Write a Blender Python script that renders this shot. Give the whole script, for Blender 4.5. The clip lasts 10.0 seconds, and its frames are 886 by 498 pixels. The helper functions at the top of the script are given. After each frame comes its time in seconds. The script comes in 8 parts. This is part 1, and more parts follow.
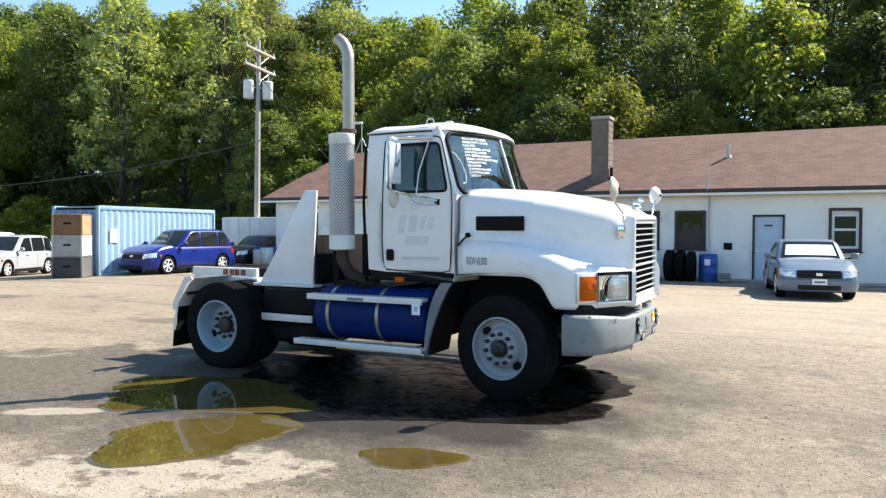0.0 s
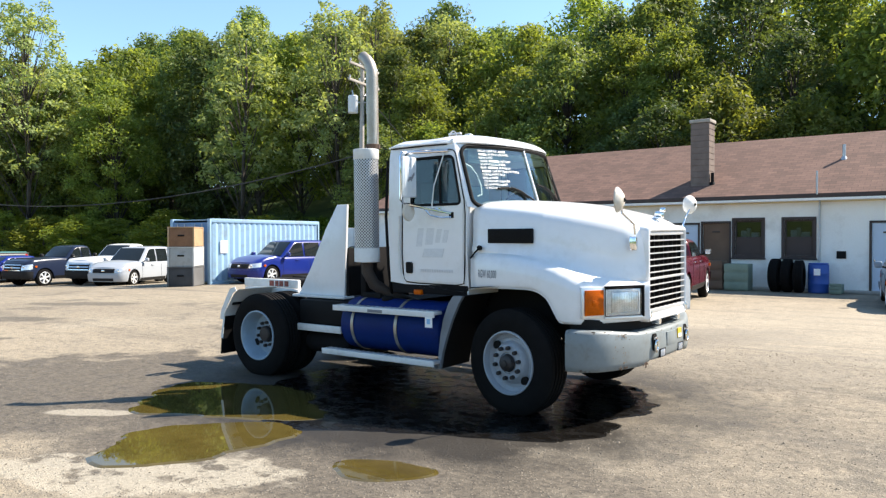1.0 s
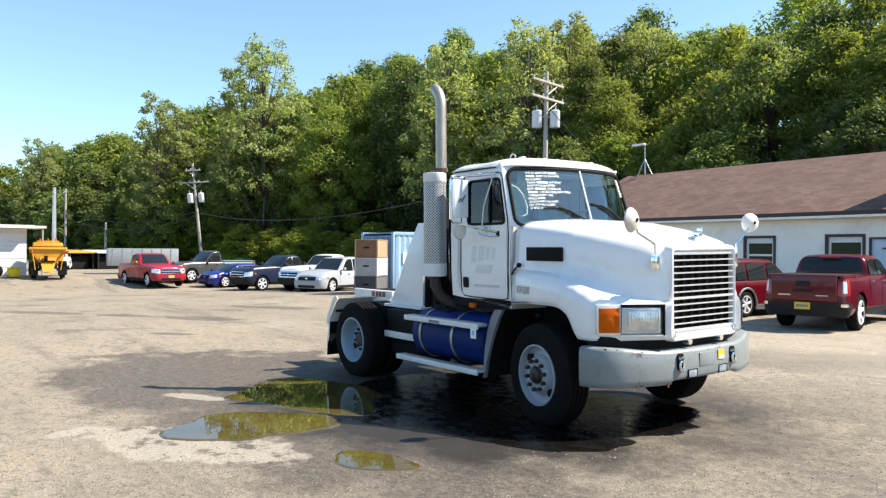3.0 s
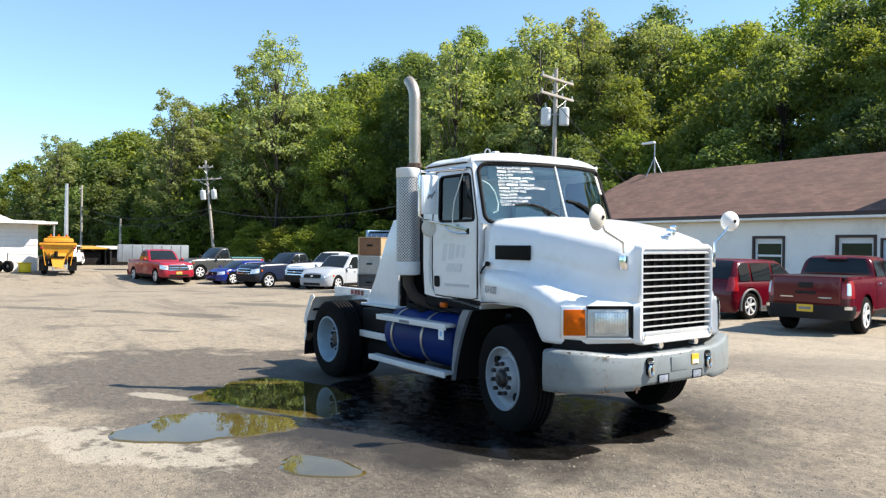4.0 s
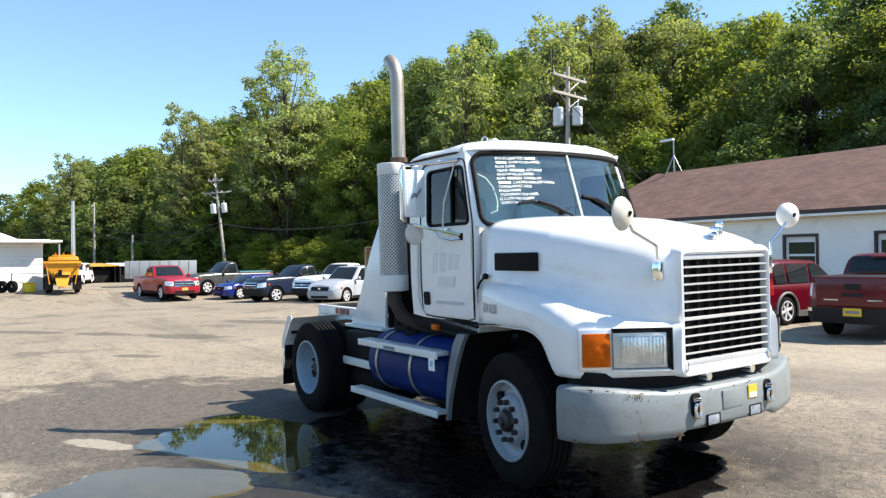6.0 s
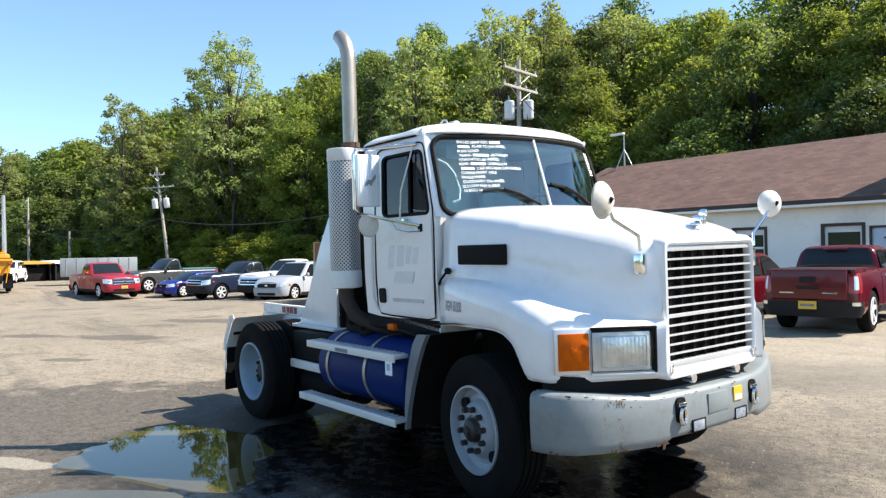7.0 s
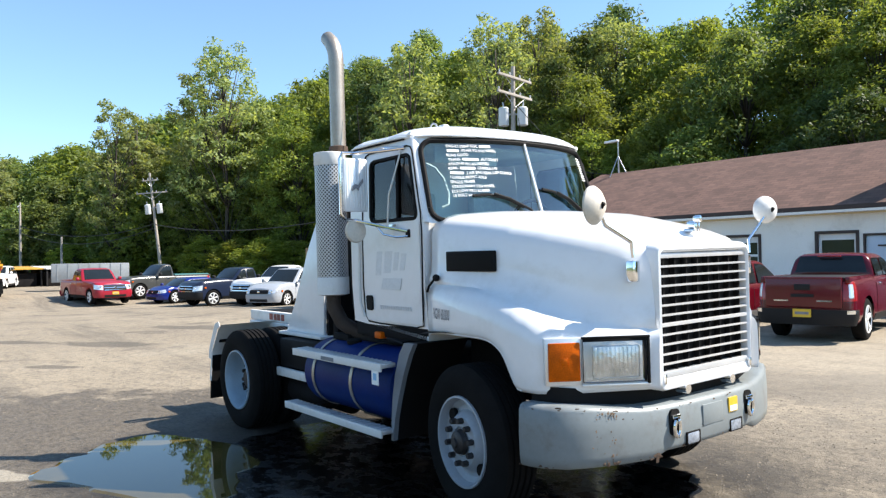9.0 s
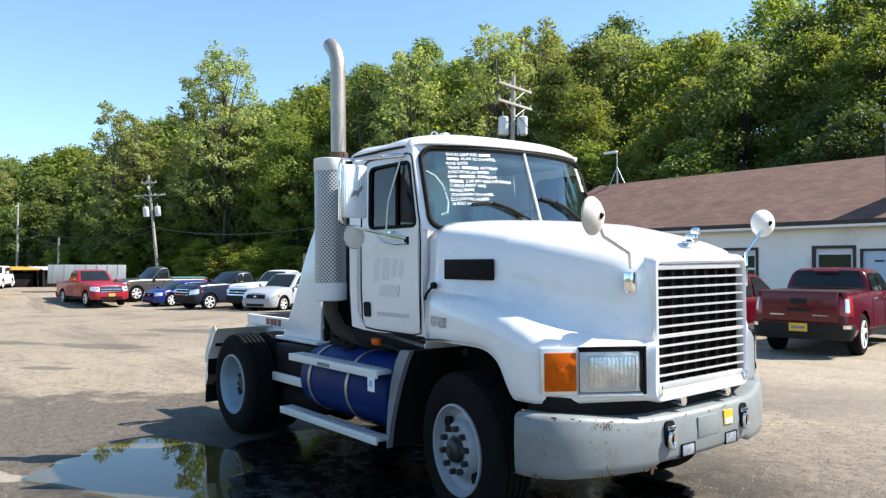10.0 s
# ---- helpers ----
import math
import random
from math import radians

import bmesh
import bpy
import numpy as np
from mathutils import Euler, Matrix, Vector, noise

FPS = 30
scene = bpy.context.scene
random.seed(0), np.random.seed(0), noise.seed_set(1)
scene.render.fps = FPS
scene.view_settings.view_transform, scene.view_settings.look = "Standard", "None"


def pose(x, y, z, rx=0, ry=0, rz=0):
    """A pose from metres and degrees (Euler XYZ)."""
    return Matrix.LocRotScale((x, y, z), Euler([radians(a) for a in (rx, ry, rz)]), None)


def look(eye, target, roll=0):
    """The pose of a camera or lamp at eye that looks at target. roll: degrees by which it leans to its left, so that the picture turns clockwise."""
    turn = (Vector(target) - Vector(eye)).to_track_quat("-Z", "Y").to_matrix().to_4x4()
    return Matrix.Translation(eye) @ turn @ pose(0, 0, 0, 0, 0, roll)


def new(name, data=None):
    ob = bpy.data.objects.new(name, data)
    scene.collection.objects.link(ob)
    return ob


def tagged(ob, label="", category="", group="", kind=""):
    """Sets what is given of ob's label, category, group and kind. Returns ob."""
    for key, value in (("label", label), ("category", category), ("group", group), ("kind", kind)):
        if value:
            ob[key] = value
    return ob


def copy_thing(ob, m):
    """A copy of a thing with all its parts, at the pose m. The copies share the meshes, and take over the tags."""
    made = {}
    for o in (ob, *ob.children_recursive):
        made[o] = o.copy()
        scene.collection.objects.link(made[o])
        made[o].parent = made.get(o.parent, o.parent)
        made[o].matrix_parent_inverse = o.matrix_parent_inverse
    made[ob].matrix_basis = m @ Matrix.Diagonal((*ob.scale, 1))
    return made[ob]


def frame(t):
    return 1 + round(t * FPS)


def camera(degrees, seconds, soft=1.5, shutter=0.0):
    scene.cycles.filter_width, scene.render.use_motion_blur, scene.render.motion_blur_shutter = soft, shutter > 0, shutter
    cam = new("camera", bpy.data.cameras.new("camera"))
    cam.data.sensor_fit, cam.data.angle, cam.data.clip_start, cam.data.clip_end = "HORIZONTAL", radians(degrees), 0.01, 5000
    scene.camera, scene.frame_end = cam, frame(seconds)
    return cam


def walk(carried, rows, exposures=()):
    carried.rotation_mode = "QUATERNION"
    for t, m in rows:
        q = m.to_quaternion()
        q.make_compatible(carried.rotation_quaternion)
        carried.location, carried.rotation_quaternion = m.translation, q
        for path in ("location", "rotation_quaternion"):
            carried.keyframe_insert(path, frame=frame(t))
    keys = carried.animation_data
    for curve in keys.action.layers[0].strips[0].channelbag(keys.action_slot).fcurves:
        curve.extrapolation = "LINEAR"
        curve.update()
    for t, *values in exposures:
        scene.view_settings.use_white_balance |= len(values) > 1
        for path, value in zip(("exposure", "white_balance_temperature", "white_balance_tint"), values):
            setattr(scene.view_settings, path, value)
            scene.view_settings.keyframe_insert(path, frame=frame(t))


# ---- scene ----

# ---- the camera and its walk ----
cam = camera(62.0, 10.0, soft=1.3)
walk(cam, [
    (0, look((2.717, -7.564, 1.584), (-1.875, 1.317, 1.353), 0.34)),
    (0.5, look((3.295, -7.401, 1.610), (-2.214, 0.945, 1.546), 0.64)),
    (1, look((3.632, -7.009, 1.632), (-2.352, 1.003, 1.510), -0.04)),
    (1.5, look((4.054, -6.742, 1.635), (-2.525, 0.789, 1.554), -0.17)),
    (2, look((4.523, -6.554, 1.688), (-3.102, -0.088, 1.905), -0.04)),
    (3.5, look((5.387, -5.950, 1.698), (-2.689, -0.053, 1.692), 0.56)),
    (4, look((5.346, -5.621, 1.696), (-2.822, 0.149, 1.695), 0.80)),
    (4.5, look((5.120, -5.273, 1.716), (-3.237, 0.218, 1.742), -0.43)),
    (5, look((4.859, -5.079, 1.723), (-3.504, 0.402, 1.875), -0.66)),
    (6.5, look((4.072, -4.431, 1.707), (-4.107, 1.323, 1.726), -0.72)),
    (7, look((3.844, -4.357, 1.698), (-4.052, 1.778, 1.731), -1.05)),
    (7.5, look((3.755, -4.284, 1.695), (-3.993, 2.038, 1.710), -1.18)),
    (8, look((3.769, -4.246, 1.696), (-4.060, 1.975, 1.691), -1.05)),
    (8.5, look((3.767, -4.244, 1.695), (-4.067, 1.972, 1.717), -0.90)),
    (9, look((3.763, -4.236, 1.695), (-4.086, 1.958, 1.817), -0.88)),
    (9.5, look((3.770, -4.247, 1.694), (-4.071, 1.956, 1.893), -0.70)),
    (10, look((3.767, -4.246, 1.695), (-4.061, 1.974, 1.922), 0.14)),
], exposures=[(0, 1.22, 7150, 12), (2, 1.22, 7150, 12), (3.5, 1.10, 6980, 12), (5, 1.08, 6900, 12), (10, 1.08, 6800, 12)])

# ---- sky and sun ----
SUN_TO = Vector((0.63, 0.775, 0)).normalized()
SUN_EL = radians(46)
world = bpy.data.worlds.new("sky")
scene.world = world
world.use_nodes = True
wn, wl = world.node_tree.nodes, world.node_tree.links
sky = wn.new("ShaderNodeTexSky")
sky.sky_type, sky.sun_disc = "NISHITA", False
sky.sun_elevation = SUN_EL
sky.sun_rotation = math.atan2(SUN_TO.x, SUN_TO.y)
sky.altitude, sky.air_density, sky.dust_density, sky.ozone_density = 1200, 1.0, 0.0, 0.1
clear = wn.new("ShaderNodeMix")
clear.data_type, clear.blend_type = "RGBA", "MULTIPLY"
clear.inputs["Factor"].default_value = 1.0
clear.inputs["B"].default_value = (0.845, 1.035, 1.08, 1)
up_tc, up_map = wn.new("ShaderNodeTexCoord"), wn.new("ShaderNodeMapping")
up_map.inputs["Location"].default_value = (0, 0, 0.045)
wl.new(up_tc.outputs["Generated"], up_map.inputs["Vector"])
wl.new(up_map.outputs[0], sky.inputs["Vector"])
wl.new(sky.outputs[0], clear.inputs["A"])
wl.new(clear.outputs["Result"], wn["Background"].inputs[0])
wn["Background"].inputs[1].default_value = 0.13
sun = new("sun", bpy.data.lights.new("sun", "SUN"))
sun.data.energy, sun.data.angle, sun.data.color = 5.0, radians(0.53), (1.0, 0.955, 0.88)
to_sun = SUN_TO * math.cos(SUN_EL) + Vector((0, 0, math.sin(SUN_EL)))
sun.matrix_world = look(to_sun * 60, (0, 0, 0))


# ---- materials ----
def mat(name, col, rough=0.6, metal=0.0, vary=0.12, scale=3.0, fine=60.0, bump=0.15, dist=0.004, spec=0.5, stain=None,
        stain_amt=0.0, stain_scale=1.2, coat=0.0, island=0.0, obrand=0.0):
    """A surface with variation at two scales, fine relief and, if told, blotchy stains."""
    m = bpy.data.materials.new(name)
    m.use_nodes = True
    n, l = m.node_tree.nodes, m.node_tree.links
    b = n["Principled BSDF"]
    b.inputs["Roughness"].default_value = rough
    b.inputs["Metallic"].default_value = metal
    b.inputs["Specular IOR Level"].default_value = spec
    b.inputs["Coat Weight"].default_value = coat
    b.inputs["Coat Roughness"].default_value = 0.08
    tc = n.new("ShaderNodeTexCoord")
    big = n.new("ShaderNodeTexNoise")
    big.inputs["Scale"].default_value, big.inputs["Detail"].default_value = scale, 5
    small = n.new("ShaderNodeTexNoise")
    small.inputs["Scale"].default_value, small.inputs["Detail"].default_value = fine, 3
    l.new(tc.outputs["Object"], big.inputs["Vector"])
    l.new(tc.outputs["Object"], small.inputs["Vector"])
    mixn = n.new("ShaderNodeMath")
    mixn.operation = "MULTIPLY_ADD"
    mixn.inputs[1].default_value = 0.6
    l.new(big.outputs["Fac"], mixn.inputs[0])
    half = n.new("ShaderNodeMath")
    half.operation = "MULTIPLY"
    half.inputs[1].default_value = 0.4
    l.new(small.outputs["Fac"], half.inputs[0])
    l.new(half.outputs[0], mixn.inputs[2])
    ramp = n.new("ShaderNodeValToRGB")
    c = Vector(col)
    ramp.color_ramp.elements[0].position, ramp.color_ramp.elements[1].position = 0.32, 0.68
    ramp.color_ramp.elements[0].color = (*(c * (1 - vary)), 1)
    ramp.color_ramp.elements[1].color = (*[min(1, v * (1 + vary)) for v in c], 1)
    l.new(mixn.outputs[0], ramp.inputs[0])
    out = ramp.outputs[0]
    if island or obrand:
        src = n.new("ShaderNodeNewGeometry").outputs["Random Per Island"] if island else n.new("ShaderNodeObjectInfo").outputs["Random"]
        amt = island or obrand
        mr = n.new("ShaderNodeMapRange")
        mr.inputs["To Min"].default_value, mr.inputs["To Max"].default_value = 1 - amt, 1 + amt
        l.new(src, mr.inputs["Value"])
        hv = n.new("ShaderNodeHueSaturation")
        l.new(mr.outputs[0], hv.inputs["Value"])
        l.new(out, hv.inputs["Color"])
        out = hv.outputs[0]
    if stain_amt:
        sn = n.new("ShaderNodeTexNoise")
        sn.inputs["Scale"].default_value, sn.inputs["Detail"].default_value, sn.inputs["Roughness"].default_value = stain_scale, 8, 0.68
        l.new(tc.outputs["Object"], sn.inputs["Vector"])
        sr = n.new("ShaderNodeMapRange")
        sr.inputs["From Min"].default_value, sr.inputs["From Max"].default_value = 0.52, 0.74
        sr.inputs["To Max"].default_value = stain_amt
        l.new(sn.outputs["Fac"], sr.inputs["Value"])
        mx = n.new("ShaderNodeMix")
        mx.data_type = "RGBA"
        l.new(sr.outputs[0], mx.inputs["Factor"])
        l.new(out, mx.inputs["A"])
        mx.inputs["B"].default_value = (*stain, 1)
        out = mx.outputs["Result"]
    l.new(out, b.inputs["Base Color"])
    if bump:
        bp = n.new("ShaderNodeBump")
        bp.inputs["Strength"].default_value, bp.inputs["Distance"].default_value = bump, dist
        l.new(small.outputs["Fac"], bp.inputs["Height"])
        l.new(bp.outputs[0], b.inputs["Normal"])
    return m


def glass_mat(name, tint=(0.75, 0.85, 0.82), rough=0.0, through_amt=0.6, ior=1.8):
    """Thin tinted glazing: clear pane with a mirror gloss."""
    m = bpy.data.materials.new(name)
    m.use_nodes = True
    n, l = m.node_tree.nodes, m.node_tree.links
    n.remove(n["Principled BSDF"])
    tr, gl, mx, fr = n.new("ShaderNodeBsdfTransparent"), n.new("ShaderNodeBsdfGlossy"), n.new("ShaderNodeMixShader"), n.new("ShaderNodeFresnel")
    tr.inputs[0].default_value = (*[v * through_amt for v in tint], 1)
    gl.inputs["Roughness"].default_value = rough
    gl.inputs["Color"].default_value = (1, 1, 1, 1)
    fr.inputs["IOR"].default_value = ior
    l.new(fr.outputs[0], mx.inputs[0])
    l.new(tr.outputs[0], mx.inputs[1])
    l.new(gl.outputs[0], mx.inputs[2])
    l.new(mx.outputs[0], n["Material Output"].inputs[0])
    return m


def tree_nodes(m):
    return m.node_tree.nodes, m.node_tree.links, m.node_tree.nodes["Principled BSDF"]


WHITE = mat("white_truck_paint", (0.79, 0.80, 0.81), 0.28, vary=0.03, scale=1.5, fine=14, bump=0.03, dist=0.003, coat=0.5,
            stain=(0.50, 0.48, 0.44), stain_amt=0.35, stain_scale=2.6)
WHITE_DULL = mat("dull_white_paint", (0.72, 0.72, 0.70), 0.5, vary=0.06, stain=(0.42, 0.38, 0.32), stain_amt=0.5, stain_scale=4)
GREY_BUMPER = mat("grey_bumper_paint", (0.196, 0.222, 0.228), 0.42, vary=0.08, scale=2.5, fine=30, bump=0.08,
                  stain=(0.115, 0.085, 0.065), stain_amt=0.5, stain_scale=6.5)
RUST = mat("rusty_steel", (0.085, 0.052, 0.034), 0.85, vary=0.35, scale=12, fine=90, bump=0.5)
BLACK = mat("black_plastic", (0.007, 0.007, 0.0075), 0.65, spec=0.15, vary=0.2)
CHASSIS = mat("dirty_black_chassis", (0.009, 0.0085, 0.009), 0.85, vary=0.3, scale=5, spec=0.15, stain=(0.028, 0.024, 0.02), stain_amt=0.45)
CHROME = mat("chrome", (0.82, 0.83, 0.84), 0.12, 1.0, vary=0.03, bump=0.02)
BRIGHT_BAR = mat("bright_grille_bar", (0.74, 0.75, 0.76), 0.34, 0.6, vary=0.05, bump=0.03)
ALU = mat("brushed_aluminium", (0.66, 0.67, 0.68), 0.42, 0.55, vary=0.08, scale=6, fine=90, bump=0.12)
STEEL = mat("exhaust_steel", (0.40, 0.355, 0.30), 0.42, 0.75, vary=0.12, scale=7, stain=(0.26, 0.17, 0.10), stain_amt=0.5, stain_scale=5)
TYRE = mat("tyre_rubber", (0.0075, 0.0072, 0.0072), 0.9, vary=0.25, scale=8, fine=70, bump=0.25, spec=0.12, stain=(0.02, 0.018, 0.015), stain_amt=0.35)
MIRROR_BACK = mat("dull_beige_mirror_shell", (0.60, 0.55, 0.47), 0.4, vary=0.12, scale=9, stain=(0.25, 0.2, 0.15), stain_amt=0.4, stain_scale=9)
DARK_PIPE = mat("sooty_brown_pipe", (0.055, 0.04, 0.032), 0.7, 0.3, vary=0.3, scale=8)
RIM = mat("white_rim_paint", (0.31, 0.345, 0.385), 0.42, vary=0.08, scale=8, stain=(0.25, 0.23, 0.2), stain_amt=0.35, stain_scale=7)
RIM_BLUE = mat("pale_blue_rim_paint", (0.27, 0.36, 0.44), 0.42, vary=0.08, scale=8, stain=(0.2, 0.2, 0.2), stain_amt=0.3, stain_scale=7)
HUB = mat("oily_hub_iron", (0.042, 0.038, 0.038), 0.5, 0.5, vary=0.25, scale=14)
BLUE = mat("blue_tank_paint", (0.0015, 0.020, 0.125), 0.5, vary=0.2, scale=3, bump=0.05, spec=0.12, stain=(0.006, 0.012, 0.045), stain_amt=0.7, stain_scale=3)
AMBER = mat("amber_lens", (0.52, 0.092, 0.001), 0.4, vary=0.3, scale=14, fine=120, bump=0.3, spec=0.12)
LAMP = mat("headlamp_reflector", (0.80, 0.82, 0.84), 0.18, 0.6, vary=0.25, scale=11, fine=30, bump=0.35, dist=0.012)
CLEAR = glass_mat("clear_lens", (0.97, 0.98, 0.98), 0.02, 0.95, 1.4)
GLASS = glass_mat("windscreen_glass", (0.66, 0.93, 0.94), 0.0, 0.97, 2.25)
GLASS_DARK = glass_mat("tinted_car_glass", (0.50, 0.72, 0.82), 0.0, 0.5, 1.45)
SEAT = mat("grey_cab_trim", (0.36, 0.43, 0.44), 0.8, vary=0.2)
YELLOW = mat("yellow_plate", (0.66, 0.43, 0.035), 0.45, vary=0.05)
CHALK = mat("white_chalk_paint", (0.88, 0.88, 0.86), 0.8, vary=0.05)
INK = mat("faded_grey_lettering", (0.19, 0.20, 0.22), 0.6, vary=0.25, scale=20)
GHOST = mat("ghost_of_removed_lettering", (0.66, 0.67, 0.68), 0.42, vary=0.08, scale=18)
RED_LENS = mat("red_lens", (0.30, 0.010, 0.012), 0.2, vary=0.1, coat=0.5)


# ---- building blocks ----
def link(name, me, material, parent=None, label="", smooth=40):
    me.materials.append(material)
    if smooth:
        me.polygons.foreach_set("use_smooth", [True] * len(me.polygons))
        me.set_sharp_from_angle(angle=radians(smooth))
    ob = new(name, me)
    if parent is not None:
        ob.parent = parent
    if label:
        ob["label"] = label
    return ob


def part(name, bm, material, parent=None, label="", smooth=40):
    bmesh.ops.recalc_face_normals(bm, faces=bm.faces)
    me = bpy.data.meshes.new(name)
    bm.to_mesh(me)
    bm.free()
    return link(name, me, material, parent, label, smooth)


def thing(name, m, label, category, group="", kind=""):
    ob = new(name)
    ob.matrix_basis = m
    ob.empty_display_size = 0.2
    return tagged(ob, label, category, group, kind)


def box(bm, x0, x1, y0, y1, z0, z1, bevel=0.0, seg=2, m=None):
    v = [bm.verts.new(p) for p in ((x0, y0, z0), (x1, y0, z0), (x1, y1, z0), (x0, y1, z0), (x0, y0, z1), (x1, y0, z1), (x1, y1, z1), (x0, y1, z1))]
    f = [bm.faces.new([v[i] for i in q]) for q in ((3, 2, 1, 0), (4, 5, 6, 7), (0, 1, 5, 4), (1, 2, 6, 5), (2, 3, 7, 6), (3, 0, 4, 7))]
    vs = v
    if bevel:
        r = bmesh.ops.bevel(bm, geom=list({e for q in f for e in q.edges}), offset=bevel, segments=seg, affect="EDGES", profile=0.5)
        vs = list({w for q in r["faces"] for w in q.verts} | {w for w in v if w.is_valid})
    if m is not None:
        bmesh.ops.transform(bm, matrix=m, verts=[w for w in vs if w.is_valid])
    return bm


def B(*a, **k):
    return box(bmesh.new(), *a, **k)


def rod(bm, a, b, r, r2=None, seg=12, cap=True):
    a, b = Vector(a), Vector(b)
    r2 = r if r2 is None else r2
    d = (b - a).normalized()
    u = d.orthogonal().normalized()
    w = d.cross(u)
    rings = []
    for c, q in ((a, r), (b, r2)):
        rings.append([bm.verts.new(c + u * q * math.cos(2 * math.pi * i / seg) + w * q * math.sin(2 * math.pi * i / seg)) for i in range(seg)])
    for i in range(seg):
        j = (i + 1) % seg
        bm.faces.new((rings[0][i], rings[0][j], rings[1][j], rings[1][i]))
    if cap:
        bm.faces.new(rings[0][::-1])
        bm.faces.new(rings[1])
    return bm


def tube(bm, pts, r, seg=10, radii=None, cap=True):
    """A bent pipe through the points."""
    pts = [Vector(p) for p in pts]
    prev, u = None, None
    for k, p in enumerate(pts):
        d = (pts[min(k + 1, len(pts) - 1)] - pts[max(k - 1, 0)]).normalized()
        u = d.orthogonal().normalized() if u is None else (u - d * u.dot(d)).normalized()
        w = d.cross(u)
        q = radii[k] if radii else r
        ring = [bm.verts.new(p + u * q * math.cos(2 * math.pi * i / seg) + w * q * math.sin(2 * math.pi * i / seg)) for i in range(seg)]
        if prev:
            for i in range(seg):
                j = (i + 1) % seg
                bm.faces.new((prev[i], prev[j], ring[j], ring[i]))
        elif cap:
            bm.faces.new(ring[::-1])
        prev = ring
    if cap:
        bm.faces.new(prev)
    return bm


def lathe(bm, prof, seg=40, m=None, close=False, cap=True):
    """Turn a profile of (radius, along) about the local y axis."""
    rings = []
    for r, y in prof:
        rings.append([bm.verts.new((r * math.cos(2 * math.pi * i / seg), y, r * math.sin(2 * math.pi * i / seg))) for i in range(seg)])
    pairs = list(zip(rings, rings[1:])) + ([(rings[-1], rings[0])] if close else [])
    for a, b in pairs:
        for i in range(seg):
            j = (i + 1) % seg
            bm.faces.new((a[i], a[j], b[j], b[i]))
    if not close and cap:
        for r, ring in ((prof[0][0], rings[0]), (prof[-1][0], rings[-1])):
            if r > 1e-4:
                bm.faces.new(ring)
    if m is not None:
        bmesh.ops.transform(bm, matrix=m, verts=[v for r in rings for v in r])
    return bm


def loft(bm, secs, cap0=False, cap1=False, ring=False):
    rows = [[bm.verts.new(p) for p in s] for s in secs]
    for a, b in zip(rows, rows[1:]):
        n = len(a)
        for i in range(n if ring else n - 1):
            j = (i + 1) % n
            bm.faces.new((a[i], a[j], b[j], b[i]))
    if cap0:
        bm.faces.new(rows[0][::-1])
    if cap1:
        bm.faces.new(rows[-1])
    return bm


def prism(bm, poly, axis, a, b, bevel=0.0, seg=2):
    """A flat outline pushed along an axis from a to b. The outline's pairs go with the other two axes in order."""
    def at(p, c):
        q = list(p)
        q.insert(axis, c)
        return q
    lo, hi = [bm.verts.new(at(p, a)) for p in poly], [bm.verts.new(at(p, b)) for p in poly]
    fs = [bm.faces.new(lo[::-1]), bm.faces.new(hi)]
    n = len(poly)
    fs += [bm.faces.new((lo[i], lo[(i + 1) % n], hi[(i + 1) % n], hi[i])) for i in range(n)]
    if bevel:
        bmesh.ops.bevel(bm, geom=list({e for f in fs[:2] for e in f.edges}), offset=bevel, segments=seg, affect="EDGES", profile=0.5)
    return bm


def lerp(a, b, t):
    return a + (b - a) * t


def interp(x, xs, ys):
    return float(np.interp(x, xs, ys))


def smooth_step(a, b, x):
    t = min(1, max(0, (x - a) / (b - a)))
    return t * t * (3 - 2 * t)

# ---- ground, wet patch and water ----
FOOT_X = (-420, -320, -200, -170, -140, -120, -95, -75, -58, -40, -20, 420)
FOOT_Y = (-420, -250, -100, -62, -22, 2, 15, 21, 22, 22.5, 25.5, 26)


def hill(x, y):
    d = y - interp(x, FOOT_X, FOOT_Y)
    low = -0.5 * smooth_step(-16, -34, x) * (1 - smooth_step(-37, -44, x)) * (1 - smooth_step(15, 22, y)) * smooth_step(-40, -15, y)
    k = interp(x, (-200, -100, -60), (0.16, 0.26, 0.34))
    d = max(0, d)
    # unseen rise behind the camera, added to darken what the windows reflect
    back = 16 * smooth_step(-50, -120, y) * smooth_step(-175, -135, x)
    return low + back + k * 70 * (1 - math.exp(-d / 70)) * smooth_step(0, 7, d)


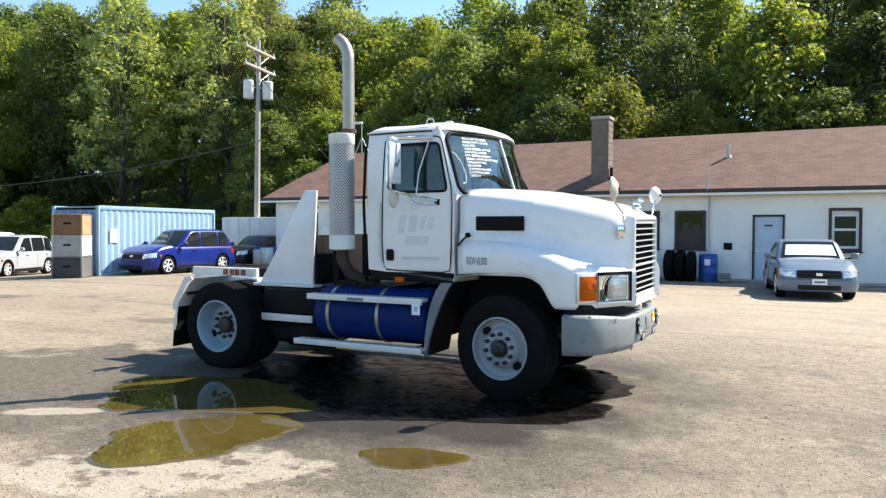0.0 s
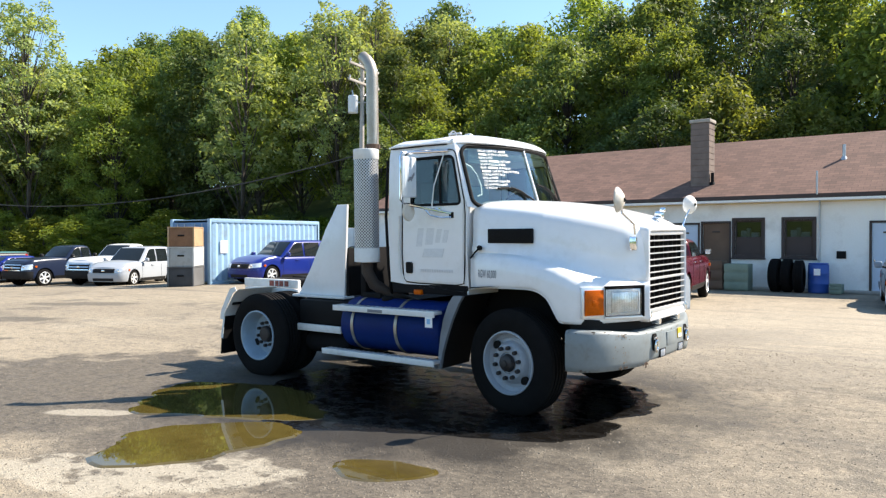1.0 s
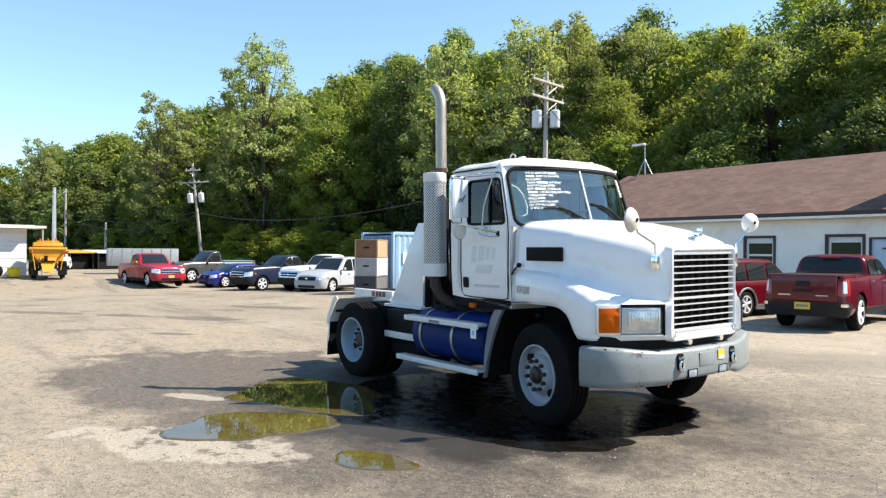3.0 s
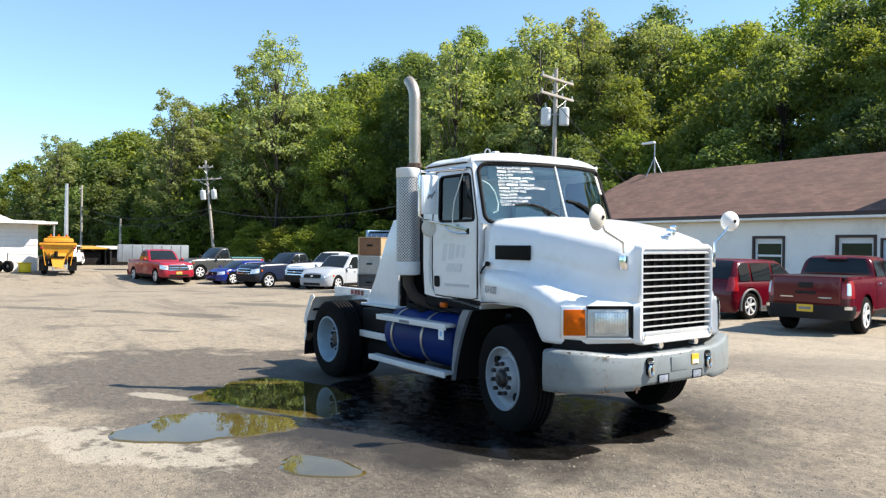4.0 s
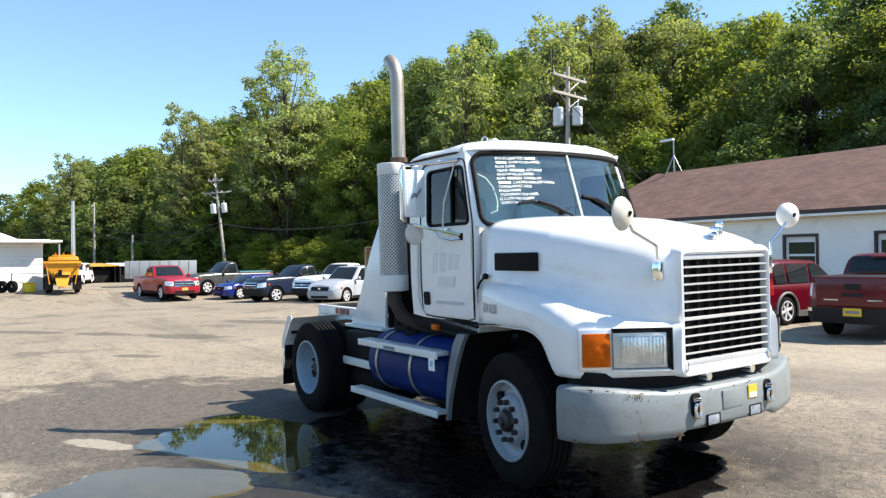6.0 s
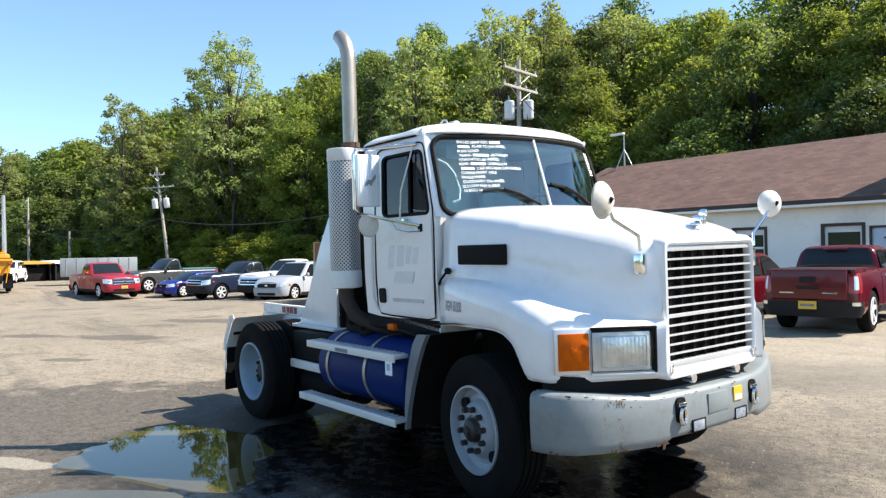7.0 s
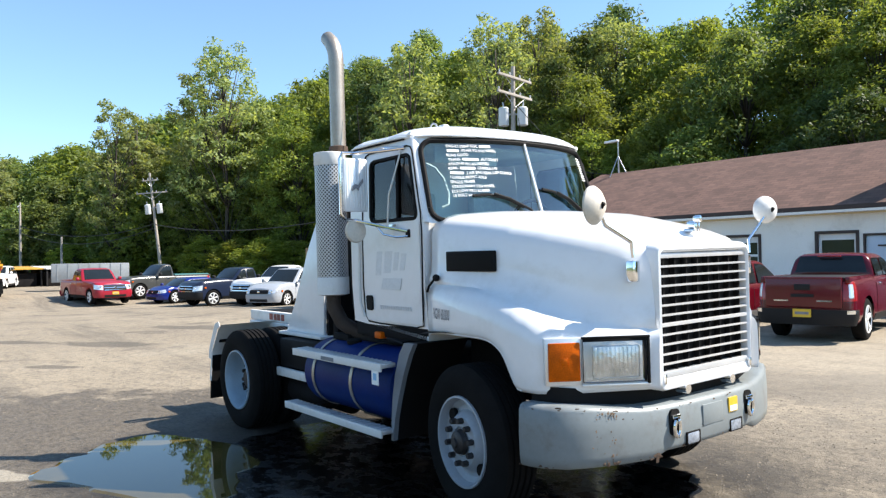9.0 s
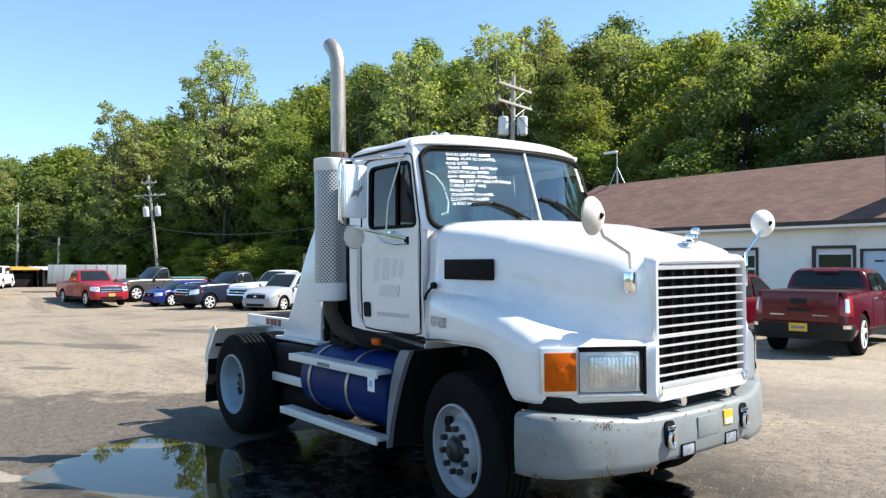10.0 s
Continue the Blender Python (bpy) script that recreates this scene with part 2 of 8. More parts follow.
def ground_material():
    m = bpy.data.materials.new("gravel_yard")
    m.use_nodes = True
    n, l, b = tree_nodes(m)
    tc = n.new("ShaderNodeTexCoord")

    def noise_at(scale, detail=5, rough=0.6, vec=None):
        t = n.new("ShaderNodeTexNoise")
        t.inputs["Scale"].default_value, t.inputs["Detail"].default_value, t.inputs["Roughness"].default_value = scale, detail, rough
        l.new(vec or tc.outputs["Object"], t.inputs["Vector"])
        return t.outputs["Fac"]

    def ranged(v, a, b_, c=0.0, d=1.0):
        r = n.new("ShaderNodeMapRange")
        for k, q in (("From Min", a), ("From Max", b_), ("To Min", c), ("To Max", d)):
            r.inputs[k].default_value = q
        l.new(v, r.inputs["Value"])
        return r.outputs[0]

    def calc(op, a, b_):
        q = n.new("ShaderNodeMath")
        q.operation = op
        for i, v in enumerate((a, b_)):
            if isinstance(v, (int, float)):
                q.inputs[i].default_value = v
            else:
                l.new(v, q.inputs[i])
        return q.outputs[0]

    def mixed(f, a, b_):
        q = n.new("ShaderNodeMix")
        q.data_type = "RGBA"
        l.new(f, q.inputs["Factor"])
        for k, v in (("A", a), ("B", b_)):
            if isinstance(v, tuple):
                q.inputs[k].default_value = (*v, 1)
            else:
                l.new(v, q.inputs[k])
        return q.outputs["Result"]

    def blob(cx, cy, rx, ry, turn=0.0, edge=0.35, wob=0.55):
        """1 inside an oval with a ragged rim, 0 outside."""
        mp = n.new("ShaderNodeMapping")
        mp.vector_type = "TEXTURE"
        mp.inputs["Location"].default_value = (cx, cy, 0)
        mp.inputs["Rotation"].default_value = (0, 0, radians(turn))
        mp.inputs["Scale"].default_value = (rx, ry, 1000)
        l.new(tc.outputs["Object"], mp.inputs["Vector"])
        ln = n.new("ShaderNodeVectorMath")
        ln.operation = "LENGTH"
        l.new(mp.outputs[0], ln.inputs[0])
        wobble = calc("MULTIPLY", calc("SUBTRACT", rag, 0.5), wob * 2)
        return ranged(calc("ADD", ln.outputs["Value"], wobble), 1.0 + edge / 2, 1.0 - edge / 2)

    rag = noise_at(1.3, 7, 0.62)
    # streaks along the wheel tracks of the yard
    st = n.new("ShaderNodeMapping")
    st.inputs["Rotation"].default_value = (0, 0, radians(-20))
    st.inputs["Scale"].default_value = (0.07, 0.75, 1)
    l.new(tc.outputs["Object"], st.inputs["Vector"])
    streak = noise_at(1.0, 6, 0.65, st.outputs[0])
    broad = noise_at(0.16, 5, 0.55)
    mid = noise_at(2.2, 6, 0.65)
    fine = noise_at(26, 4, 0.7)
    grit = noise_at(95, 3, 0.7)
    st2 = n.new("ShaderNodeMapping")
    st2.inputs["Rotation"].default_value = (0, 0, radians(-38))
    st2.inputs["Scale"].default_value = (0.36, 1.3, 1)
    l.new(tc.outputs["Object"], st2.inputs["Vector"])
    rut = noise_at(1.0, 7, 0.68, st2.outputs[0])
    col = mixed(ranged(broad, 0.35, 0.65), (0.385, 0.320, 0.228), (0.292, 0.242, 0.174))
    col = mixed(ranged(rut, 0.52, 0.64, 0, 0.32), col, (0.125, 0.103, 0.077))
    col = mixed(ranged(rut, 0.46, 0.34, 0, 0.3), col, (0.42, 0.355, 0.26))
    col = mixed(ranged(streak, 0.54, 0.64, 0, 0.6), col, (0.085, 0.075, 0.064))
    col = mixed(ranged(mid, 0.52, 0.76, 0, 0.5), col, (0.10, 0.09, 0.076))
    patch = noise_at(0.42, 9, 0.68)
    col = mixed(ranged(patch, 0.565, 0.615, 0, 0.7), col, (0.105, 0.091, 0.074))
    vein = calc("ABSOLUTE", calc("SUBTRACT", noise_at(0.55, 8, 0.62), 0.5), 0.0)
    col = mixed(ranged(vein, 0.012, 0.002, 0, 0.4), col, (0.085, 0.073, 0.06))
    wear = noise_at(0.23, 6, 0.6)
    col = mixed(ranged(wear, 0.56, 0.68, 0, 0.55), col, (0.43, 0.375, 0.285))
    pale = blob(-1.25, -4.2, 1.15, 0.48, 28, 0.15, 1.2)
    pale2 = blob(-3.2, -3.42, 0.42, 0.13, 30, 0.2, 0.9)
    stains = blob(-12.8, -0.2, 1.3, 0.42, 35, 0.3, 0.9)
    for x, y, rx, ry in ((-15.0, 2.7, 1.5, 0.5), (-14.6, -1.6, 0.8, 0.3), (-16.7, -3.2, 1.3, 0.4), (-9.8, -1.8, 0.5, 0.2), (-7.2, 1.9, 1.2, 0.4)):
        stains = calc("MAXIMUM", stains, blob(x, y, rx, ry, 35, 0.3, 0.9))
    col = mixed(calc("MULTIPLY", stains, 0.75), col, (0.072, 0.063, 0.052))
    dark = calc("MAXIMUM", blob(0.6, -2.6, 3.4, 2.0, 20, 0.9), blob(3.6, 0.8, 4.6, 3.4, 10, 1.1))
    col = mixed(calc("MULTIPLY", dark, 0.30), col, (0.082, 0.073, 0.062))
    clod = noise_at(6.5, 7, 0.74)
    near = blob(1.0, 2.5, 7.5, 6.0, 20, 0.8)
    col = mixed(calc("MULTIPLY", ranged(clod, 0.51, 0.60, 0, 0.6), near), col, (0.105, 0.09, 0.07))
    col = mixed(calc("MULTIPLY", ranged(clod, 0.45, 0.38, 0, 0.35), near), col, (0.43, 0.37, 0.28))
    peb = n.new("ShaderNodeTexVoronoi")
    peb.inputs["Scale"].default_value = 34
    l.new(tc.outputs["Object"], peb.inputs["Vector"])
    stone = ranged(peb.outputs["Distance"], 0.36, 0.16)
    tone = n.new("ShaderNodeSeparateColor")
    l.new(peb.outputs["Color"], tone.inputs[0])
    few = ranged(tone.outputs[0], 0.5, 0.6)
    pebble = calc("MULTIPLY", stone, few)
    speck = noise_at(9, 5, 0.75)
    col = mixed(ranged(speck, 0.5, 0.66, 0, 0.7), col, (0.075, 0.066, 0.055))
    col = mixed(calc("MULTIPLY", pebble, 0.8), col, (0.42, 0.37, 0.29))
    col = mixed(ranged(fine, 0.35, 0.7, 0, 0.5), col, (0.065, 0.056, 0.046))
    col = mixed(ranged(grit, 0.45, 0.7, 0, 0.35), col, (0.36, 0.33, 0.275))
    damp = calc("MAXIMUM", blob(-4.1, -2.4, 3.1, 2.1, 20, 0.25, 1.0), blob(-0.6, -3.2, 2.6, 1.0, 20, 0.4, 1.0))
    damp = calc("MAXIMUM", damp, calc("MAXIMUM", calc("MULTIPLY", blob(1.3, -0.7, 2.0, 1.3, 30, 0.6, 1.0), 0.22), calc("MAXIMUM", calc("MULTIPLY", blob(0.9, 2.4, 2.3, 1.3, 60, 0.7, 1.3), 0.45), calc("MULTIPLY", blob(-0.9, 5.2, 2.8, 1.1, 45, 0.6, 1.4), 0.85))))
    # soaked ground under the truck, with the truck's shade darkened into its colour
    wet_shade = calc("MAXIMUM", blob(-1.0, -1.7, 2.6, 1.4, 10, 0.4), blob(-1.6, 0.0, 3.2, 2.0, 0, 0.6))
    wet = calc("MAXIMUM", calc("MULTIPLY", damp, 0.7), wet_shade)
    dampcol = mixed(ranged(calc("ADD", calc("MULTIPLY", fine, 0.5), calc("MULTIPLY", speck, 0.5)), 0.42, 0.6), (0.125, 0.105, 0.080), (0.046, 0.039, 0.031))
    dampcol = mixed(calc("MULTIPLY", pebble, 0.55), dampcol, (0.23, 0.195, 0.148))
    col = mixed(calc("MULTIPLY", damp, 0.9), col, dampcol)
    col = mixed(calc("MULTIPLY", wet_shade, 0.9), col, (0.018, 0.0155, 0.0128))
    # brighter oval before the building: sunlight mixed into the ground colour
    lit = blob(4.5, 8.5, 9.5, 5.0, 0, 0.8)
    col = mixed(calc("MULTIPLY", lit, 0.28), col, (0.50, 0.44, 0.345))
    pale_all = calc("MAXIMUM", calc("MULTIPLY", pale, ranged(noise_at(3.1, 8, 0.7), 0.40, 0.47)), calc("MULTIPLY", pale2, 0.9))
    col = mixed(calc("MULTIPLY", pale_all, ranged(fine, 0.3, 0.75, 0.9, 0.45)), col, (0.385, 0.345, 0.272))
    # beyond the yard: grass and leaf litter
    sp = n.new("ShaderNodeSeparateXYZ")
    l.new(tc.outputs["Object"], sp.inputs[0])
    up = ranged(calc("ADD", sp.outputs["Z"], calc("MULTIPLY", mid, 0.3)), 0.2, 0.42)
    green = mixed(ranged(noise_at(0.7, 5), 0.4, 0.62), (0.05, 0.085, 0.018), (0.085, 0.12, 0.028))
    col = mixed(up, col, green)
    l.new(col, b.inputs["Base Color"])
    l.new(calc("SUBTRACT", ranged(mid, 0.2, 0.8, 0.98, 0.80), calc("MULTIPLY", calc("MULTIPLY", wet, ranged(fine, 0.25, 0.8, 1.0, 0.5)), 0.42)), b.inputs["Roughness"])
    height = calc("ADD", calc("MULTIPLY", fine, 0.55), calc("ADD", calc("MULTIPLY", pebble, 0.7), calc("MULTIPLY", grit, 0.35)))
    height = calc("ADD", height, calc("MULTIPLY", mid, 1.3))
    bp = n.new("ShaderNodeBump")
    bp.inputs["Distance"].default_value = 0.024
    l.new(ranged(wet, 0, 1, 0.85, 0.42), bp.inputs["Strength"])
    l.new(height, bp.inputs["Height"])
    l.new(bp.outputs[0], b.inputs["Normal"])
    b.inputs["Specular IOR Level"].default_value = 0.35
    return m


def grid_axis(stops):
    out = []
    for a, b, step in stops:
        k = max(1, round((b - a) / step))
        out += [a + (b - a) * i / k for i in range(k)]
    return out + [stops[-1][1]]


GX = grid_axis([(-420, -130, 14), (-130, -10, 3), (-10, 60, 5), (60, 420, 30)])
GY = grid_axis([(-420, -40, 30), (-40, 20, 5), (20, 60, 2.2), (60, 420, 18)])
gv = [(x, y, hill(x, y) + (0.25 * noise.noise((x * 0.2, y * 0.2, 0)) if hill(x, y) > 0.3 else 0)) for y in GY for x in GX]
nx = len(GX)
gf = [(j * nx + i, j * nx + i + 1, (j + 1) * nx + i + 1, (j + 1) * nx + i) for j in range(len(GY) - 1) for i in range(nx - 1)]
gm = bpy.data.meshes.new("ground")
gm.from_pydata(gv, [], gf)
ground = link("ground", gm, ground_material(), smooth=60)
tagged(ground, "compacted gravel yard with dark wet and painted-shade patches rising to a grassy bank", "ground", kind="structure")


def water_mat(name, col, rough=0.02):
    m = mat(name, col, rough, vary=0.25, scale=1.6, fine=9, bump=0.0, spec=0.5)
    n, l, b = tree_nodes(m)
    t = n.new("ShaderNodeTexNoise")
    t.inputs["Scale"].default_value = 5
    bp = n.new("ShaderNodeBump")
    bp.inputs["Strength"].default_value, bp.inputs["Distance"].default_value = 0.05, 0.004
    l.new(t.outputs["Fac"], bp.inputs["Height"])
    l.new(bp.outputs[0], b.inputs["Normal"])
    return m


MUD = water_mat("muddy_water", (0.075, 0.056, 0.015))


def closed_curve(pts, per=8, wob=0.05):
    out, n = [], len(pts)
    for i in range(n):
        p0, p1, p2, p3 = (Vector((*pts[(i + k) % n], 0)) for k in (-1, 0, 1, 2))
        for k in range(per):
            t = k / per
            q = 0.5 * ((2 * p1) + (p2 - p0) * t + (2 * p0 - 5 * p1 + 4 * p2 - p3) * t * t + (3 * p1 - p0 - 3 * p2 + p3) * t ** 3)
            w = noise.noise((q.x * 4, q.y * 4, 3.1)) * wob + noise.noise((q.x * 11, q.y * 11, 7.7)) * wob * 0.28
            out.append((q.x + w, q.y + w * 0.8))
    return out


RIMS = []


def puddle(pts, material, z, label, wob=0.06):
    bm = bmesh.new()
    rim = closed_curve(pts, 10, wob)
    RIMS.append(rim)
    top = [bm.verts.new((x, y, z)) for x, y in rim]
    bm.faces.new(top)
    k = len(rim)
    mid = Vector((sum(p[0] for p in rim) / k, sum(p[1] for p in rim) / k))
    shore = []
    for i in range(k):
        p, d = Vector(rim[i]), Vector(rim[(i + 1) % k]) - Vector(rim[i - 1])
        out = Vector((d.y, -d.x)).normalized()
        out = out if out.dot(p - mid) > 0 else -out
        shore.append(bm.verts.new((p.x + out.x * 0.05, p.y + out.y * 0.05, -0.004)))
    for i in range(k):
        bm.faces.new((top[i], top[(i + 1) % k], shore[(i + 1) % k], shore[i]))
    bmesh.ops.triangulate(bm, faces=bm.faces)
    ob = part("puddle", bm, material, smooth=0)
    return tagged(ob, label, "puddle", "puddles", "structure")


puddle([(-2.85, -3.16), (-3.3, -2.8), (-3.66, -2.37), (-3.68, -1.98), (-3.2, -1.7), (-2.7, -1.55), (-2.1, -1.65), (-1.75, -1.95), (-1.3, -2.2), (-1.4, -2.5), (-1.95, -2.76), (-2.45, -2.95)], MUD, 0.009,
       "shallow olive-brown puddle on the gravel beside the truck", 0.09)
puddle([(-1.55, -4.24), (-2.0, -3.84), (-2.2, -3.5), (-2.02, -3.14), (-1.6, -2.72), (-1.25, -2.64), (-1.04, -2.9), (-1.06, -3.4), (-1.1, -3.76)], MUD, 0.009,
       "muddy olive puddle in a hollow of the gravel", 0.10)
# wet gravel sheet, near black so that it also deepens the truck's shadow
WETGRIT = water_mat("shaded_wet_gravel", (0.0055, 0.005, 0.0045), 0.3)
wg_n, wg_l, wg_b = tree_nodes(WETGRIT)
wg_t, wg_r, wg_h = wg_n.new("ShaderNodeTexNoise"), wg_n.new("ShaderNodeMapRange"), wg_n.new("ShaderNodeBump")
wg_t.inputs["Scale"].default_value, wg_t.inputs["Detail"].default_value, wg_t.inputs["Roughness"].default_value = 24, 5, 0.7
wg_r.inputs["From Min"].default_value, wg_r.inputs["From Max"].default_value = 0.4, 0.62
wg_r.inputs["To Min"].default_value, wg_r.inputs["To Max"].default_value = 0.05, 0.42
wg_h.inputs["Strength"].default_value, wg_h.inputs["Distance"].default_value = 0.28, 0.006
wg_l.new(wg_t.outputs["Fac"], wg_r.inputs["Value"])
wg_l.new(wg_r.outputs[0], wg_b.inputs["Roughness"])
wg_l.new(wg_t.outputs["Fac"], wg_h.inputs["Height"])
wg_l.new(wg_h.outputs[0], wg_b.inputs["Normal"])
wg_b.inputs["Specular IOR Level"].default_value = 0.22
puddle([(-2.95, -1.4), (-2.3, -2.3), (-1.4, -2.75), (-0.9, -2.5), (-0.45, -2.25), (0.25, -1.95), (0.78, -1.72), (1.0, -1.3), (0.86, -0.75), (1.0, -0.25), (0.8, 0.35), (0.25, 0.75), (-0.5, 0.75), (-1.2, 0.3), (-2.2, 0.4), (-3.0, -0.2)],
       WETGRIT, 0.006, "wet gravel with standing water, blackened for the shade under the truck", 0.14)
puddle([(-0.1, -3.32), (0.2, -3.35), (0.5, -3.05), (0.4, -2.9), (0.05, -2.93), (-0.2, -3.1)], MUD, 0.006, "small brown puddle on the gravel")



def loose_stones():
    """Loose gravel lying on the yard, thickest near the truck's front."""
    g = np.random.default_rng(4)
    base = np.array([(1, 0, 0), (0.3, 0.95, 0), (-0.8, 0.6, 0), (-0.8, -0.6, 0), (0.3, -0.95, 0), (0, 0, 0.75)])
    fac = [(0, 1, 5), (1, 2, 5), (2, 3, 5), (3, 4, 5), (4, 0, 5)]
    n = 30000
    x, y = g.uniform(-6.5, 5.5, n), g.uniform(-6.5, 4.5, n)
    keep = (np.hypot(x - 3.8, y + 4.2) > 0.4)
    keep &= ((x + 2.3) / 3.4) ** 2 + ((y + 2.5) / 1.7) ** 2 + 0.25 * g.random(n) > 1
    for rim in RIMS:
        inside = np.zeros(len(x), bool)
        for (ax, ay), (bx, by) in zip(rim, rim[1:] + rim[:1]):
            cross = ((ay > y) != (by > y)) & (x < (bx - ax) * (y - ay) / (by - ay + 1e-12) + ax)
            inside ^= cross
        keep &= ~inside
    x, y = x[keep], y[keep]
    n = len(x)
    r = 0.0045 + 0.009 * g.random(n) ** 3 + 0.009 * (g.random(n) > 0.99)
    a = g.uniform(0, 6.28, n)
    c, s_ = np.cos(a), np.sin(a)
    v = base[None] * (r[:, None, None] * np.stack([g.uniform(0.7, 1.3, n), g.uniform(0.7, 1.3, n), g.uniform(0.6, 1.1, n)], 1)[:, None, :])
    vx = v[..., 0] * c[:, None] - v[..., 1] * s_[:, None] + x[:, None]
    vy = v[..., 0] * s_[:, None] + v[..., 1] * c[:, None] + y[:, None]
    co = np.stack([vx, vy, v[..., 2] - 0.001], -1).reshape(-1, 3)
    f = (np.arange(n)[:, None, None] * 6 + np.array(fac)[None]).reshape(-1, 3)
    me = bpy.data.meshes.new("gravel")
    me.from_pydata(co.tolist(), [], f.tolist())
    ob = link("gravel", me, mat("loose_gravel", (0.17, 0.145, 0.112), 0.9, vary=0.2, island=0.45), smooth=0)
    tagged(ob, "loose grey and tan gravel scattered on the yard", "gravel", kind="stuff")


loose_stones()

# ---- the office and workshop building ----
CREAM = mat("cream_painted_block", (0.85, 0.835, 0.79), 0.8, vary=0.06, scale=0.8, fine=30, bump=0.2, stain=(0.44, 0.40, 0.34), stain_amt=0.45, stain_scale=0.9)
SHINGLE = mat("brown_asphalt_shingle", (0.146, 0.083, 0.064), 0.92, vary=0.22, scale=1.2, fine=22, bump=0.5, dist=0.012)
BROWN = mat("dark_brown_trim", (0.048, 0.032, 0.028), 0.65, vary=0.15)
DOOR_BLUE = mat("pale_blue_door_paint", (0.50, 0.60, 0.72), 0.5, vary=0.05)
BOARD = mat("brown_boarding", (0.135, 0.080, 0.050), 0.75, vary=0.25, scale=2)
FRAME_W = mat("white_window_vinyl", (0.74, 0.75, 0.76), 0.45, vary=0.04)
BLOCK = mat("weathered_chimney_block", (0.17, 0.132, 0.114), 0.9, vary=0.25, scale=3, fine=40, bump=0.5)
PANE = glass_mat("window_glass", (0.80, 0.90, 1.0), 0.0, 0.55, 1.55)
PANE_DARK = mat("dim_window_glass", (0.016, 0.021, 0.026), 0.03, vary=0.2, bump=0.0, spec=0.6)
BLIND = mat("white_blind", (0.72, 0.73, 0.74), 0.7, vary=0.06)
GALV = mat("galvanised_steel", (0.46, 0.48, 0.50), 0.45, 0.7, vary=0.12)
CONC = mat("old_concrete", (0.36, 0.33, 0.29), 0.9, vary=0.15, scale=2, stain=(0.16, 0.14, 0.12), stain_amt=0.5)


def shingle_courses(m):
    """Rows of tabs: a brick pattern drives tone and a stepped relief."""
    n, l, b = tree_nodes(m)
    tc, br = n.new("ShaderNodeTexCoord"), n.new("ShaderNodeTexBrick")
    mp = n.new("ShaderNodeMapping")
    mp.inputs["Scale"].default_value = (1, 1, 1)
    l.new(tc.outputs["Object"], mp.inputs["Vector"])
    l.new(mp.outputs[0], br.inputs["Vector"])
    br.inputs["Scale"].default_value = 1.0
    br.inputs["Brick Width"].default_value, br.inputs["Row Height"].default_value = 0.32, 0.15
    br.inputs["Mortar Size"].default_value = 0.008
    br.inputs["Color1"].default_value, br.inputs["Color2"].default_value = (0.75, 0.75, 0.75, 1), (1.25, 1.2, 1.18, 1)
    br.inputs["Mortar"].default_value = (0.5, 0.5, 0.5, 1)
    old = b.inputs["Base Color"].links[0].from_socket
    mx = n.new("ShaderNodeMix")
    mx.data_type, mx.blend_type = "RGBA", "MULTIPLY"
    mx.inputs["Factor"].default_value = 0.75
    l.new(old, mx.inputs["A"])
    l.new(br.outputs["Color"], mx.inputs["B"])
    l.new(mx.outputs["Result"], b.inputs["Base Color"])


shingle_courses(SHINGLE)
FY, EAVE, RIDGE_Y, RIDGE_Z, BX0, BX1 = 18.57, 3.17, 22.5, 5.28, -19.3, 14.1
BACK_Y = 25.6
OPEN = [("window", -18.02, -17.05, 0.92, 2.30), ("window", -13.78, -12.78, 0.75, 2.12), ("window", -9.68, -8.64, 1.02, 2.22), ("window", -6.75, -5.66, 1.02, 2.24),
        ("door", -5.40, -4.52, 0.05, 2.16), ("board", -4.36, -3.48, 0.05, 2.2), ("brown", -3.30, -2.44, 1.13, 2.27), ("brown", -1.76, -0.92, 1.14, 2.27),
        ("door", 0.68, 1.52, 0.05, 2.15), ("window", 2.92, 3.66, 1.14, 2.32)]
building = thing("workshop_building", pose(0, 0, 0), "long single-storey cream block building with brown shingle roof", "building")


def wall_with_openings():
    bm = bmesh.new()
    xs = sorted({BX0, BX1, *[v for o in OPEN for v in o[1:3]]})
    for a, b in zip(xs, xs[1:]):
        mid = (a + b) / 2
        holes = [o for o in OPEN if o[1] < mid < o[2]]
        if not holes:
            box(bm, a, b, FY, FY + 0.22, -0.4, EAVE + 0.02)
        for o in holes:
            box(bm, a, b, FY, FY + 0.22, -0.4, o[3])
            box(bm, a, b, FY, FY + 0.22, o[4], EAVE + 0.02)
    bmesh.ops.remove_doubles(bm, verts=bm.verts, dist=1e-4)
    return bm


part("wall", wall_with_openings(), CREAM, building, "cream-painted block front wall", smooth=0)
part("wall", B(BX0, BX0 + 0.22, FY + 0.22, BACK_Y, -0.4, EAVE), CREAM, building, smooth=0)
part("wall", B(BX1 - 0.22, BX1, FY + 0.22, BACK_Y, 0, EAVE), CREAM, building, smooth=0)
part("wall", B(BX0 + 0.22, BX1 - 0.22, BACK_Y - 0.22, BACK_Y, 0, EAVE), CREAM, building, smooth=0)
part("inner_wall", B(BX0 + 0.3, BX1 - 0.3, FY + 3.2, FY + 3.3, 0, EAVE - 0.1), BOARD, building, smooth=0)
part("floor", B(BX0 + 0.22, BX1 - 0.22, FY + 0.22, BACK_Y - 0.22, 0.0, 0.06), CONC, building, smooth=0)


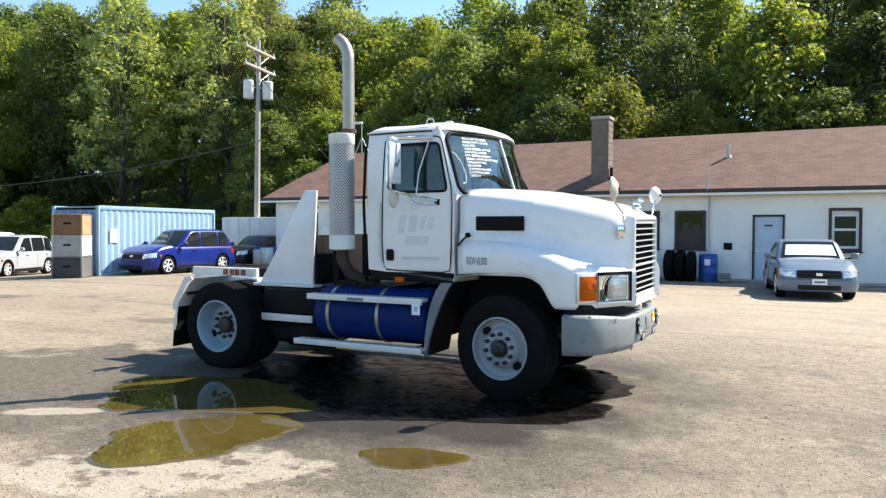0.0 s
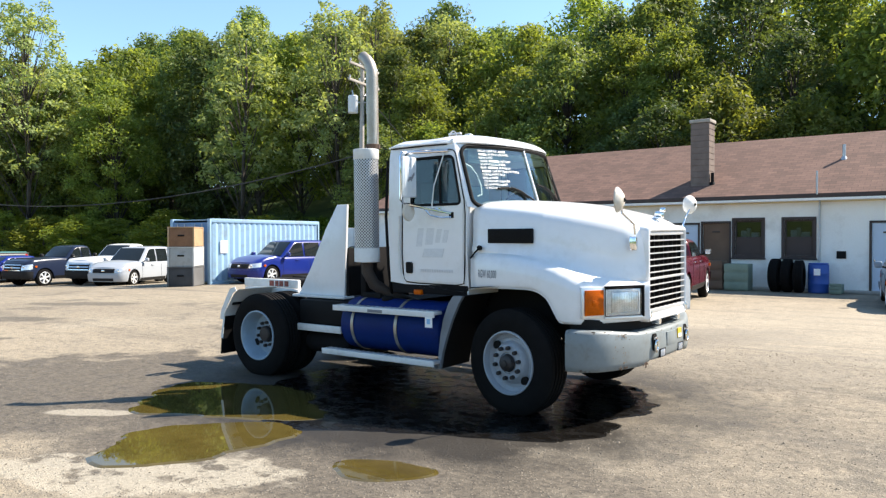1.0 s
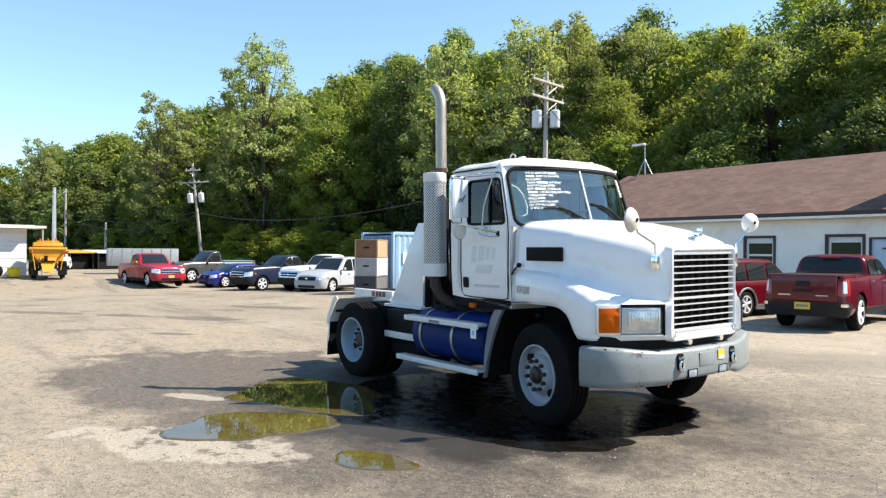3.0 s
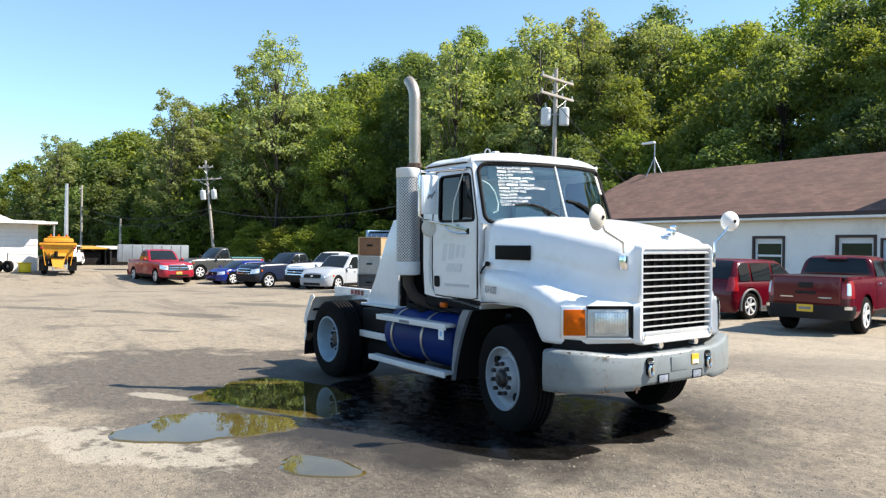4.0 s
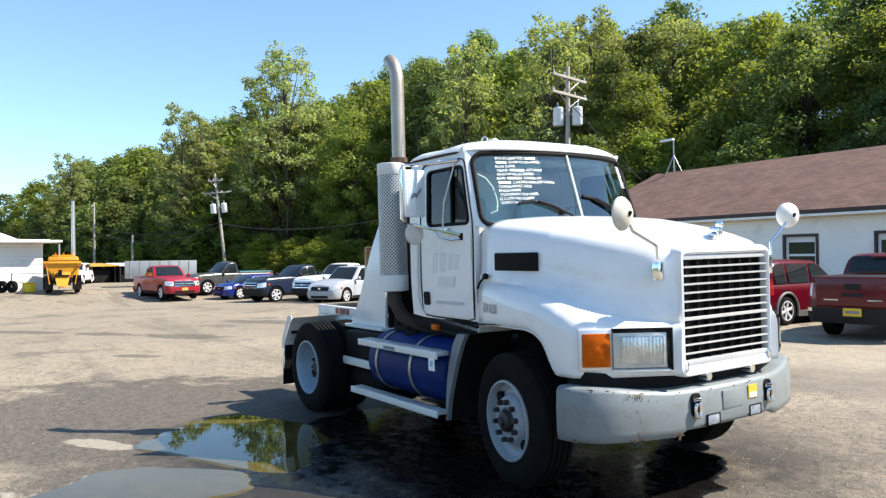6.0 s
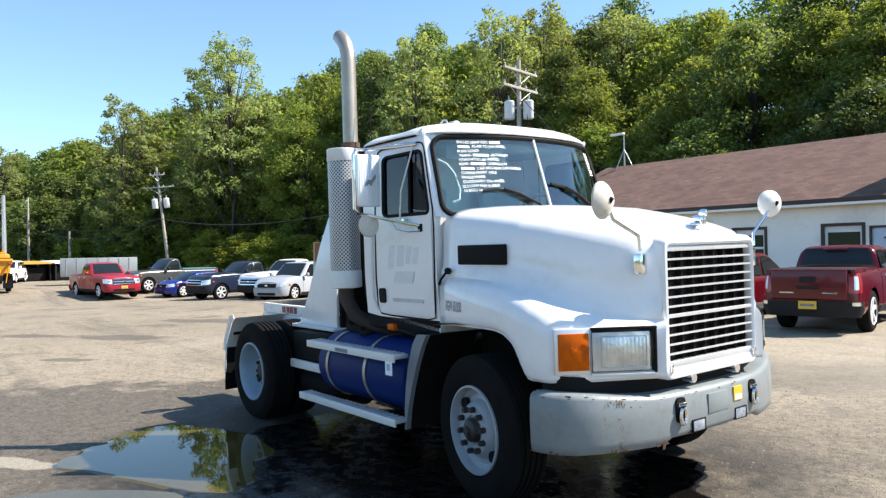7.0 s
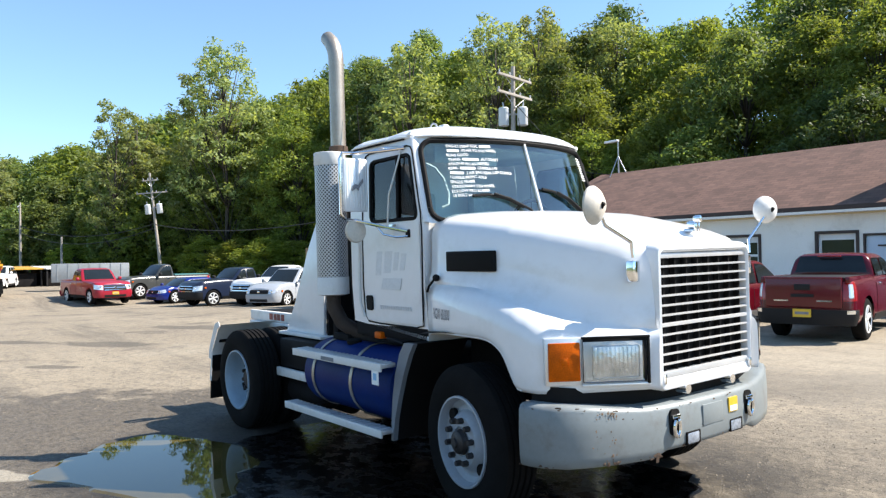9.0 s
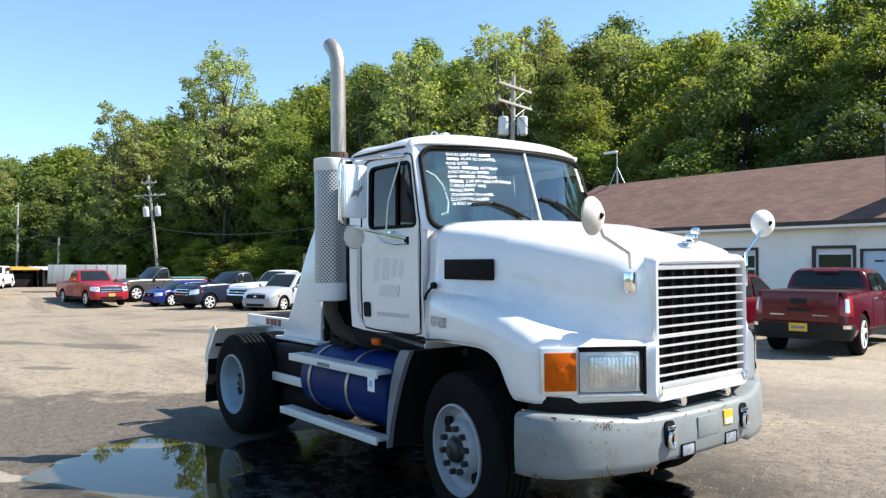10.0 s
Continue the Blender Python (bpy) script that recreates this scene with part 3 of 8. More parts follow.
def hip_roof():
    bm = bmesh.new()
    ov, t = 0.45, 0.09
    drop = ov * (RIDGE_Z - EAVE) / (RIDGE_Y - FY)
    e = [(BX0 - ov, FY - ov, EAVE - drop + 0.12), (BX1 + ov, FY - ov, EAVE - drop + 0.12), (BX1 + ov, BACK_Y + ov, EAVE - drop + 0.12), (BX0 - ov, BACK_Y + ov, EAVE - drop + 0.12)]
    r = [(-18.3, RIDGE_Y, RIDGE_Z + 0.12), (BX1 - 2.4, RIDGE_Y, RIDGE_Z + 0.12)]
    V = [bm.verts.new(p) for p in e + r]
    L = [bm.verts.new((p[0], p[1], p[2] - t)) for p in e + r]
    for q in ((0, 1, 5, 4), (1, 2, 5), (2, 3, 4, 5), (3, 0, 4)):
        bm.faces.new([V[i] for i in q])
        bm.faces.new([L[i] for i in q][::-1])
    for i in range(4):
        j = (i + 1) % 4
        bm.faces.new((V[i], L[i], L[j], V[j]))
    return bm


roof = part("roof", hip_roof(), SHINGLE, building, "brown asphalt shingle hip roof", smooth=0)
DROP = 0.45 * (RIDGE_Z - EAVE) / (RIDGE_Y - FY)
part("fascia", B(BX0 - 0.47, BX1 + 0.47, FY - 0.50, FY - 0.455, EAVE - DROP, EAVE - DROP + 0.135), BROWN, building, "dark brown eave board", smooth=0)
part("frieze_board", B(BX0 - 0.47, BX1 + 0.47, FY - 0.495, FY - 0.455, EAVE - DROP - 0.075, EAVE - DROP - 0.001), CREAM, building, "cream board under the eave", smooth=0)
part("fascia", B(BX0 - 0.50, BX0 - 0.455, FY - 0.45, BACK_Y + 0.45, EAVE - DROP - 0.11, EAVE - DROP + 0.135), BROWN, building, smooth=0)
part("soffit", B(BX0 - 0.45, BX1 + 0.45, FY - 0.45, FY, EAVE - DROP - 0.07, EAVE - DROP - 0.05), CREAM, building, smooth=0)


def roof_z(y):
    return EAVE + 0.12 + (y - FY) * (RIDGE_Z - EAVE) / (RIDGE_Y - FY)


def chimney(x, y):
    ob = part("chimney", B(x - 0.305, x + 0.305, y - 0.305, y + 0.305, roof_z(y) - 0.6, roof_z(y) + 2.02), BLOCK, roof, "square weathered block chimney", smooth=0)
    for k in range(12):
        z = roof_z(y) - 0.5 + k * 0.21
        part("block_course", B(x - 0.32, x + 0.32, y - 0.32, y + 0.32, z, z + 0.2, 0.008, 1), BLOCK, roof, smooth=0)
    bm = B(x - 0.36, x + 0.36, y - 0.36, y + 0.36, roof_z(y) + 2.03, roof_z(y) + 2.15, 0.02)
    part("cap", bm, CONC, roof)
    return ob


chimney(-4.6, 19.3)
for px, py, ph in ((-4.2, 19.11, 0.38), (-0.35, 20.5, 0.46)):
    bm = bmesh.new()
    rod(bm, (px, py, roof_z(py) - 0.05), (px, py, roof_z(py) + ph), 0.055)
    rod(bm, (px, py, roof_z(py) - 0.06), (px, py, roof_z(py) + 0.06), 0.12, 0.07)
    part("vent_pipe", bm, GALV if ph > 0.4 else BLACK, roof)


CANS_IN = mat("grey_box_card", (0.45, 0.46, 0.46), 0.7, vary=0.1)
FRIEZE = mat("pale_yellow_frieze_paint", (0.72, 0.63, 0.40), 0.75, vary=0.06, stain=(0.4, 0.34, 0.22), stain_amt=0.4)
part("frieze", B(BX0 + 0.02, BX1 - 0.02, FY - 0.03, FY - 0.003, EAVE - 0.36, EAVE - 0.12), FRIEZE, building, "pale yellow board below the eave", smooth=0)


def window_unit(x0, x1, z0, z1, dark):
    w = 0.09
    trim = BROWN
    fr = bmesh.new()
    for a in ((x0 - w, x1 + w, z1, z1 + w), (x0 - w, x1 + w, z0 - w, z0), (x0 - w, x0, z0, z1), (x1, x1 + w, z0, z1)):
        box(fr, a[0], a[1], FY - 0.035, FY + 0.05, a[2], a[3], 0.006, 1)
    win = part("window", fr, trim, building, "window in a dark brown surround", smooth=0)
    sash = bmesh.new()
    s, zm = (0.05 if dark else 0.075), (z0 + z1) / 2
    for a in ((x0, x1, z1 - s, z1), (x0, x1, z0, z0 + s), (x0, x0 + s, z0 + s, z1 - s), (x1 - s, x1, z0 + s, z1 - s), (x0 + s, x1 - s, zm - s / 2, zm + s / 2)):
        box(sash, a[0], a[1], FY + 0.06, FY + 0.11, a[2], a[3])
    part("frame", sash, BROWN if dark else FRAME_W, win, "white sash frame" if not dark else "", smooth=0)
    for a, b in ((z0 + s, zm - s / 2), (zm + s / 2, z1 - s)):
        p = part("pane", B(x0 + s, x1 - s, FY + 0.08, FY + 0.086, a, b), PANE if dark else PANE_DARK, win, smooth=0)
        p.visible_shadow = False
    part("sill", B(x0 - w - 0.03, x1 + w + 0.03, FY - 0.09, FY - 0.036, z0 - w - 0.05, z0 - w, 0.008), trim, win)
    if dark:
        for k, (u, w2, h2) in enumerate(((0.12, 0.18, 0.22), (0.36, 0.12, 0.30), (0.55, 0.25, 0.16))):
            xa = lerp(x0 + s, x1 - s, u)
            part("shelf_item", B(xa, xa + w2, FY + 0.2, FY + 0.32, zm + 0.02, zm + 0.02 + h2, 0.01), BLIND if k != 1 else CANS_IN, win)
        part("inner_shelf", B(x0 - 0.1, x1 + 0.1, FY + 0.16, FY + 0.4, zm - 0.02, zm + 0.018), BOARD, win, smooth=0)
        part("lower_board", B(x0 + s, x1 - s, FY + 0.05, FY + 0.058, z0 + s, zm - s / 2), BROWN, win, smooth=0)
    else:
        part("blind", B(x0 + s, x1 - s, FY + 0.068, FY + 0.079, lerp(zm, z1, 0.7), z1 - s), BLIND, win, smooth=0)


def door_unit(x0, x1, z0, z1, material, label):
    w = 0.06
    fr = bmesh.new()
    for a in ((x0 - w, x1 + w, z1, z1 + w), (x0 - w, x0, z0, z1), (x1, x1 + w, z0, z1)):
        box(fr, a[0], a[1], FY - 0.03, FY + 0.04, a[2], a[3], 0.006, 1)
    d = part("door", B(x0 + 0.006, x1 - 0.006, FY + 0.045, FY + 0.09, z0, z1 - 0.006, 0.005), material, building, label, smooth=0)
    part("frame", fr, BROWN, d, smooth=0)
    kb = bmesh.new()
    rod(kb, (x0 + 0.08, FY + 0.045, 1.0), (x0 + 0.08, FY - 0.01, 1.0), 0.03, 0.028)
    part("knob", kb, CHROME, d)
    part("closer", B((x0 + x1) / 2 - 0.12, (x0 + x1) / 2 + 0.12, FY + 0.01, FY + 0.045, z1 - 0.32, z1 - 0.27), BROWN, d)


for kind, x0, x1, z0, z1 in OPEN:
    if kind in ("window", "brown"):
        window_unit(x0, x1, z0, z1, kind == "brown")
    else:
        door_unit(x0, x1, z0, z1, DOOR_BLUE if kind == "door" else BOARD, "pale blue flush steel door" if kind == "door" else "brown boarded-up doorway")
part("vent", B(-0.26, 0.0, FY - 0.05, FY, 1.05, 1.28, 0.01), BLACK, building, "small black wall vent")
bm = bmesh.new()
tube(bm, [(-0.73, FY - 0.05, 0.6), (-0.73, FY - 0.05, 2.85), (-0.73, FY - 0.54, 3.05), (-0.73, FY - 0.54, 3.75)], 0.03)
part("conduit", bm, GALV, building, "grey service conduit rising over the eave")
part("plinth", B(BX0 + 3.5, BX1 - 1, FY - 0.55, FY - 0.003, 0, 0.09, 0.02), CONC, building, "worn concrete strip at the foot of the wall")
bm = bmesh.new()
for i in range(9):
    if i not in (4,):
        box(bm, -18.15 + i * 0.14, -18.05 + i * 0.14, FY - 0.012, FY - 0.001, 2.58, 2.69 + 0.015 * (i % 2))
part("lettering", bm, INK, building, "faded dark lettering", smooth=0)


def roof_lamp(x):
    t = thing("roof_lamp", pose(x, RIDGE_Y, RIDGE_Z + 0.12), "white lamp bar on a thin tripod mast on the roof ridge", "lamp")
    bm = rod(bmesh.new(), (0, 0, 0), (0, 0, 1.45), 0.025)
    part("mast", bm, GALV, t)
    for a in (0, 120, 240):
        dx, dy = 0.42 * math.cos(radians(a)), 0.42 * math.sin(radians(a))
        part("leg", rod(bmesh.new(), (dx, dy, -0.235 if abs(dy) > 0.1 else -0.02), (0, 0, 0.75), 0.02), GALV, t)
    part("lamp_head", B(-0.72, 0.0, -0.09, 0.09, 1.40, 1.50, 0.02), FRAME_W, t)


roof_lamp(-17.3)

# ---- the yard's containers, poles and sheds ----
CONT = mat("pale_blue_container_paint", (0.27, 0.43, 0.58), 0.5, vary=0.07, scale=1.2, stain=(0.20, 0.15, 0.11), stain_amt=0.4, stain_scale=2.2)
CONT_DK = mat("blue_container_paint", (0.10, 0.22, 0.40), 0.5, vary=0.07, stain=(0.14, 0.1, 0.08), stain_amt=0.35)


def shipping_container(m, length=6.06, w=2.44, h=2.59):
    t = thing("shipping_container", m, "pale blue corrugated steel shipping container on the gravel", "container")
    for side in (-1, 1):
        bm = bmesh.new()
        xs, k = [], 0
        n = int((length - 0.3) / 0.14)
        pts = []
        for i in range(n + 1):
            x = -length / 2 + 0.15 + (length - 0.3) * i / n
            pts.append((x, side * (w / 2 - (0.012 if (i // 1) % 2 else 0.055))))
        secs = [[(x, y, z) for x, y in pts] for z in (0.16, h - 0.13)]
        loft(bm, secs)
        part("side_panel", bm, CONT, t, smooth=0)
    for end in (-1, 1):
        bm = bmesh.new()
        for i in (0, 1):
            box(bm, end * (length / 2 - 0.07), end * (length / 2 - 0.02), -w / 2 + 0.16 + i * 1.07, -w / 2 + 0.16 + i * 1.07 + 1.05, 0.17, h - 0.14, 0.01, 1)
        part("end_door", bm, CONT_DK, t, smooth=0)
        for y in (-0.75, -0.32, 0.32, 0.75):
            part("lock_rod", rod(bmesh.new(), (end * length / 2, y, 0.2), (end * length / 2, y, h - 0.18), 0.018, seg=8), GALV, t)
    for sx in (-1, 1):
        for sy in (-1, 1):
            part("corner_post", B(sx * length / 2 - 0.08 * (sx > 0) - 0.08 * (sx < 0) + (0.0 if sx > 0 else 0.08), sx * length / 2 + (0.08 if sx < 0 else 0), sy * w / 2 - (0.16 if sy > 0 else 0), sy * w / 2 + (0.16 if sy < 0 else 0), 0, h, 0.01), CONT, t)
    for z in (0.0, h - 0.14):
        for sy in (-1, 1):
            part("rail", B(-length / 2 + 0.08, length / 2 - 0.08, sy * w / 2 - (0.07 if sy > 0 else 0), sy * w / 2 + (0.07 if sy < 0 else 0), z, z + 0.15, 0.008), CONT, t)
    part("roof_panel", B(-length / 2 + 0.08, length / 2 - 0.08, -w / 2 + 0.07, w / 2 - 0.07, h - 0.06, h - 0.02), CONT, t)
    part("notice", B(-length / 2 + 0.5, -length / 2 + 0.85, -w / 2 - 0.006, -w / 2 - 0.002, 1.25, 1.75), FRAME_W, t, "white paper notice")
    return t


shipping_container(pose(-21.95, 13.35, hill(-21.95, 13.35), 0, 0, 93))
CRATE = (mat("brown_crate_plywood", (0.21, 0.105, 0.055), 0.8, vary=0.3, scale=3, stain=(0.09, 0.04, 0.025), stain_amt=0.7, stain_scale=3), mat("grey_crate_paint", (0.33, 0.34, 0.33), 0.7, vary=0.15, stain=(0.12, 0.09, 0.07), stain_amt=0.6, stain_scale=3), mat("dark_crate", (0.05, 0.05, 0.052), 0.75, vary=0.25))
CRATE_SIDE = (mat("pale_plywood", (0.40, 0.27, 0.15), 0.8, vary=0.25, stain=(0.14, 0.07, 0.04), stain_amt=0.6, stain_scale=3), mat("white_crate_paint", (0.52, 0.53, 0.52), 0.7, vary=0.15, stain=(0.2, 0.16, 0.12), stain_amt=0.5, stain_scale=3), mat("grey_crate", (0.12, 0.12, 0.12), 0.7, vary=0.2))
for i in range(3):
    z = (2 - i) * 0.735 + hill(-20.6, 9.35)
    t = thing("storage_crate", pose(-20.6, 9.35, z, 0, 0, 38 + (2 - i) * 1.2), ("brown plywood storage crate on top of a stack", "grey painted storage crate in a stack", "dark storage crate at the foot of a stack")[i], "crate", "stacked crates")
    part("body", B(-0.45, 0.45, -0.62, 0.62, 0.0, 0.70, 0.02), CRATE[i], t)
    for sx in (-1, 1):
        for sy in (-1, 1):
            part("corner_batten", B(sx * 0.455 - 0.03, sx * 0.455 + 0.03, sy * 0.625 - 0.03, sy * 0.625 + 0.03, 0.0, 0.715, 0.006), CRATE_SIDE[i], t)
    part("lid", B(-0.49, 0.49, -0.66, 0.66, 0.7005, 0.733, 0.006), CRATE_SIDE[i], t)
    part("end_panel", B(0.4505, 0.475, -0.58, 0.58, 0.03, 0.69), CRATE_SIDE[i], t)
    part("handle", B(-0.12, 0.12, -0.655, -0.621, 0.38, 0.44, 0.008), BLACK, t)

WOODPOLE = mat("grey_weathered_pole_wood", (0.36, 0.33, 0.29), 0.9, vary=0.25, scale=2, fine=30, bump=0.4)
PORCELAIN = mat("insulator_grey", (0.42, 0.44, 0.46), 0.35, vary=0.05)
CANS = mat("transformer_grey_paint", (0.62, 0.65, 0.67), 0.45, vary=0.06)


def utility_pole(m, h, arms, cans, label, material=None, r=0.16, side=0.0):
    t = thing("utility_pole", m, label, "utility pole", "utility poles")
    part("pole", rod(bmesh.new(), (0, 0, -0.3), (0, 0, h), r, r * 0.62, 14), material or WOODPOLE, t)
    for z, half in arms:
        a = part("crossarm", B(-half, half, -0.17, -0.06, z, z + 0.12, 0.01), WOODPOLE, t)
        for x in np.linspace(-half + 0.1, half - 0.1, 4):
            bm = lathe(bmesh.new(), [(0.03, 0), (0.06, 0.04), (0.035, 0.08), (0.055, 0.12), (0.0, 0.17)], 10, pose(x, -0.115, z + 0.12, 90))
            part("insulator", bm, PORCELAIN, a)
        br = bmesh.new()
        for s in (-1, 1):
            rod(br, (0, -0.13, z - 0.55), (s * half * 0.6, -0.13, z + 0.01), 0.018, seg=6)
        part("brace", br, GALV, a)
    for d, z in cans:
        x, y = d * math.cos(radians(side)), d * math.sin(radians(side))
        bm = lathe(bmesh.new(), [(0.0, 0), (0.24, 0.02), (0.26, 0.06), (0.26, 0.82), (0.27, 0.86), (0.22, 0.92), (0.0, 0.95)], 20, pose(x, y, z, 90))
        c = part("transformer", bm, CANS, t, "grey pole-mounted transformer can")
        part("bushing", rod(bmesh.new(), (x, y, z + 0.9), (x * 1.12, y * 1.12, z + 1.2), 0.045, 0.03, 8), PORCELAIN, c)
        part("bracket", rod(bmesh.new(), (0, 0, z + 0.58), (x, y, z + 0.58), 0.04, seg=6), GALV, c)
    return t


utility_pole(pose(-22.5, 20.9, 0, 0, 1, 100), 11.1, [(10.45, 1.35), (9.6, 1.4)], [(-0.46, 8.15), (0.46, 8.15)], "weathered wooden utility pole with two crossarms and transformer cans", side=-54)
utility_pole(Matrix.Translation((-66.2, 17.7, 0)) @ Matrix.Rotation(radians(6), 4, "X") @ Matrix.Rotation(radians(70), 4, "Z"), 10.0, [(9.25, 0.7), (8.1, 1.35)], [(-0.5, 6.2), (0.5, 6.2)], "leaning wooden utility pole with crossarms and transformer cans")
utility_pole(pose(-52, 2.6, 0), 5.9, [], [], "pale grey plain pole in the yard", GALV, 0.17)
utility_pole(pose(-95.4, 10.5, 0), 9.0, [(8.4, 1.0)], [], "distant wooden utility pole")
utility_pole(pose(-84, 12.7, 0), 4.6, [], [], "short wooden pole stub")
WIRE = mat("black_cable", (0.02, 0.02, 0.02), 0.6)
cables = thing("overhead_cables", pose(0, 0, 0), "sagging black overhead cables strung between poles", "cables")
for a, b, sag in (((-22.3, 21.0, 6.1), (-66.2, 17.1, 5.2), 1.6), ((-66.2, 17.1, 5.3), (-95.4, 10.5, 6.2), 1.2), ((-66.2, 17.1, 4.9), (-95.4, 10.5, 5.4), 1.4), ((-22.3, 21.0, 6.7), (-17.3, 22.5, 5.3), 0.2), ((-95.4, 10.5, 6.0), (-150, -30, 6.5), 1.5), ((-22.2, 21.0, 9.1), (-17.5, 26.5, 0.9), 0.05)):
    a, b = Vector(a), Vector(b)
    part("cable", tube(bmesh.new(), [a.lerp(b, i / 14) - Vector((0, 0, sag * 4 * (i / 14) * (1 - i / 14))) for i in range(15)], 0.034 if a.x < -40 or b.x < -60 else 0.018, 5), WIRE, cables)

SIDING = mat("white_ribbed_siding", (0.70, 0.70, 0.68), 0.55, vary=0.06, stain=(0.4, 0.36, 0.3), stain_amt=0.3)
DARKIN = mat("dark_shed_interior", (0.05, 0.045, 0.04), 0.9, vary=0.2)


def metal_shed():
    t = thing("metal_shed", pose(-46.2, 0.2, 0), "white ribbed metal shed with a dark open bay and canopy", "shed")
    for y0, y1 in ((-2.5, 0.0), (-14, -9)):
        bm = bmesh.new()
        for k in range(11):
            box(bm, -0.02 * (k % 2) - 0.1, 0.03 - 0.02 * (k % 2), y0, y1, k * 0.26, k * 0.26 + 0.255)
        part("siding", bm, SIDING, t, smooth=0)
    part("side_wall", B(-9, -0.13, -0.14, -0.02, 0, 2.86), SIDING, t, smooth=0)
    part("back_wall", B(-9.1, -9.0, -14, 0, 0, 2.86), DARKIN, t, smooth=0)
    part("roof_slab", B(-9.2, 0.9, -14.2, 0.3, 2.87, 3.06, 0.02), SIDING, t, smooth=0)
    part("canopy", B(-2.2, 0.6, 0.3, 1.0, 2.89, 3.03, 0.02), SIDING, t, smooth=0)
    part("canopy_post", rod(bmesh.new(), (-0.2, 0.9, 0), (-0.2, 0.9, 2.9), 0.06), GALV, t)
    arc = [(-14 + 13.1 * i / 16, 3.0 + 1.8 * math.sin(math.pi * i / 16)) for i in range(17)]
    bm = bmesh.new()
    loft(bm, [[(-9, y, z) for y, z in arc], [(-1.5, y, z) for y, z in arc]], True, True)
    part("arched_roof", bm, SIDING, t, "white arched roof above the shed")


metal_shed()

# ---- the white tractor truck ----
truck = thing("tractor_truck", pose(0, 0, 0, 0.9, 0, 0), "white day-cab tractor truck with grey bumper parked on wet gravel", "truck")


def tp(name, bm, material, parent=None, label="", smooth=40):
    return part(name, bm, material, parent or truck, label, smooth)


HX = (-0.50, -0.3, 0.0, 0.25, 0.5, 0.7, 0.85, 1.0, 1.10, 1.15)
H_ZC = (2.065, 2.055, 2.035, 2.01, 1.965, 1.92, 1.885, 1.845, 1.81, 1.775)
H_ZS = (1.985, 1.97, 1.94, 1.905, 1.865, 1.83, 1.805, 1.78, 1.765, 1.75)
H_WH = (0.945, 0.942, 0.935, 0.92, 0.86, 0.79, 0.71, 0.605, 0.54, 0.508)
H_WF = (1.00, 1.05, 1.11, 1.135, 1.14, 1.115, 0.945, 0.728, 0.59, 0.555)
H_ZF = (1.50, 1.50, 1.49, 1.46, 1.40, 1.325, 1.275, 1.255, 1.245, 1.24)

ARCH_X = (-0.5, -0.25, 0.03, 0.2, 0.26, 0.32, 0.365, 0.41, 0.44, 0.47, 0.50, 0.535, 0.58, 0.85, 1.15)
ARCH_Z = (1.16, 1.186, 1.193, 1.193, 1.188, 1.173, 1.15, 1.118, 1.078, 1.025, 0.97, 0.915, 0.903, 0.905, 0.915)


def arch(x):
    return interp(x, ARCH_X, ARCH_Z)


def hood_section(x, side):
    zc, zs, wh, wf, zf = [interp(x, HX, a) for a in (H_ZC, H_ZS, H_WH, H_WF, H_ZF)]
    zb = arch(x)
    pts = [(0, zc), (wh * 0.4, zc - 0.008), (wh - 0.22, lerp(zc, zs, 0.42)), (wh - 0.09, lerp(zc, zs, 0.80)), (wh - 0.03, zs - 0.025), (wh, zs - 0.10)]
    k = (zs - 0.1 - zf)
    pts += [(wh + 0.004, zf + k * 0.55), (wh + 0.012, zf + k * 0.28)]
    w = max(0.02, wf - wh)
    pts += [(wh + 0.03 + 0.12 * w, zf + 0.05), (wh + 0.34 * w, zf + 0.022), (wh + 0.62 * w, zf + 0.005), (wf - 0.16 * w, zf - 0.03), (wf - 0.02 * w, zf - 0.085), (wf, zf - 0.15)]
    k2 = zf - 0.15 - zb
    pts += [(wf + 0.002, zb + k2 * 0.5), (wf - 0.002, zb + 0.03), (wf - 0.012, zb)]
    back = 0.07 * smooth_step(0.93, 1.15, x)
    if x > 1.155:
        return [(1.075 if i < 8 else 1.085, side * min(y, 0.498 if i < 8 else 0.508), z - 0.004) for i, (y, z) in enumerate(pts)]
    return [(x - back * (1 if i < 6 else max(0, 1 - (i - 5) / 6)), side * y, z) for i, (y, z) in enumerate(pts)]


def hood_shell():
    bm = bmesh.new()
    xs = sorted(set(HX) | {-0.4, -0.15, 0.12, 0.2, 0.3, 0.36, 0.42, 0.47, 0.53, 0.6, 0.78, 0.93, 1.05, 1.16} | set(ARCH_X))
    for s in (-1, 1):
        loft(bm, [hood_section(x, s) for x in xs])
    bmesh.ops.remove_doubles(bm, verts=bm.verts, dist=1e-4)
    return bm


hood = tp("hood", hood_shell(), WHITE, None, "white one-piece sloping hood with flared fenders", 50)
sol = hood.modifiers.new("thickness", "SOLIDIFY")
sol.thickness, sol.offset = 0.012, -1


def arch_lip():
    """The rolled edge of the wheel opening."""
    bm = bmesh.new()
    pts = [(x, -interp(x, HX, H_WF) + 0.016, arch(x) + 0.004) for x in np.linspace(-0.5, 0.57, 40)]
    return tube(bm, pts, 0.007, 8)


tp("fender_lip", arch_lip(), WHITE)
bm = arch_lip()
bmesh.ops.transform(bm, matrix=Matrix.Diagonal((1, -1, 1, 1)), verts=bm.verts)
tp("fender_lip", bm, WHITE)


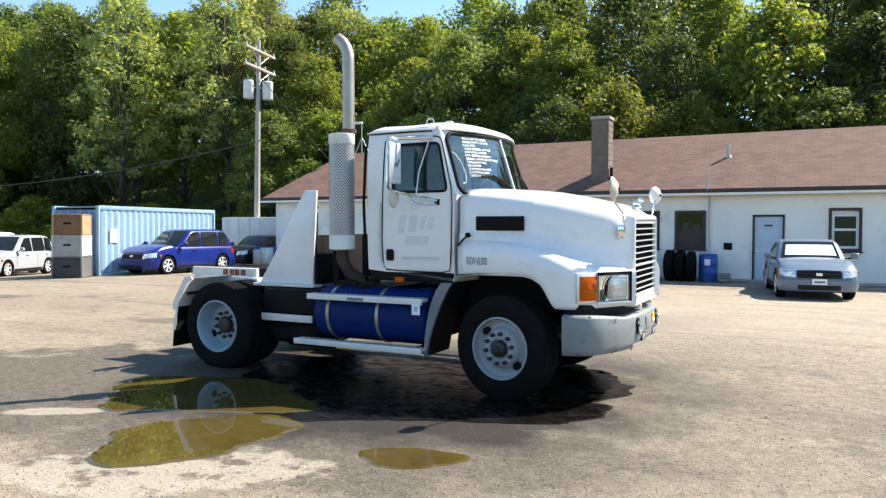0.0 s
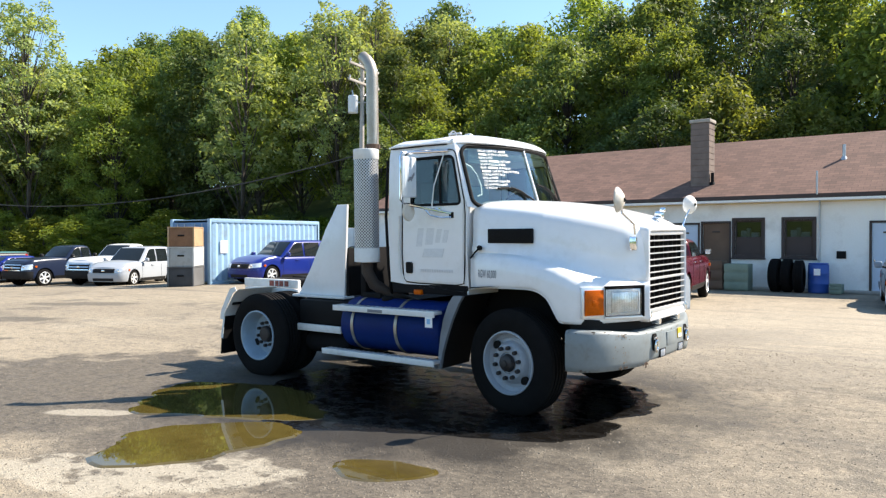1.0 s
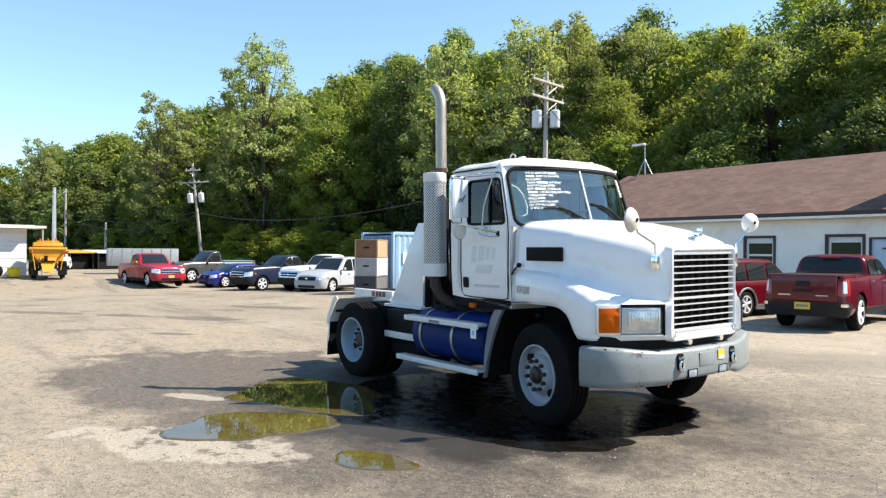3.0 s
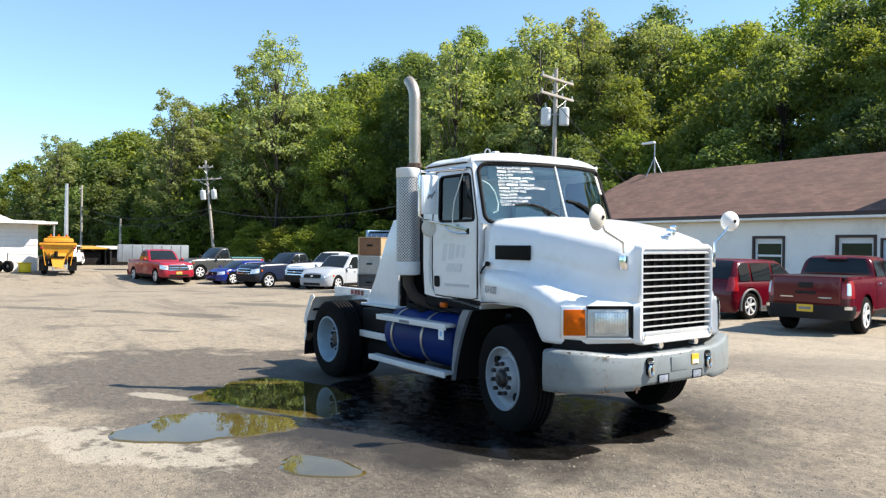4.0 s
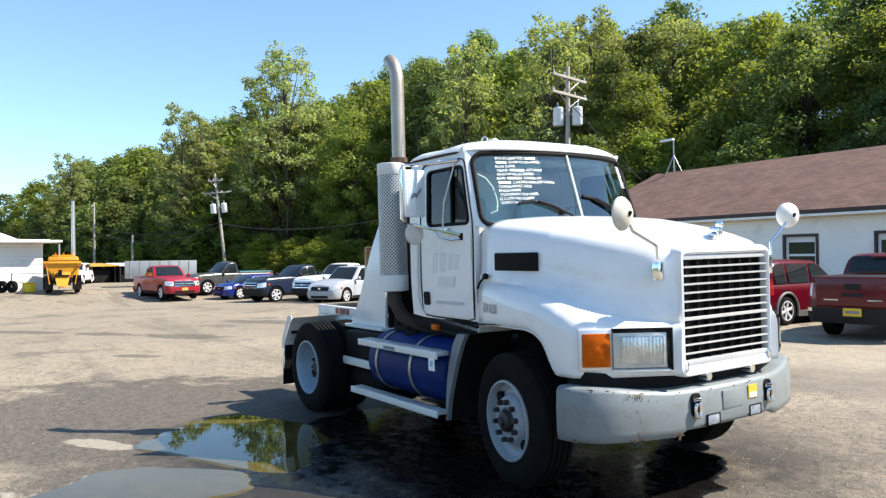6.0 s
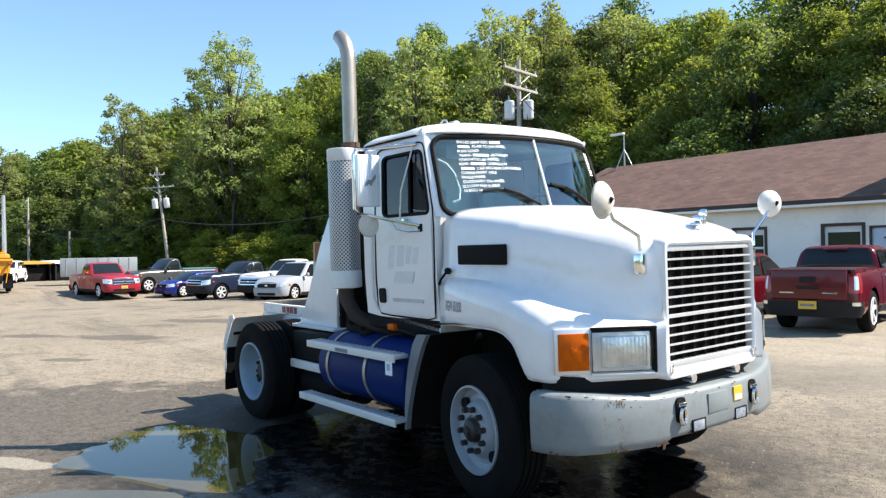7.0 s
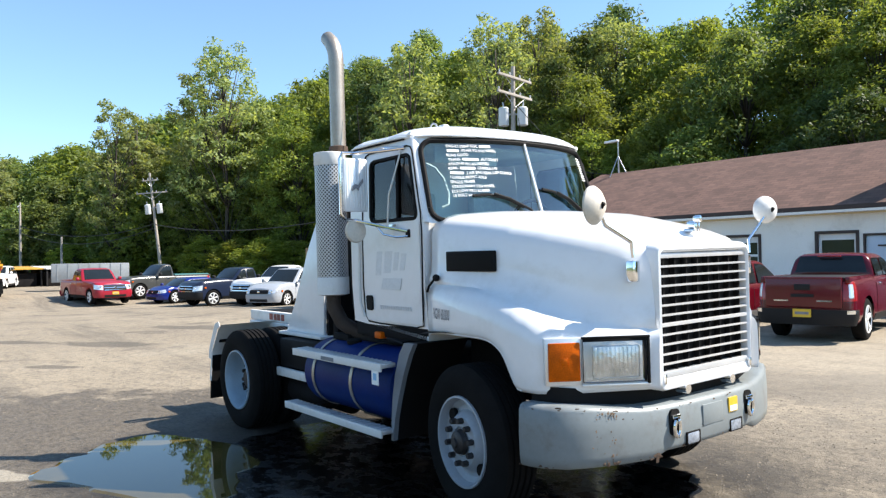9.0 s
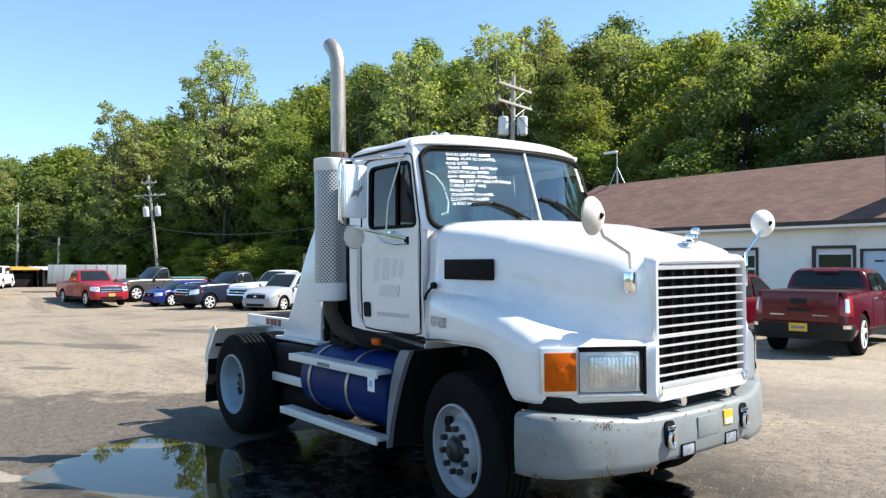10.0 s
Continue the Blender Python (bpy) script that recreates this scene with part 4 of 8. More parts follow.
def nose_frame():
    """The white surround of the grille: an upright ring with a rounded rim."""
    bm = bmesh.new()
    def ring(x, w, z0, z1, r):
        out = []
        for cx, cz, a0 in ((w - r, z1 - r, 0), (-w + r, z1 - r, 90), (-w + r, z0 + r, 180), (w - r, z0 + r, 270)):
            for k in range(5):
                a = radians(a0 + 22.5 * k)
                out.append((x, cx + r * math.cos(a), cz + r * math.sin(a)))
        return out
    secs = [ring(1.03, 0.516, 0.882, 1.778, 0.07), ring(1.10, 0.513, 0.885, 1.768, 0.06), ring(1.124, 0.505, 0.895, 1.752, 0.05), ring(1.13, 0.491, 0.912, 1.732, 0.035),
            ring(1.115, 0.478, 0.96, 1.715, 0.03), ring(1.0, 0.477, 0.962, 1.713, 0.03)]
    loft(bm, secs, ring=True)
    return bm


tp("grille_surround", nose_frame(), WHITE)
tp("radiator_core", B(0.93, 1.058, -0.476, 0.476, 0.963, 1.712), BLACK, None, "black radiator mesh behind the grille")
tp("grille_frame", prism(bmesh.new(), [(-0.478, 0.962), (0.478, 0.962), (0.478, 1.0), (-0.478, 1.0)], 0, 1.07, 1.112, 0.004), ALU)
tp("grille_frame", prism(bmesh.new(), [(-0.478, 1.68), (0.478, 1.68), (0.478, 1.712), (-0.478, 1.712)], 0, 1.07, 1.112, 0.004), ALU)
for i in range(11):
    z = 1.045 + i * 0.0585
    hb = 0.0125 if i == 4 else 0.0070
    bm = prism(bmesh.new(), [(1.092, z - 0.003), (1.108, z - hb), (1.118, z - hb * 0.7), (1.118, z + hb * 0.7), (1.108, z + hb), (1.092, z + 0.003)], 1, -0.476, 0.476)
    tp("grille_bar", bm, BRIGHT_BAR)
for i in range(8):
    y = -0.42 + i * 0.12
    tp("grille_upright", B(1.06, 1.098, y - 0.006, y + 0.006, 0.965, 1.715), CHASSIS)
for s in (-1, 1):
    tp("hood_hinge", rod(bmesh.new(), (1.06, s * 0.25, 0.875), (1.135, s * 0.25, 0.875), 0.03), CHROME)
    tp("hood_latch_bracket", B(1.11, 1.138, s * 0.475 - 0.012, s * 0.475 + 0.012, 0.93, 0.99, 0.006), CHROME)


def on_fender(u, z, out=0.0, s=-1):
    """A place on the swept front of the fender: u from the outer end to the inner end."""
    a, b = Vector((0.735, 1.115)), Vector((1.106, 0.582))
    p = a.lerp(b, u)
    nrm = Vector((b.y - a.y, -(b.x - a.x))).normalized() * -1
    p = p + nrm * (out - 0.008)
    return Vector((p.x, s * p.y, z))


def fender_panel(u0, u1, z0, z1, out0, out1, s, bevel=0.006):
    bm = bmesh.new()
    v = []
    for o in (out0, out1):
        v.append([bm.verts.new(on_fender(u, z, o, s)) for u, z in ((u0, z0), (u1, z0), (u1, z1), (u0, z1))])
    bm.faces.new(v[0][::-1])
    bm.faces.new(v[1])
    for i in range(4):
        bm.faces.new((v[0][i], v[0][(i + 1) % 4], v[1][(i + 1) % 4], v[1][i]))
    bmesh.ops.bevel(bm, geom=bm.edges[:], offset=bevel, segments=2, affect="EDGES", profile=0.5)
    return bm


for s in (-1, 1):
    hl = tp("headlight", fender_panel(0.365, 0.985, 0.955, 1.235, -0.04, 0.024, s, 0.010), ALU, None, "rectangular sealed headlight in a dark bezel")
    part("bezel", fender_panel(0.372, 0.955, 0.968, 1.230, 0.021, 0.032, s, 0.004), BLACK, hl)
    part("rim_trim", fender_panel(0.958, 0.985, 0.955, 1.235, 0.021, 0.040, s, 0.006), BLACK, hl)
    part("upper_trim", fender_panel(0.36, 0.985, 1.224, 1.238, 0.021, 0.042, s, 0.004), BLACK, hl)
    part("inset_panel", fender_panel(0.376, 0.915, 0.975, 1.208, 0.030, 0.036, s, 0.003), ALU, hl, "dull silver lamp panel")
    lamp = part("sealed_beam", fender_panel(0.455, 0.885, 0.996, 1.186, 0.030, 0.041, s, 0.012), LAMP, hl, "bright sealed beam lamp")
    for k in range(11):
        part("flute", fender_panel(0.472 + k * 0.037, 0.494 + k * 0.037, 1.008, 1.174, 0.0405, 0.0418, s, 0.0004), LAMP, lamp)
    part("lower_trim", fender_panel(0.36, 0.985, 0.945, 0.962, 0.021, 0.036, s, 0.003), BRIGHT_BAR, hl)
    part("lens", fender_panel(0.376, 0.915, 0.975, 1.208, 0.046, 0.052, s, 0.003), CLEAR, hl)
    ts = tp("turn_signal", fender_panel(0.028, 0.368, 0.955, 1.232, -0.04, 0.02, s, 0.008), BRIGHT_BAR, None, "amber turn signal lens")
    part("lens", fender_panel(0.058, 0.348, 0.982, 1.206, 0.020, 0.034, s, 0.006), AMBER, ts, "amber lens")
    part("lens_star", fender_panel(0.17, 0.235, 1.07, 1.12, 0.0335, 0.037, s, 0.003), AMBER, ts)

FOGLENS = mat("fog_lens", (0.30, 0.34, 0.40), 0.15, 0.3, vary=0.5, scale=18, bump=0.1)
# black strip painting the shade of the gap under the fenders, then the bumper
BP = [(0.64, 1.205), (0.70, 1.198), (0.79, 1.17), (0.90, 1.085), (0.975, 0.95), (1.04, 0.785), (1.088, 0.62), (1.106, 0.54), (1.12, 0.46), (1.138, 0.28), (1.145, 0.0)]


def bumper_path(off=0.0):
    half = []
    for i, (x, y) in enumerate(BP):
        a, b = Vector(BP[max(i - 1, 0)]), Vector(BP[min(i + 1, len(BP) - 1)])
        d = (b - a).normalized()
        nrm = Vector((-d.y, d.x)) * -1
        if nrm.x < 0 and nrm.y < 0:
            nrm = -nrm
        half.append((x + nrm.x * off, y + nrm.y * off))
    half[-1] = (half[-1][0], 0)
    return [(x, -y) for x, y in half] + [(x, y) for x, y in half[::-1][1:]]


def swept(profile, closed=True):
    """A section of (outward, height) drawn along the bumper's plan line."""
    bm = bmesh.new()
    rise = 0.0 if not closed else 1.0
    cols = [[(*p, z - rise * 0.05 * smooth_step(1.15, 0.55, abs(p[1])) * smooth_step(0.55, 0.8, z) + rise * 0.036 * smooth_step(0.56, 0.47, abs(p[1])) * smooth_step(0.575, 0.52, z)) for p in bumper_path(o)] for o, z in profile]
    secs = list(map(list, zip(*cols)))
    loft(bm, secs, True, True, ring=closed)
    return bm


bump = tp("bumper", swept([(-0.05, 0.50), (-0.01, 0.497), (0.004, 0.51), (0.012, 0.56), (0.014, 0.70), (0.008, 0.825), (-0.004, 0.85), (-0.03, 0.86), (-0.16, 0.862), (-0.16, 0.854), (-0.035, 0.847), (-0.022, 0.81), (-0.012, 0.70), (-0.02, 0.53), (-0.05, 0.51)]),
          GREY_BUMPER, None, "grey painted steel bumper with rust along its edge", 45)
# added black strip in place of the shadow inside the recessed gap
tp("gap_shade_strip", swept([(-0.26, 0.76), (-0.115, 0.76), (-0.115, 0.95), (-0.26, 0.95)]), BLACK, None, "black strip standing for the shaded gap above the bumper")
for s in (-1, 1):
    y = s * 0.41
    hole = part("hook_recess", prism(bmesh.new(), [(y + 0.048 * math.copysign(abs(math.cos(a)) ** 0.5, math.cos(a)), 0.700 + 0.078 * math.copysign(abs(math.sin(a)) ** 0.6, math.sin(a))) for a in np.linspace(0, 2 * math.pi, 28, endpoint=False)], 0, 1.105, 1.1445), BLACK, bump)
    tow = tube(bmesh.new(), [(1.13, y + s * 0.004 + 0.026 * math.cos(a), 0.668 + 0.05 * math.sin(a)) for a in np.linspace(math.pi * 0.65, math.pi * 2.35, 14)], 0.014, 8)
    bmesh.ops.translate(tow, vec=(0.03, 0, 0), verts=tow.verts)
    tp("tow_hook", tow, CHROME, None, "bright steel tow hook")
    bm = rod(bmesh.new(), (1.150, y - 0.035, 0.735), (1.150, y + 0.035, 0.735), 0.011, seg=8)
    tp("hook_pin", bm, CHROME)
    part("fog_lamp_recess", B(1.105, 1.1595, s * 0.24 - 0.072, s * 0.24 + 0.072, 0.542, 0.622, 0.004), CHASSIS, bump)
    part("fog_lamp", B(1.105, 1.1625, s * 0.24 - 0.068, s * 0.24 + 0.056, 0.547, 0.617, 0.01), FOGLENS, bump, "small fog lamp in the bumper")
part("plate_patch", B(1.12, 1.162, -0.14, 0.085, 0.635, 0.762, 0.003), GREY_BUMPER, bump, "blank metal plate")
part("sticker", B(1.12, 1.1605, 0.155, 0.255, 0.672, 0.764), YELLOW, bump, "yellow and white sticker", 0)
part("sticker_white", B(1.12, 1.163, 0.165, 0.245, 0.678, 0.712), CHALK, bump, "", 0)
rng = random.Random(5)
for i in range(12):
    bx = rng.choice(range(len(bumper_path()) - 1))
    P0 = bumper_path(0.006)
    a, b = Vector(P0[bx]), Vector(P0[bx + 1])
    q = a.lerp(b, rng.random())
    bm = lathe(bmesh.new(), [(0, 0), (rng.uniform(0.008, 0.026), 0.0), (0, 0.0025)], 11)
    for v in bm.verts:
        v.co *= 0.55 + 0.9 * rng.random()
    d = (b - a)
    bmesh.ops.transform(bm, matrix=Matrix.Translation((q.x, q.y, rng.choice((0.51, 0.515, 0.52, rng.uniform(0.55, 0.72))) + (0.036 if abs(q.y) < 0.5 else 0.0))) @ Matrix.Rotation(math.atan2(d.y, d.x) + math.pi, 4, "Z") @ Matrix.Diagonal((1.2, 1, rng.uniform(0.5, 1.6), 1)), verts=bm.verts)
    part("rust_spot", bm, RUST, bump)

RUST_LIGHT = mat("light_rust_blister", (0.24, 0.155, 0.095), 0.85, vary=0.4, scale=20, fine=90, bump=0.4)
for i in range(46):
    P0 = bumper_path(0.0135)
    at = (0.62, 0.62, 0.18)[i % 3] + rng.gauss(0, 0.10)
    q = Vector(P0[4]).lerp(Vector(P0[5]), at)
    d = Vector(P0[5]) - Vector(P0[4])
    z = rng.choice((0.515 + abs(rng.gauss(0, 0.05)), rng.uniform(0.53, 0.80), 0.808 - abs(rng.gauss(0, 0.02))))
    bm = lathe(bmesh.new(), [(0, 0), (rng.uniform(0.002, 0.0065), 0.0), (0, 0.001)], 9)
    for v in bm.verts:
        v.co *= 0.4 + 1.1 * rng.random()
    bmesh.ops.transform(bm, matrix=Matrix.Translation((q.x, q.y, z)) @ Matrix.Rotation(math.atan2(d.y, d.x) + math.pi, 4, "Z") @ Matrix.Diagonal((1, 1, rng.uniform(0.8, 2.0), 1)), verts=bm.verts)
    part("rust_spot", bm, rng.choice((RUST, RUST_LIGHT, RUST_LIGHT)), bump)

for i in range(44):
    P0 = bumper_path(0.010)
    k = rng.choice((0, 1, 2, 2, 3, 3, 4, 4, 5, 6, 7, 8, 9, 10, 12, 14, 16))
    q = Vector(P0[k]).lerp(Vector(P0[k + 1]), rng.random())
    d = Vector(P0[k + 1]) - Vector(P0[k])
    edge = rng.random()
    z = 0.842 - 0.05 * smooth_step(1.15, 0.55, abs(q.y)) if edge < 0.5 else (0.512 + (0.034 if abs(q.y) < 0.5 else 0) if edge < 0.8 else rng.uniform(0.56, 0.80))
    bm = lathe(bmesh.new(), [(0, 0), (rng.uniform(0.002, 0.006) * (1.3 if edge < 0.8 else 0.9), 0.0), (0, 0.0015)], 9)
    for v in bm.verts:
        v.co *= 0.5 + rng.random()
    bmesh.ops.transform(bm, matrix=Matrix.Translation((q.x, q.y, z + rng.uniform(-0.008, 0.008))) @ Matrix.Rotation(math.atan2(d.y, d.x) + math.pi, 4, "Z") @ Matrix.Diagonal((rng.uniform(1, 3.2), 1, rng.uniform(0.5, 1.1), 1)), verts=bm.verts)
    part("rust_spot", bm, RUST, bump)

# bonnet ornament and hood details
bm = bmesh.new()
box(bm, 0.98, 1.06, -0.03, 0.03, 1.835, 1.86, 0.01)
box(bm, 0.99, 1.07, -0.022, 0.022, 1.86, 1.91, 0.018)
box(bm, 1.04, 1.10, -0.02, 0.02, 1.90, 1.945, 0.016)
for s in (-1, 1):
    box(bm, 1.055, 1.075, s * 0.016 - 0.008, s * 0.016 + 0.008, 1.84, 1.90, 0.006)
tp("hood_ornament", bm, CHROME, None, "small chrome hood ornament")
for s in (-1, 1):
    tp("hood_vent", B(-0.325, 0.175, s * 0.945 - 0.016, s * 0.945 + 0.016, 1.615, 1.755, 0.008), BLACK, None, "black hood side vent")
    for k in range(6):
        tp("vent_slat", B(-0.31, 0.16, s * 0.962 - 0.004, s * 0.962 + 0.004, 1.63 + k * 0.02, 1.634 + k * 0.02), BLACK)
    pull = B(-0.42, -0.365, s * 1.0 - 0.02, s * 1.0 + 0.02, 1.545, 1.595, 0.018)
    tp("hood_pull", pull, BLACK)
    tp("hood_pull_strap", tube(bmesh.new(), [(-0.40, s * 1.01, 1.56), (-0.45, s * 1.02, 1.51), (-0.50, s * 1.0, 1.47)], 0.009), BLACK)
    # convex mirror on a thin arm
    base = Vector((1.03, s * 0.625, 1.60))
    mir = tp("hood_mirror", lathe(bmesh.new(), [(r * (1.0 if s < 0 else 0.88), z) for r, z in ((0.0, -0.055), (0.05, -0.05), (0.095, -0.02), (0.112, 0.0), (0.112, 0.012), (0.10, 0.016), (0.0, 0.016))], 28,
                                  Matrix.Translation((1.02, s * 0.945, 1.995)) @ Matrix.Rotation(radians(101 if s < 0 else 66), 4, "Z")), MIRROR_BACK if s < 0 else WHITE_DULL, None, "round convex hood mirror on a thin arm")
    arm = tube(bmesh.new(), [base + Vector((0.02, s * 0.02, 0.09)), base + Vector((0.015, s * 0.03, 0.18)), (1.015, s * 0.85, 1.88), (1.035, s * 0.935, 1.985)], 0.011)
    part("arm", arm, CHROME, mir)
    part("clamp", rod(bmesh.new(), (1.06, s * 0.94, 1.98), (1.085, s * 0.937, 2.005), 0.016, 0.012, 8), BLACK, mir)
    part("foot", B(base.x - 0.03, base.x + 0.03, base.y - 0.035, base.y + 0.035, base.z - 0.055, base.z + 0.075, 0.014), CHROME, mir)

# the cab
def cab_side(z):
    return interp(z, (1.1, 1.35, 1.95, 2.3, 2.52, 2.60, 2.65), (0.945, 0.975, 0.977, 0.968, 0.953, 0.940, 0.925))


WS_LOW, WS_HIGH = 1.99, 2.608


def ws_point(u, v, out=0.0):
    """A place on the windscreen: u from the right-hand edge (-1) to the other (1), v from the cowl up."""
    z = lerp(WS_LOW, WS_HIGH, v)
    t = (z - 2.02) / 0.57
    q = abs(u)
    p = Vector((lerp(lerp(-0.30, -0.485, t), lerp(-0.515, -0.70, t), q * q * (0.65 + 0.35 * q)), u * lerp(0.932, 0.886, v), z - 0.012 * u * u))
    if out:
        e = 1e-3
        a = ws_point(u + e, v) - ws_point(u - e, v)
        b = ws_point(u, v + e) - ws_point(u, v - e)
        nrm = a.cross(b).normalized()
        p = p + (nrm if nrm.x > 0 else -nrm) * out
    return p


def rounded_outline(pts, r, n=5):
    """A closed outline with its corners rounded off."""
    out = []
    for i, p in enumerate(pts):
        p, a, b = Vector(p), Vector(pts[i - 1]), Vector(pts[(i + 1) % len(pts)])
        p0, p1 = p + (a - p).normalized() * r, p + (b - p).normalized() * r
        out += [tuple(p0.lerp(p, k / n).lerp(p.lerp(p1, k / n), k / n)) for k in range(n + 1)]
    return out


DOOR_WINDOW = rounded_outline([(-1.262, 2.008), (-0.632, 2.008), (-0.738, 2.497), (-1.275, 2.492)], 0.055)
PILLAR_FOOT, PILLAR_HEAD = -0.555, -0.765


def pillar_x(z):
    return lerp(PILLAR_FOOT, PILLAR_HEAD, max(0.0, (z - 1.99) / 0.66))


def cab_shell():
    bm = bmesh.new()
    # each side is pierced by the door window
    for s in (-1, 1):
        outer = [(-1.575, z) for z in (2.65, 2.52, 2.3, 1.95, 1.5, 1.20)] + [(-0.56, 1.10), (-0.555, 1.5), (-0.555, 1.95)] + [(pillar_x(z), z) for z in (2.1, 2.3, 2.52, 2.60, 2.65)]
        loops, edges = [], []
        for pts in (outer, DOOR_WINDOW):
            vs = [bm.verts.new((x, s * cab_side(z), z)) for x, z in pts]
            edges += [bm.edges.new((vs[i], vs[(i + 1) % len(vs)])) for i in range(len(vs))]
            loops.append(vs)
        bmesh.ops.triangle_fill(bm, edges=edges, use_beauty=True, use_dissolve=False)
        # window reveal
        hole = loops[1]
        inn = [bm.verts.new((v.co.x, v.co.y - s * 0.03, v.co.z)) for v in hole]
        for i in range(len(hole)):
            j = (i + 1) % len(hole)
            bm.faces.new((hole[i], hole[j], inn[j], inn[i]))
    # the rear wall, and the cowl across the front
    loft(bm, [[(-1.575, y * cab_side(z), z) for y in np.linspace(-1, 1, 9)] for z in (1.20, 1.6, 2.0, 2.3, 2.64)])
    secs = []
    for z in (1.10, 1.6, 1.985):
        secs.append([(-0.56 + 0.16 * (1 - y * y) * (1 if z > 1.9 else 0.6), y * cab_side(z), z) for y in np.linspace(-1, 1, 13)])
    loft(bm, secs)
    return bm


tp("cab", cab_shell(), WHITE, None, "white steel day cab", 35)


def cab_roof():
    """A shallow crowned pressing: steep rounded rim, flat middle, front edge bowed like the windscreen."""
    bm = bmesh.new()
    secs = []
    us = [math.copysign(1 - (1 - abs(q)) ** 1.7, q) for q in np.linspace(-1, 1, 35)]
    ws = [0.0, 0.004, 0.015, 0.035, 0.07, 0.12, 0.2, 0.35, 0.5, 0.62, 0.72, 0.80, 0.87, 0.92, 0.955, 0.98, 0.993, 1.0]
    for w in ws:
        sec = []
        for u in us:
            xf = ws_point(u * 0.985, 1.0).x + 0.028 - 0.05 * abs(u) ** 8
            xr = -1.612 + 0.06 * abs(u) ** 6
            g = (1 - abs(1 - w / 0.2) ** 2.4) ** 0.5 if w < 0.2 else (1 if w < 0.62 else (1 - ((w - 0.62) / 0.38) ** 2.3) ** 0.55)
            h = (1 - abs(u) ** 3.4) ** 0.55
            z = 2.632 + 0.012 * u * u - 0.012 * smooth_step(0.8, 1, w) * u * u
            dent = 0.012 * smooth_step(0.55, 0.68, abs(u)) * smooth_step(0.10, 0.3, w) * (1 - smooth_step(0.55, 0.72, w))
            sec.append((lerp(xr, xf, w), u * (0.945 - 0.035 * smooth_step(0.75, 1, w)), z + (0.128 - 0.012 * (1 - w)) * g * h - dent))
        secs.append(sec)
    loft(bm, secs)
    return bm


roof_cap = tp("cab_roof", cab_roof(), WHITE, None, "white domed cab roof with a rounded rim", 60)
rm = roof_cap.modifiers.new("thickness", "SOLIDIFY")
rm.thickness, rm.offset = 0.012, -1
for s in (-1, 1):
    tp("drip_rail", tube(bmesh.new(), [(-1.60, s * 0.925, 2.632), (-1.52, s * 0.95, 2.634), (-1.1, s * 0.957, 2.638), (-0.84, s * 0.95, 2.636), (-0.745, s * 0.925, 2.626)], 0.009), WHITE)
    tp("rain_gap", tube(bmesh.new(), [(-1.56, s * 0.942, 2.619), (-1.1, s * 0.947, 2.622), (-0.82, s * 0.940, 2.620)], 0.007, 6), BLACK)
    tp("corner_lamp", lathe(bmesh.new(), [(0, 0.028), (0.012, 0.026), (0.02, 0.014), (0.023, 0.0)], 12, Matrix.Translation((-0.765, s * 0.935, 2.655)) @ Matrix.Rotation(radians(40 * s), 4, "X")), WHITE_DULL, None, "small pale corner lamp")

RU, RV = 0.10, 0.16


def ws_inset(u):
    """How far the rounded corners cut into the glass at a sideways place."""
    q = max(0.0, (abs(u) - (1 - RU)) / RU)
    return RV * (1 - math.sqrt(max(0.0, 1 - min(1, q) ** 2)))


US = sorted({*np.linspace(-1 + RU, 1 - RU, 17).tolist(), *[s * (1 - RU + RU * math.sin(a)) for s in (-1, 1) for a in np.linspace(0.2, math.pi / 2, 7)]})
gask = bmesh.new()
edge = [ws_point(u, ws_inset(u), 0.004) for u in US] + [ws_point(u, 1 - ws_inset(u), 0.004) for u in US[::-1]]
tube(gask, edge + edge[:1], 0.021, 8, cap=False)
wind = tp("windscreen", gask, BLACK, None, "two-piece curved windscreen in a black rubber seal")
for s in (-1, 1):
    cols = [0.012 * s] + [u for u in (US if s > 0 else US[::-1]) if u * s > 0.02]
    g = part("pane", loft(bmesh.new(), [[ws_point(u, lerp(ws_inset(u), 1 - ws_inset(u), k / 6)) for k in range(7)] for u in cols]), GLASS, wind)
    g.visible_shadow = False
    cu = [u for u in US if u * s >= 1 - RU - 1e-6]
    for lo in (True, False):
        part("corner", loft(bmesh.new(), [[ws_point(u, (ws_inset(u) if lo else 1 - ws_inset(u)), -0.002), ws_point(u, -0.02 if lo else 1.06, -0.002)] for u in cu]), WHITE, wind)
    rows = []
    for v in np.linspace(-0.02, 1.065, 12):
        z = lerp(WS_LOW, WS_HIGH, v)
        p0, p2 = ws_point(s, v, -0.003), Vector((pillar_x(z), s * (cab_side(z) + 0.001), z))
        p1 = Vector((lerp(p0.x, p2.x, 0.25), s * lerp(abs(p0.y), abs(p2.y), 0.95), z))
        rows.append([p0.lerp(p1, k / 6).lerp(p1.lerp(p2, k / 6), k / 6) for k in range(7)])
    part("pillar", loft(bmesh.new(), rows), WHITE, wind)
part("header", loft(bmesh.new(), [[ws_point(u, v, -0.004) for u in np.linspace(-1, 1, 25)] for v in (0.99, 1.06)]), WHITE, wind)
part("divider", tube(bmesh.new(), [ws_point(0, v, 0.008) for v in np.linspace(0, 1, 6)], 0.013, 8), ALU, wind, "bright centre strip")
